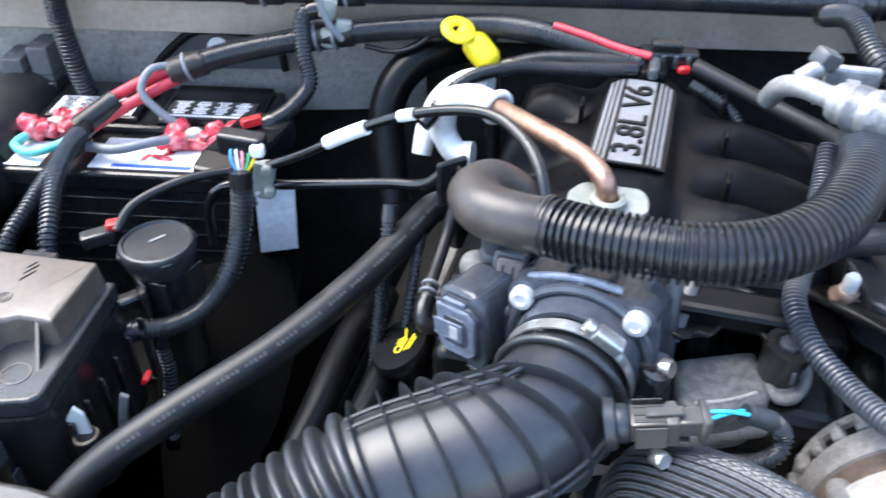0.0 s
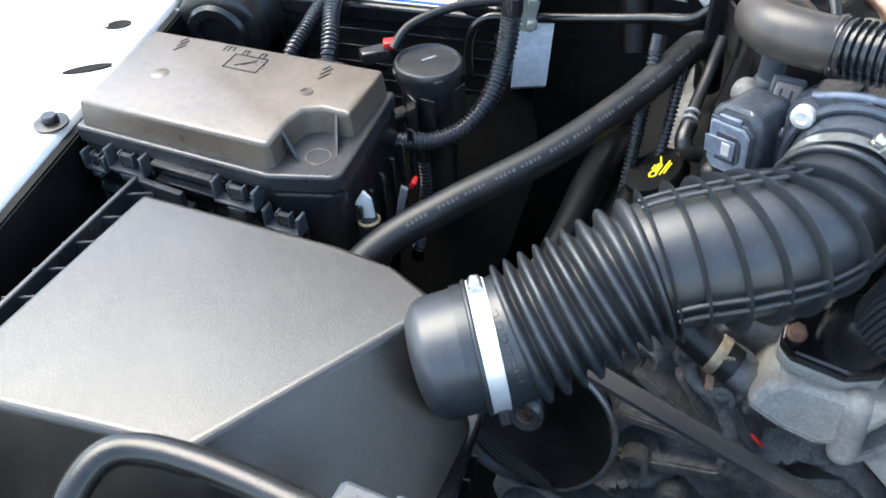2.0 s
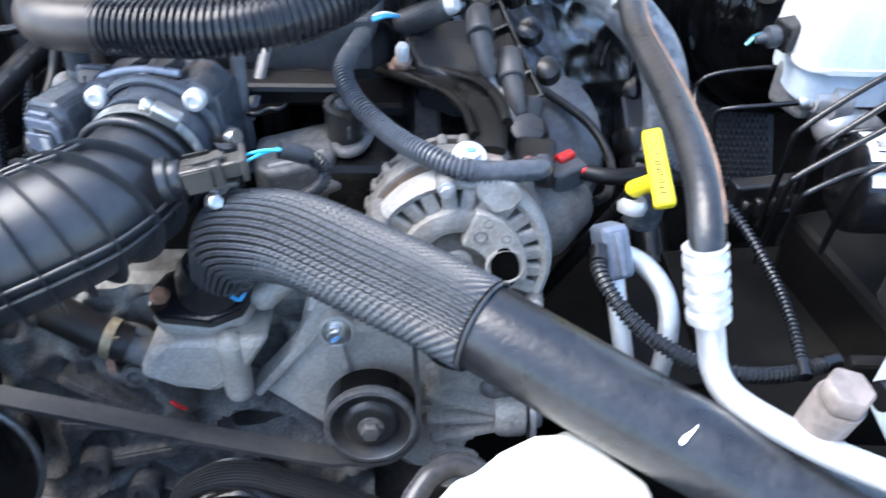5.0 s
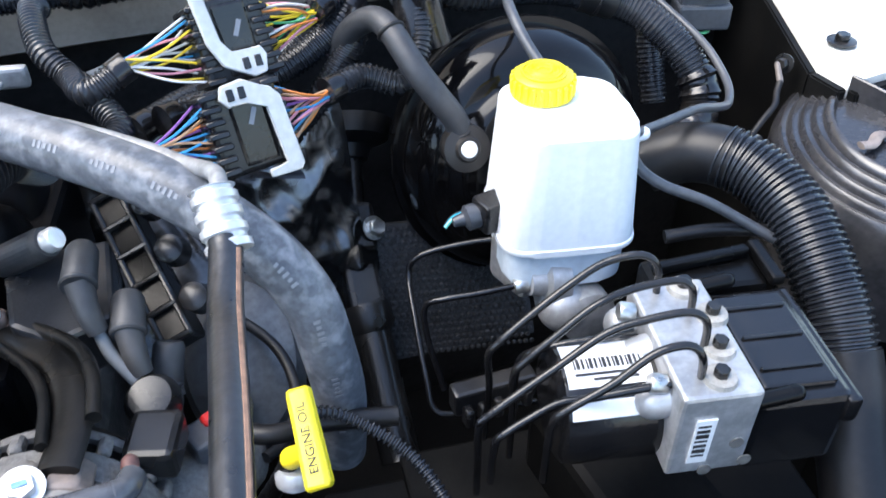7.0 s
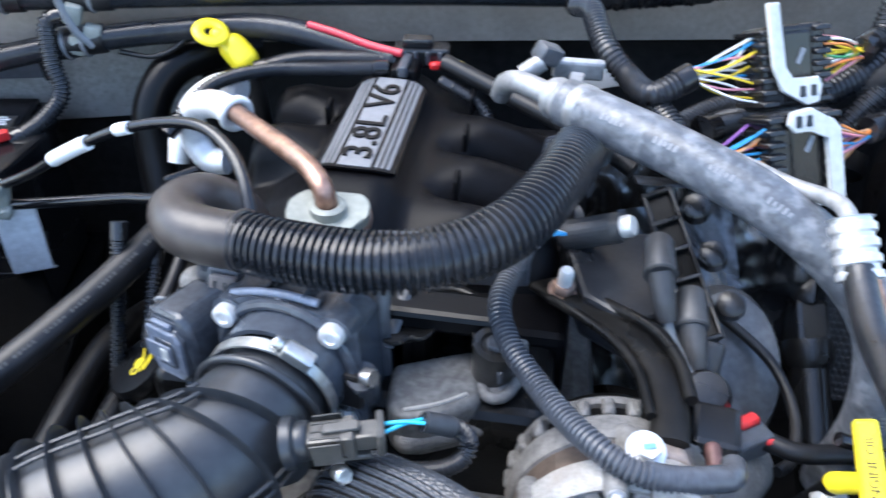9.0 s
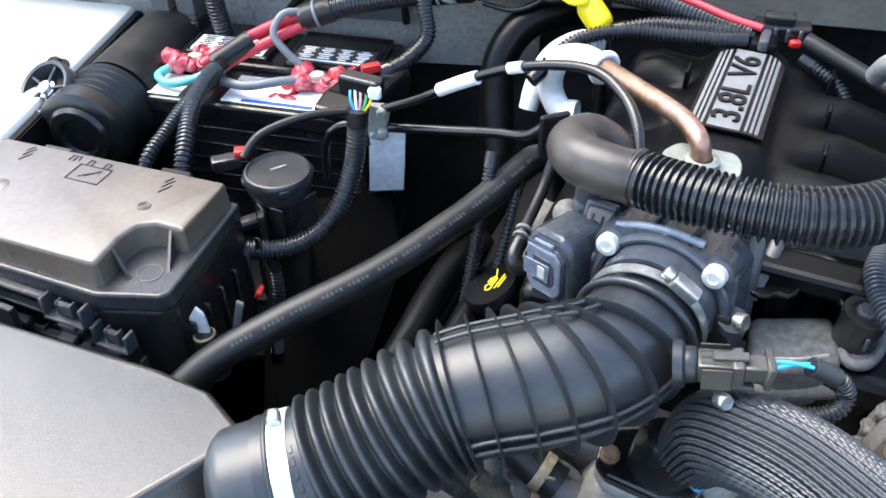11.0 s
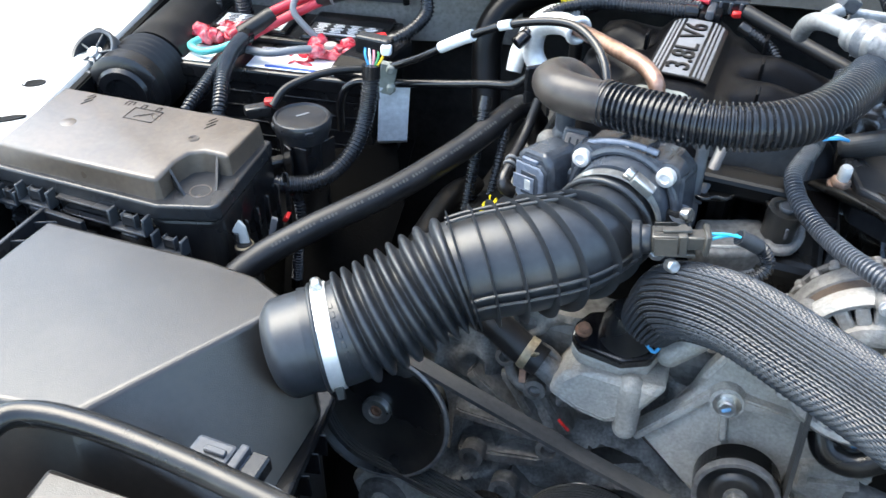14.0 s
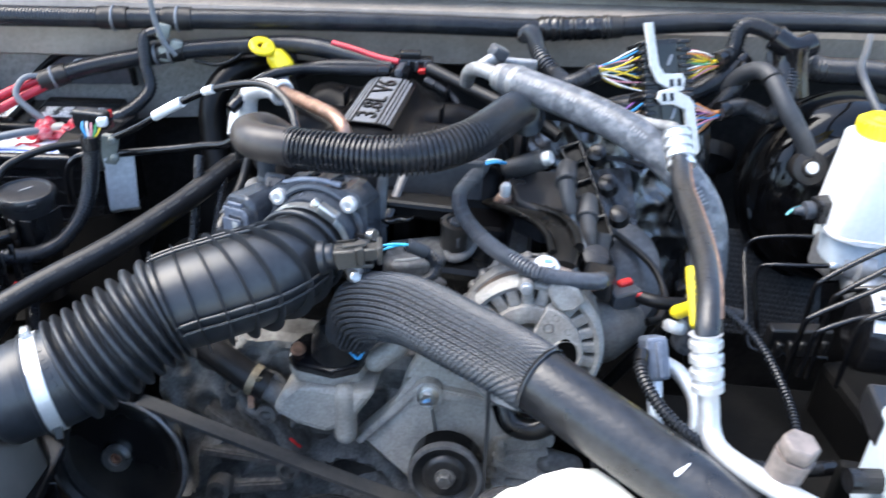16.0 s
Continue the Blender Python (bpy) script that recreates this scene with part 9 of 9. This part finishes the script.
def loom(name, pts, r, label, pitch=0.0046, ties=(), wraps=()):
    t = thing(name, pts[len(pts) // 2], label, "wiring loom")
    part("conduit", corrugated(pts, r, pitch, 0.0013, 18), M_CONDUIT, t)
    ln = curve_points(pts, 0.003)
    for u0, u1 in wraps:
        part("tape_wrap", taped(ln[int(u0 * len(ln)):int(u1 * len(ln))], r), M_TAPE, t, "crinkled shiny tape")
    ln = curve_points(pts, 0.01)
    for u in ties:
        i = min(len(ln) - 3, max(2, int(u * len(ln))))
        part("tape", hose([ln[i - 2], ln[i], ln[i + 2]], r * 1.12, 0.006, 16), M_RUBBER, t)
        part("cable_tie", ring(ln[i], ln[i + 1] - ln[i - 1], r * 1.14, 0.002, 22, 6), M_LABELGREY if u < 0.5 else M_PLASTIC, t)
    return t


def cy(x):
    return cowl_y(x) - 0.030


loom("cowl_loom", [(-0.62, cy(-0.62), 1.137), (-0.40, cy(-0.40), 1.138), (-0.16, cy(-0.16), 1.140), (0.05, cy(0.05), 1.143), (0.25, cy(0.25), 1.143), (0.42, cy(0.42), 1.141), (0.52, cy(0.52), 1.146), (0.66, cy(0.66), 1.157), (0.85, cy(0.85), 1.162), (1.1, cy(1.1), 1.160)], 0.0148, "long corrugated wiring loom along the cowl", ties=(0.25, 0.30, 0.62, 0.66), wraps=((0.60, 0.665),))
loom("battery_loom", [(-0.302, 0.862, 1.055), (-0.24, 0.872, 1.072), (-0.17, 0.875, 1.086), (-0.10, 0.872, 1.098), (-0.02, 0.868, 1.106), (0.05, 0.858, 1.112), (0.10, 0.840, 1.112), (0.16, 0.808, 1.106), (0.20, 0.782, 1.104)], 0.0135, "corrugated battery loom above the engine", ties=(0.03, 0.33, 0.36))
cable("red_cable", [(0.115, 0.830, 1.124), (0.145, 0.812, 1.121), (0.175, 0.792, 1.117), (0.205, 0.775, 1.115)], 0.004, M_REDWIRE, "red cable peeking out of the loom")
cable("branch_conduit", [(-0.130, 0.872, 1.125), (-0.150, 0.868, 1.118), (-0.150, 0.850, 1.085), (-0.145, 0.835, 1.055), (-0.165, 0.815, 1.035), (-0.195, 0.80, 1.022)], 0.0095, M_CONDUIT, "corrugated branch bending to the battery corner", "conduit", True)
k = thing("loom_clip", (-0.12, 0.88, 1.10), "dusty grey loom clips on the cowl", "clip")
for x, z in ((-0.122, 1.128), (-0.108, 1.105), (-0.125, 1.095)):
    part("clip", rbox((0.018, 0.014, 0.022), 0.004, 2, Matrix.Translation((x, 0.866, z)) @ Matrix.Rotation(0.3, 4, "Y")), M_GASKET, k)
part("lead", hose([(-0.135, 0.866, 1.20), (-0.132, 0.862, 1.15), (-0.122, 0.858, 1.115), (-0.108, 0.860, 1.095)], 0.004, 0.006, 10), M_GREYWIRE, k)
cable("bowden_wire", [(-0.085, 0.866, 1.085), (-0.05, 0.858, 1.082), (-0.02, 0.858, 1.095), (-0.005, 0.862, 1.118)], 0.0028, M_RUBBER, "thin black bowden cable by the loom", "cable")
hk = thing("heater_pipe", (-0.05, 0.85, 1.0), "dark rubber heater pipe bending through the firewall", "pipe")
part("bend", hose([(0.055, 0.905, 1.068), (0.01, 0.890, 1.072), (-0.035, 0.868, 1.062), (-0.060, 0.845, 1.030), (-0.062, 0.825, 0.985), (-0.055, 0.79, 0.93)], 0.020, 0.005, 20), M_BLACKBOX, hk)
cable("plenum_conduit", [(-0.02, 0.72, 1.07), (0.02, 0.755, 1.098), (0.07, 0.765, 1.108), (0.13, 0.762, 1.108), (0.19, 0.765, 1.105)], 0.0078, M_CONDUIT, "corrugated conduit behind the plenum", "conduit", True)
cable("plenum_conduit", [(0.06, 0.80, 1.09), (0.10, 0.800, 1.100), (0.15, 0.79, 1.104), (0.20, 0.782, 1.104)], 0.0095, M_CONDUIT, "corrugated conduit behind the plenum", "conduit", True)
tcn = thing("throttle_harness_plug", (0.22, 0.76, 1.10), "black multi-way plug behind the badge with coloured wires", "connector")
part("shell", rbox((0.056, 0.022, 0.020), 0.003, 2, Matrix.Translation((0.226, 0.786, 1.108)) @ Matrix.Rotation(-0.15, 4, "Z")), M_PLASTIC, tcn)
part("cover", rbox((0.030, 0.016, 0.010), 0.003, 2, Matrix.Translation((0.222, 0.786, 1.122)) @ Matrix.Rotation(-0.15, 4, "Z")), M_PLASTIC, tcn)
for dx in (-0.018, -0.006, 0.006, 0.018):
    part("rib", rbox((0.004, 0.025, 0.014), 0.001, 1, Matrix.Translation((0.226 + dx, 0.786 - 0.15 * dx, 1.109)) @ Matrix.Rotation(-0.15, 4, "Z")), M_GREY, tcn)
part("lock", rbox((0.012, 0.008, 0.008), 0.002, 1, Matrix.Translation((0.238, 0.768, 1.104))), M_RED, tcn, "red lock tab")
for q, w in enumerate((3, 6, 1)):
    part("wire", hose([(0.252, 0.776 + 0.003 * q, 1.108 - 0.003 * q), (0.261, 0.771, 1.106), (0.270, 0.768, 1.101)], 0.002, 0.003, 6), WIRES[w], tcn)
cable("plenum_conduit", [(0.245, 0.760, 1.112), (0.30, 0.715, 1.098), (0.36, 0.66, 1.085), (0.40, 0.62, 1.07)], 0.0085, M_RUBBER, "black taped wires behind the plenum", "conduit")
cable("plenum_conduit", [(0.24, 0.745, 1.100), (0.275, 0.72, 1.085), (0.29, 0.69, 1.06)], 0.006, M_CONDUIT, "thin conduit behind the plenum", "conduit", True)


def bulkhead_plug(at, rot, label, wires_l, wires_r, lever_side):
    """A large harness plug with a pale lever, and fans of thin wires on both sides."""
    p = thing("harness_connector", at, label, "connector", group="bulkhead connectors")
    m = Matrix.Translation(at) @ rot
    part("body", rbox((0.062, 0.034, 0.070), 0.004, 2, m), M_PLASTIC, p)
    part("face", rbox((0.030, 0.038, 0.060), 0.003, 2, m @ Matrix.Translation((0.002, 0, 0))), M_GLOSS, p)
    for s in (-1, 1):
        for k in range(7):
            part("fin", rbox((0.016, 0.042, 0.005), 0.001, 1, m @ Matrix.Translation((s * 0.026, 0, -0.030 + 0.010 * k))), M_PLASTIC, p)
    part("paint_mark", rbox((0.004, 0.0008, 0.014), 0, 1, m @ Matrix.Translation((0.004, -0.0195, 0.008)) @ Matrix.Rotation(0.5, 4, "Y")), M_LABELGREY, p)
    if lever_side < 0:
        outline = [(-0.031, 0.054), (-0.027, 0.0), (-0.019, -0.020), (0.004, -0.034), (0.016, -0.032), (0.0195, -0.018), (0.016, -0.010), (-0.010, -0.011), (-0.017, 0.0), (-0.019, 0.054)]
        holes = ((0.000, -0.0215), (0.0105, -0.0215))
    else:
        outline = [(-0.020, 0.026), (-0.014, 0.018), (0.002, 0.020), (0.017, 0.013), (0.020, -0.036), (0.002, -0.036), (0.002, -0.043), (0.028, -0.044), (0.032, -0.039), (0.029, 0.018), (0.022, 0.027), (0.010, 0.031), (0.002, 0.038), (-0.016, 0.036)]
        holes = ((-0.0105, 0.0275), (-0.001, 0.0275))
    lv = part("lever", prism(outline, 0, 0.005, 0.0014, 2, m @ Matrix.Translation((0, -0.022, 0)) @ Matrix.Rotation(radians(90), 4, "X")), M_LEVER, p, "pale grey locking lever")
    for hx_, hz_ in holes:
        part("lever_slot", rbox((0.0060, 0.002, 0.0095), 0.0006, 1, m @ Matrix.Translation((hx_, -0.0268, hz_))), M_PLASTIC, lv)
    random.seed(int(at[2] * 1000))
    for side, cols in ((-1, wires_l), (1, wires_r)):
        for k in range(15):
            a = m @ V(side * 0.030, -0.012 + 0.024 * random.random(), -0.028 + 0.056 * k / 14)
            c = m @ V(side * 0.085, 0.004 + 0.006 * random.random(), 0.012 - 0.014 * random.random() if side > 0 else -0.004 + 0.012 * random.random())
            mid = (a + c) / 2 + m.to_3x3() @ V(0, -0.010 + 0.014 * random.random(), 0.010 * (random.random() - 0.5))
            part("wire", hose([a, mid, c], 0.0012, 0.006, 5), WIRES[cols[k % len(cols)]], p)
    return m


ft = thing("foil_tag", (0.42, 0.80, 1.06), "crumpled silver foil label taped to the harness", "label")
bm = bmesh.new()
rows = []
for i in range(13):
    u = i / 12
    c = V(0.400, 0.822, 1.050).lerp(V(0.440, 0.784, 1.078), u)
    wob = 0.002 * noise.noise(V(u * 5, 0, 2))
    rows.append([bm.verts.new(c + V(0.002, 0.004, 0.011) * k + V(0, -0.002, wob) * (1 - k * k)) for k in (-1, -0.4, 0.4, 1)])
for r0, r1 in zip(rows, rows[1:]):
    for k in range(3):
        bm.faces.new((r0[k], r0[k + 1], r1[k + 1], r1[k]))
bmesh.ops.solidify(bm, geom=bm.faces[:], thickness=0.0012)
part("foil", bm, M_ALU, ft, sharp=70)
m1 = bulkhead_plug((0.530, 0.650, 1.150), Matrix.Rotation(0.15, 4, "Z") @ Matrix.Rotation(-0.5, 4, "X"), "large black harness connector with a pale lever and fanned wires", (0, 1, 0, 2, 1, 0, 3), (0, 2, 1, 7, 1, 6), -1)
m2 = bulkhead_plug((0.517, 0.578, 1.108), Matrix.Rotation(0.15, 4, "Z") @ Matrix.Rotation(-0.5, 4, "X"), "large black harness connector with a pale lever and fanned wires", (6, 4, 3, 3, 5), (4, 6, 3, 5, 2, 2), 1)
cable("harness_conduit", [m1 @ V(-0.085, 0.004, 0.002), m1 @ V(-0.12, 0.01, -0.010), (0.400, 0.672, 1.135), (0.385, 0.70, 1.15), (0.385, 0.76, 1.16), (0.39, 0.83, 1.135)], 0.0115, M_CONDUIT, "corrugated conduit to the bulkhead connector", "conduit", True, 0.0046)
cable("harness_conduit", [m1 @ V(0.085, 0.006, 0.006), m1 @ V(0.115, 0.015, 0.018), (0.655, 0.70, 1.190), (0.69, 0.68, 1.185), (0.705, 0.655, 1.170)], 0.0115, M_CONDUIT, "corrugated conduit to the bulkhead connector", "conduit", True, 0.0046)
cable("harness_conduit", [m2 @ V(-0.085, 0.004, 0.002), m2 @ V(-0.105, 0.01, 0.012), (0.425, 0.605, 1.115), (0.415, 0.640, 1.125), (0.405, 0.665, 1.13)], 0.0115, M_CONDUIT, "corrugated conduit to the bulkhead connector", "conduit", True, 0.0046)
cable("harness_conduit", [m2 @ V(0.080, 0.006, 0.008), m2 @ V(0.12, 0.012, 0.012), (0.665, 0.600, 1.105), (0.690, 0.615, 1.125), (0.698, 0.635, 1.155), (0.695, 0.65, 1.18)], 0.0115, M_CONDUIT, "corrugated conduit to the bulkhead connector", "conduit", True, 0.0046)
for pts in ([(0.46, 0.63, 1.10), (0.52, 0.66, 1.095), (0.58, 0.67, 1.105), (0.63, 0.675, 1.13), (0.66, 0.69, 1.15)], [(0.56, 0.64, 1.05), (0.60, 0.65, 1.075), (0.635, 0.655, 1.115), (0.655, 0.66, 1.15)], [(0.44, 0.66, 1.08), (0.50, 0.69, 1.085), (0.57, 0.70, 1.09), (0.62, 0.71, 1.12)]):
    cable("harness_conduit", pts, 0.0135, M_CONDUIT, "thick corrugated conduit behind the connectors", "conduit", True, 0.0048)
loom("booster_loom", [(0.700, 0.672, 1.158), (0.748, 0.706, 1.140), (0.783, 0.700, 1.130), (0.864, 0.690, 1.127), (0.941, 0.664, 1.107), (0.974, 0.631, 1.085), (0.994, 0.590, 1.050), (0.990, 0.565, 1.015), (0.95, 0.545, 0.99)], 0.0185, "thick corrugated loom arching over the booster", 0.0055, ties=(0.52,), wraps=((0.0, 0.13), (0.80, 0.97)))
t = thing("tape_knot", (0.70, 0.64, 1.16), "loom junction wrapped in shiny black tape", "tape")
for pts in ([(0.676, 0.655, 1.190), (0.70, 0.645, 1.178), (0.725, 0.650, 1.184)], [(0.700, 0.640, 1.185), (0.705, 0.638, 1.155), (0.712, 0.630, 1.12)], [(0.690, 0.655, 1.185), (0.695, 0.645, 1.160), (0.69, 0.63, 1.13)]):
    part("wrap", hose(pts, 0.0165, 0.005, 14), M_GLOSS, t)
rc = thing("grey_relay_plug", (1.05, 0.70, 1.05), "tall dark grey harness plug on the fender side", "connector")
part("body", rbox((0.055, 0.030, 0.085), 0.004, 2, Matrix.Translation((1.070, 0.68, 1.105)) @ Matrix.Rotation(-0.4, 4, "Z")), M_GREY, rc)
part("step", rbox((0.062, 0.036, 0.030), 0.004, 2, Matrix.Translation((1.070, 0.678, 1.065)) @ Matrix.Rotation(-0.4, 4, "Z")), M_GREY, rc)
part("key", rbox((0.020, 0.010, 0.030), 0.002, 1, Matrix.Translation((1.062, 0.660, 1.105)) @ Matrix.Rotation(-0.4, 4, "Z")), M_GREY, rc)
part("green_seal", ring((1.068, 0.675, 1.047), (0, 0, 1), 0.012, 0.0022, 20, 6), WIRES[7], rc)
solo("fender_loom", corrugated([(1.00, 0.72, 1.15), (1.01, 0.70, 1.10), (1.005, 0.68, 1.04), (1.0, 0.65, 0.98)], 0.016, 0.0055, 0.0015, 16), M_CONDUIT, "corrugated loom dropping beside the fender", "conduit")

# ---- steering shaft, heat shields ----
ss = thing("steering_shaft", (0.62, 0.58, 0.75), "black steering shaft with a universal joint", "steering shaft")
S0, S1, S2, S3 = V(0.652, 0.720, 0.970), V(0.631, 0.660, 0.908), V(0.618, 0.612, 0.864), V(0.598, 0.47, 0.755)
part("upper_shaft", hose([S0, S1], 0.012, 0.01, 18), M_PULLEY, ss)
part("grommet", lathe([(0, -0.02), (0.05, -0.02), (0.046, 0.0), (0.026, 0.008), (0.022, 0.022), (0.013, 0.024), (0, 0.024)], 32, frame_at(S0 + V(0, 0.01, 0.005), S1 - S0)), M_RUBBER, ss)
part("yoke", rbox((0.040, 0.034, 0.055), 0.006, 2, frame_at(S1, S2 - S1, (1, 0, 0))), M_PULLEY, ss)
part("joint", rbox((0.046, 0.030, 0.030), 0.006, 2, frame_at((S1 + S2) / 2, S2 - S1, (0.6, 0.8, 0))), M_PULLEY, ss)
part("lower_yoke", rbox((0.036, 0.040, 0.05), 0.006, 2, frame_at(S2, S3 - S2, (1, 0, 0))), M_PULLEY, ss)
part("collar", lathe([(0, 0), (0.026, 0), (0.027, 0.02), (0.021, 0.03), (0, 0.03)], 30, frame_at(S2 + (S3 - S2) * 0.10, S3 - S2)), M_PULLEY, ss)
part("lower_shaft", hose([S2 + (S3 - S2) * 0.1, S3], 0.0205, 0.01, 24), M_PULLEY, ss)
part("bolt", hexhead((0.645, 0.640, 0.920), (0.3, -0.7, 0.6), 0.010, 0.010, 0.013), M_STEEL, ss, "bright pinch bolt")
fl = thing("foil_heat_shield", (0.50, 0.66, 0.85), "crumpled dark foil heat shield on the firewall", "heat shield")
bm = bmesh.new()
g = []
for j in range(57):
    row = []
    for i in range(65):
        x, z = 0.38 + 0.255 * i / 64, 0.80 + 0.26 * j / 56
        y = 0.70 - 0.36 * (1.06 - z) - 0.03 * math.sin(3 * (x - 0.38) / 0.28) + 0.030 * abs(noise.noise(V(x * 13, z * 11, 0))) + 0.008 * abs(noise.noise(V(x * 34, z * 22, 3))) + 0.0018 * noise.noise(V(x * 90 + z * 40, z * 70, 7))
        row.append(bm.verts.new((x, y, z)))
    g.append(row)
for a0, b0 in zip(g, g[1:]):
    for i in range(64):
        bm.faces.new((a0[i], a0[i + 1], b0[i + 1], b0[i]))
part("foil", bm, M_SHIELD, fl, sharp=60)
for x0, z0, x1, z1 in ((0.42, 1.03, 0.58, 1.00),):
    part("foil_tape", hose([V(x, 0.70 - 0.36 * (1.06 - z) - 0.028, z) for x, z in ((x0, z0), ((x0 + x1) / 2, (z0 + z1) / 2 + 0.004), (x1, z1))], 0.008, 0.01, 8, flat=0.2), M_FOILDULL, fl, "brighter foil tape seam")
ds = thing("dimpled_heat_shield", (0.68, 0.58, 0.80), "grey dimpled metal heat shield", "heat shield")
bm = plate([(0.635, 0.66, 0.91), (0.81, 0.62, 0.90), (0.80, 0.55, 0.78), (0.63, 0.58, 0.78)], (0, 0.006, 0), 0.001)
part("sheet", bm, M_DIMPLE, ds)
o0, ex, ez = V(0.636, 0.6595, 0.908), V(0.17, -0.039, -0.01), V(-0.005, -0.078, -0.126)
nn = ex.cross(ez).normalized()
nn = nn if nn.y < 0 else -nn
bm = bmesh.new()
for j in range(20):
    for i in range(24):
        q = o0 + ex * ((i + 0.5 * (j % 2) + 0.4) / 25) + ez * ((j + 0.5) / 20) + nn * 0.0005
        add(bm, lathe([(0.0030, 0), (0.0022, 0.0013), (0, 0.0018)], 8, frame_at(q, nn)))
dm_ = part("dimple_relief", bm, M_DIMPLE, ds, "rows of raised dimples")
tagged(dm_, "rows of raised dimples", kind="stuff")

bm = bmesh.new()
g = []
for j in range(45):
    row = []
    for i in range(49):
        x, t = 0.395 + 0.110 * i / 48, 0.30 + 0.70 * j / 44
        y, z = 0.452 + 0.175 * t, 0.868 + 0.135 * t + 0.02 * t * t
        f = -0.010 + 0.020 * abs(noise.noise(V(x * 17, t * 2.2, 9))) + 0.006 * abs(noise.noise(V(x * 45 + t * 3, t * 6, 2))) - 0.03 * max(0, 0.25 - t)
        row.append(bm.verts.new((x - 0.15 * f, y - 0.62 * f, z + 0.77 * f)))
    g.append(row)
for a0, b0 in zip(g, g[1:]):
    for i in range(48):
        bm.faces.new((a0[i], a0[i + 1], b0[i + 1], b0[i]))
part("lower_foil", bm, M_FOILDULL, fl, "duller sloping foil apron", sharp=60)
pc_ = thing("pressed_cover", (0.47, 0.54, 0.80), "pale grey pressed cover below the coil pack", "cover")
part("shell", lathe([(0, 0.050), (0.030, 0.046), (0.052, 0.030), (0.060, 0.0), (0.060, -0.07), (0, -0.07)], 40, frame_at((0.470, 0.506, 0.925), (-0.15, -0.62, 0.77)) @ Matrix.Diagonal((0.88, 1.30, 0.8, 1))), M_COVERGREY, pc_)
part("port", lathe([(0.010, 0.0), (0.017, 0.0), (0.017, 0.014), (0.010, 0.015)], 28, frame_at((0.447, 0.452, 0.930), (-0.15, -0.70, 0.70))), M_COVERGREY, pc_, "round grey port with a dark bore")
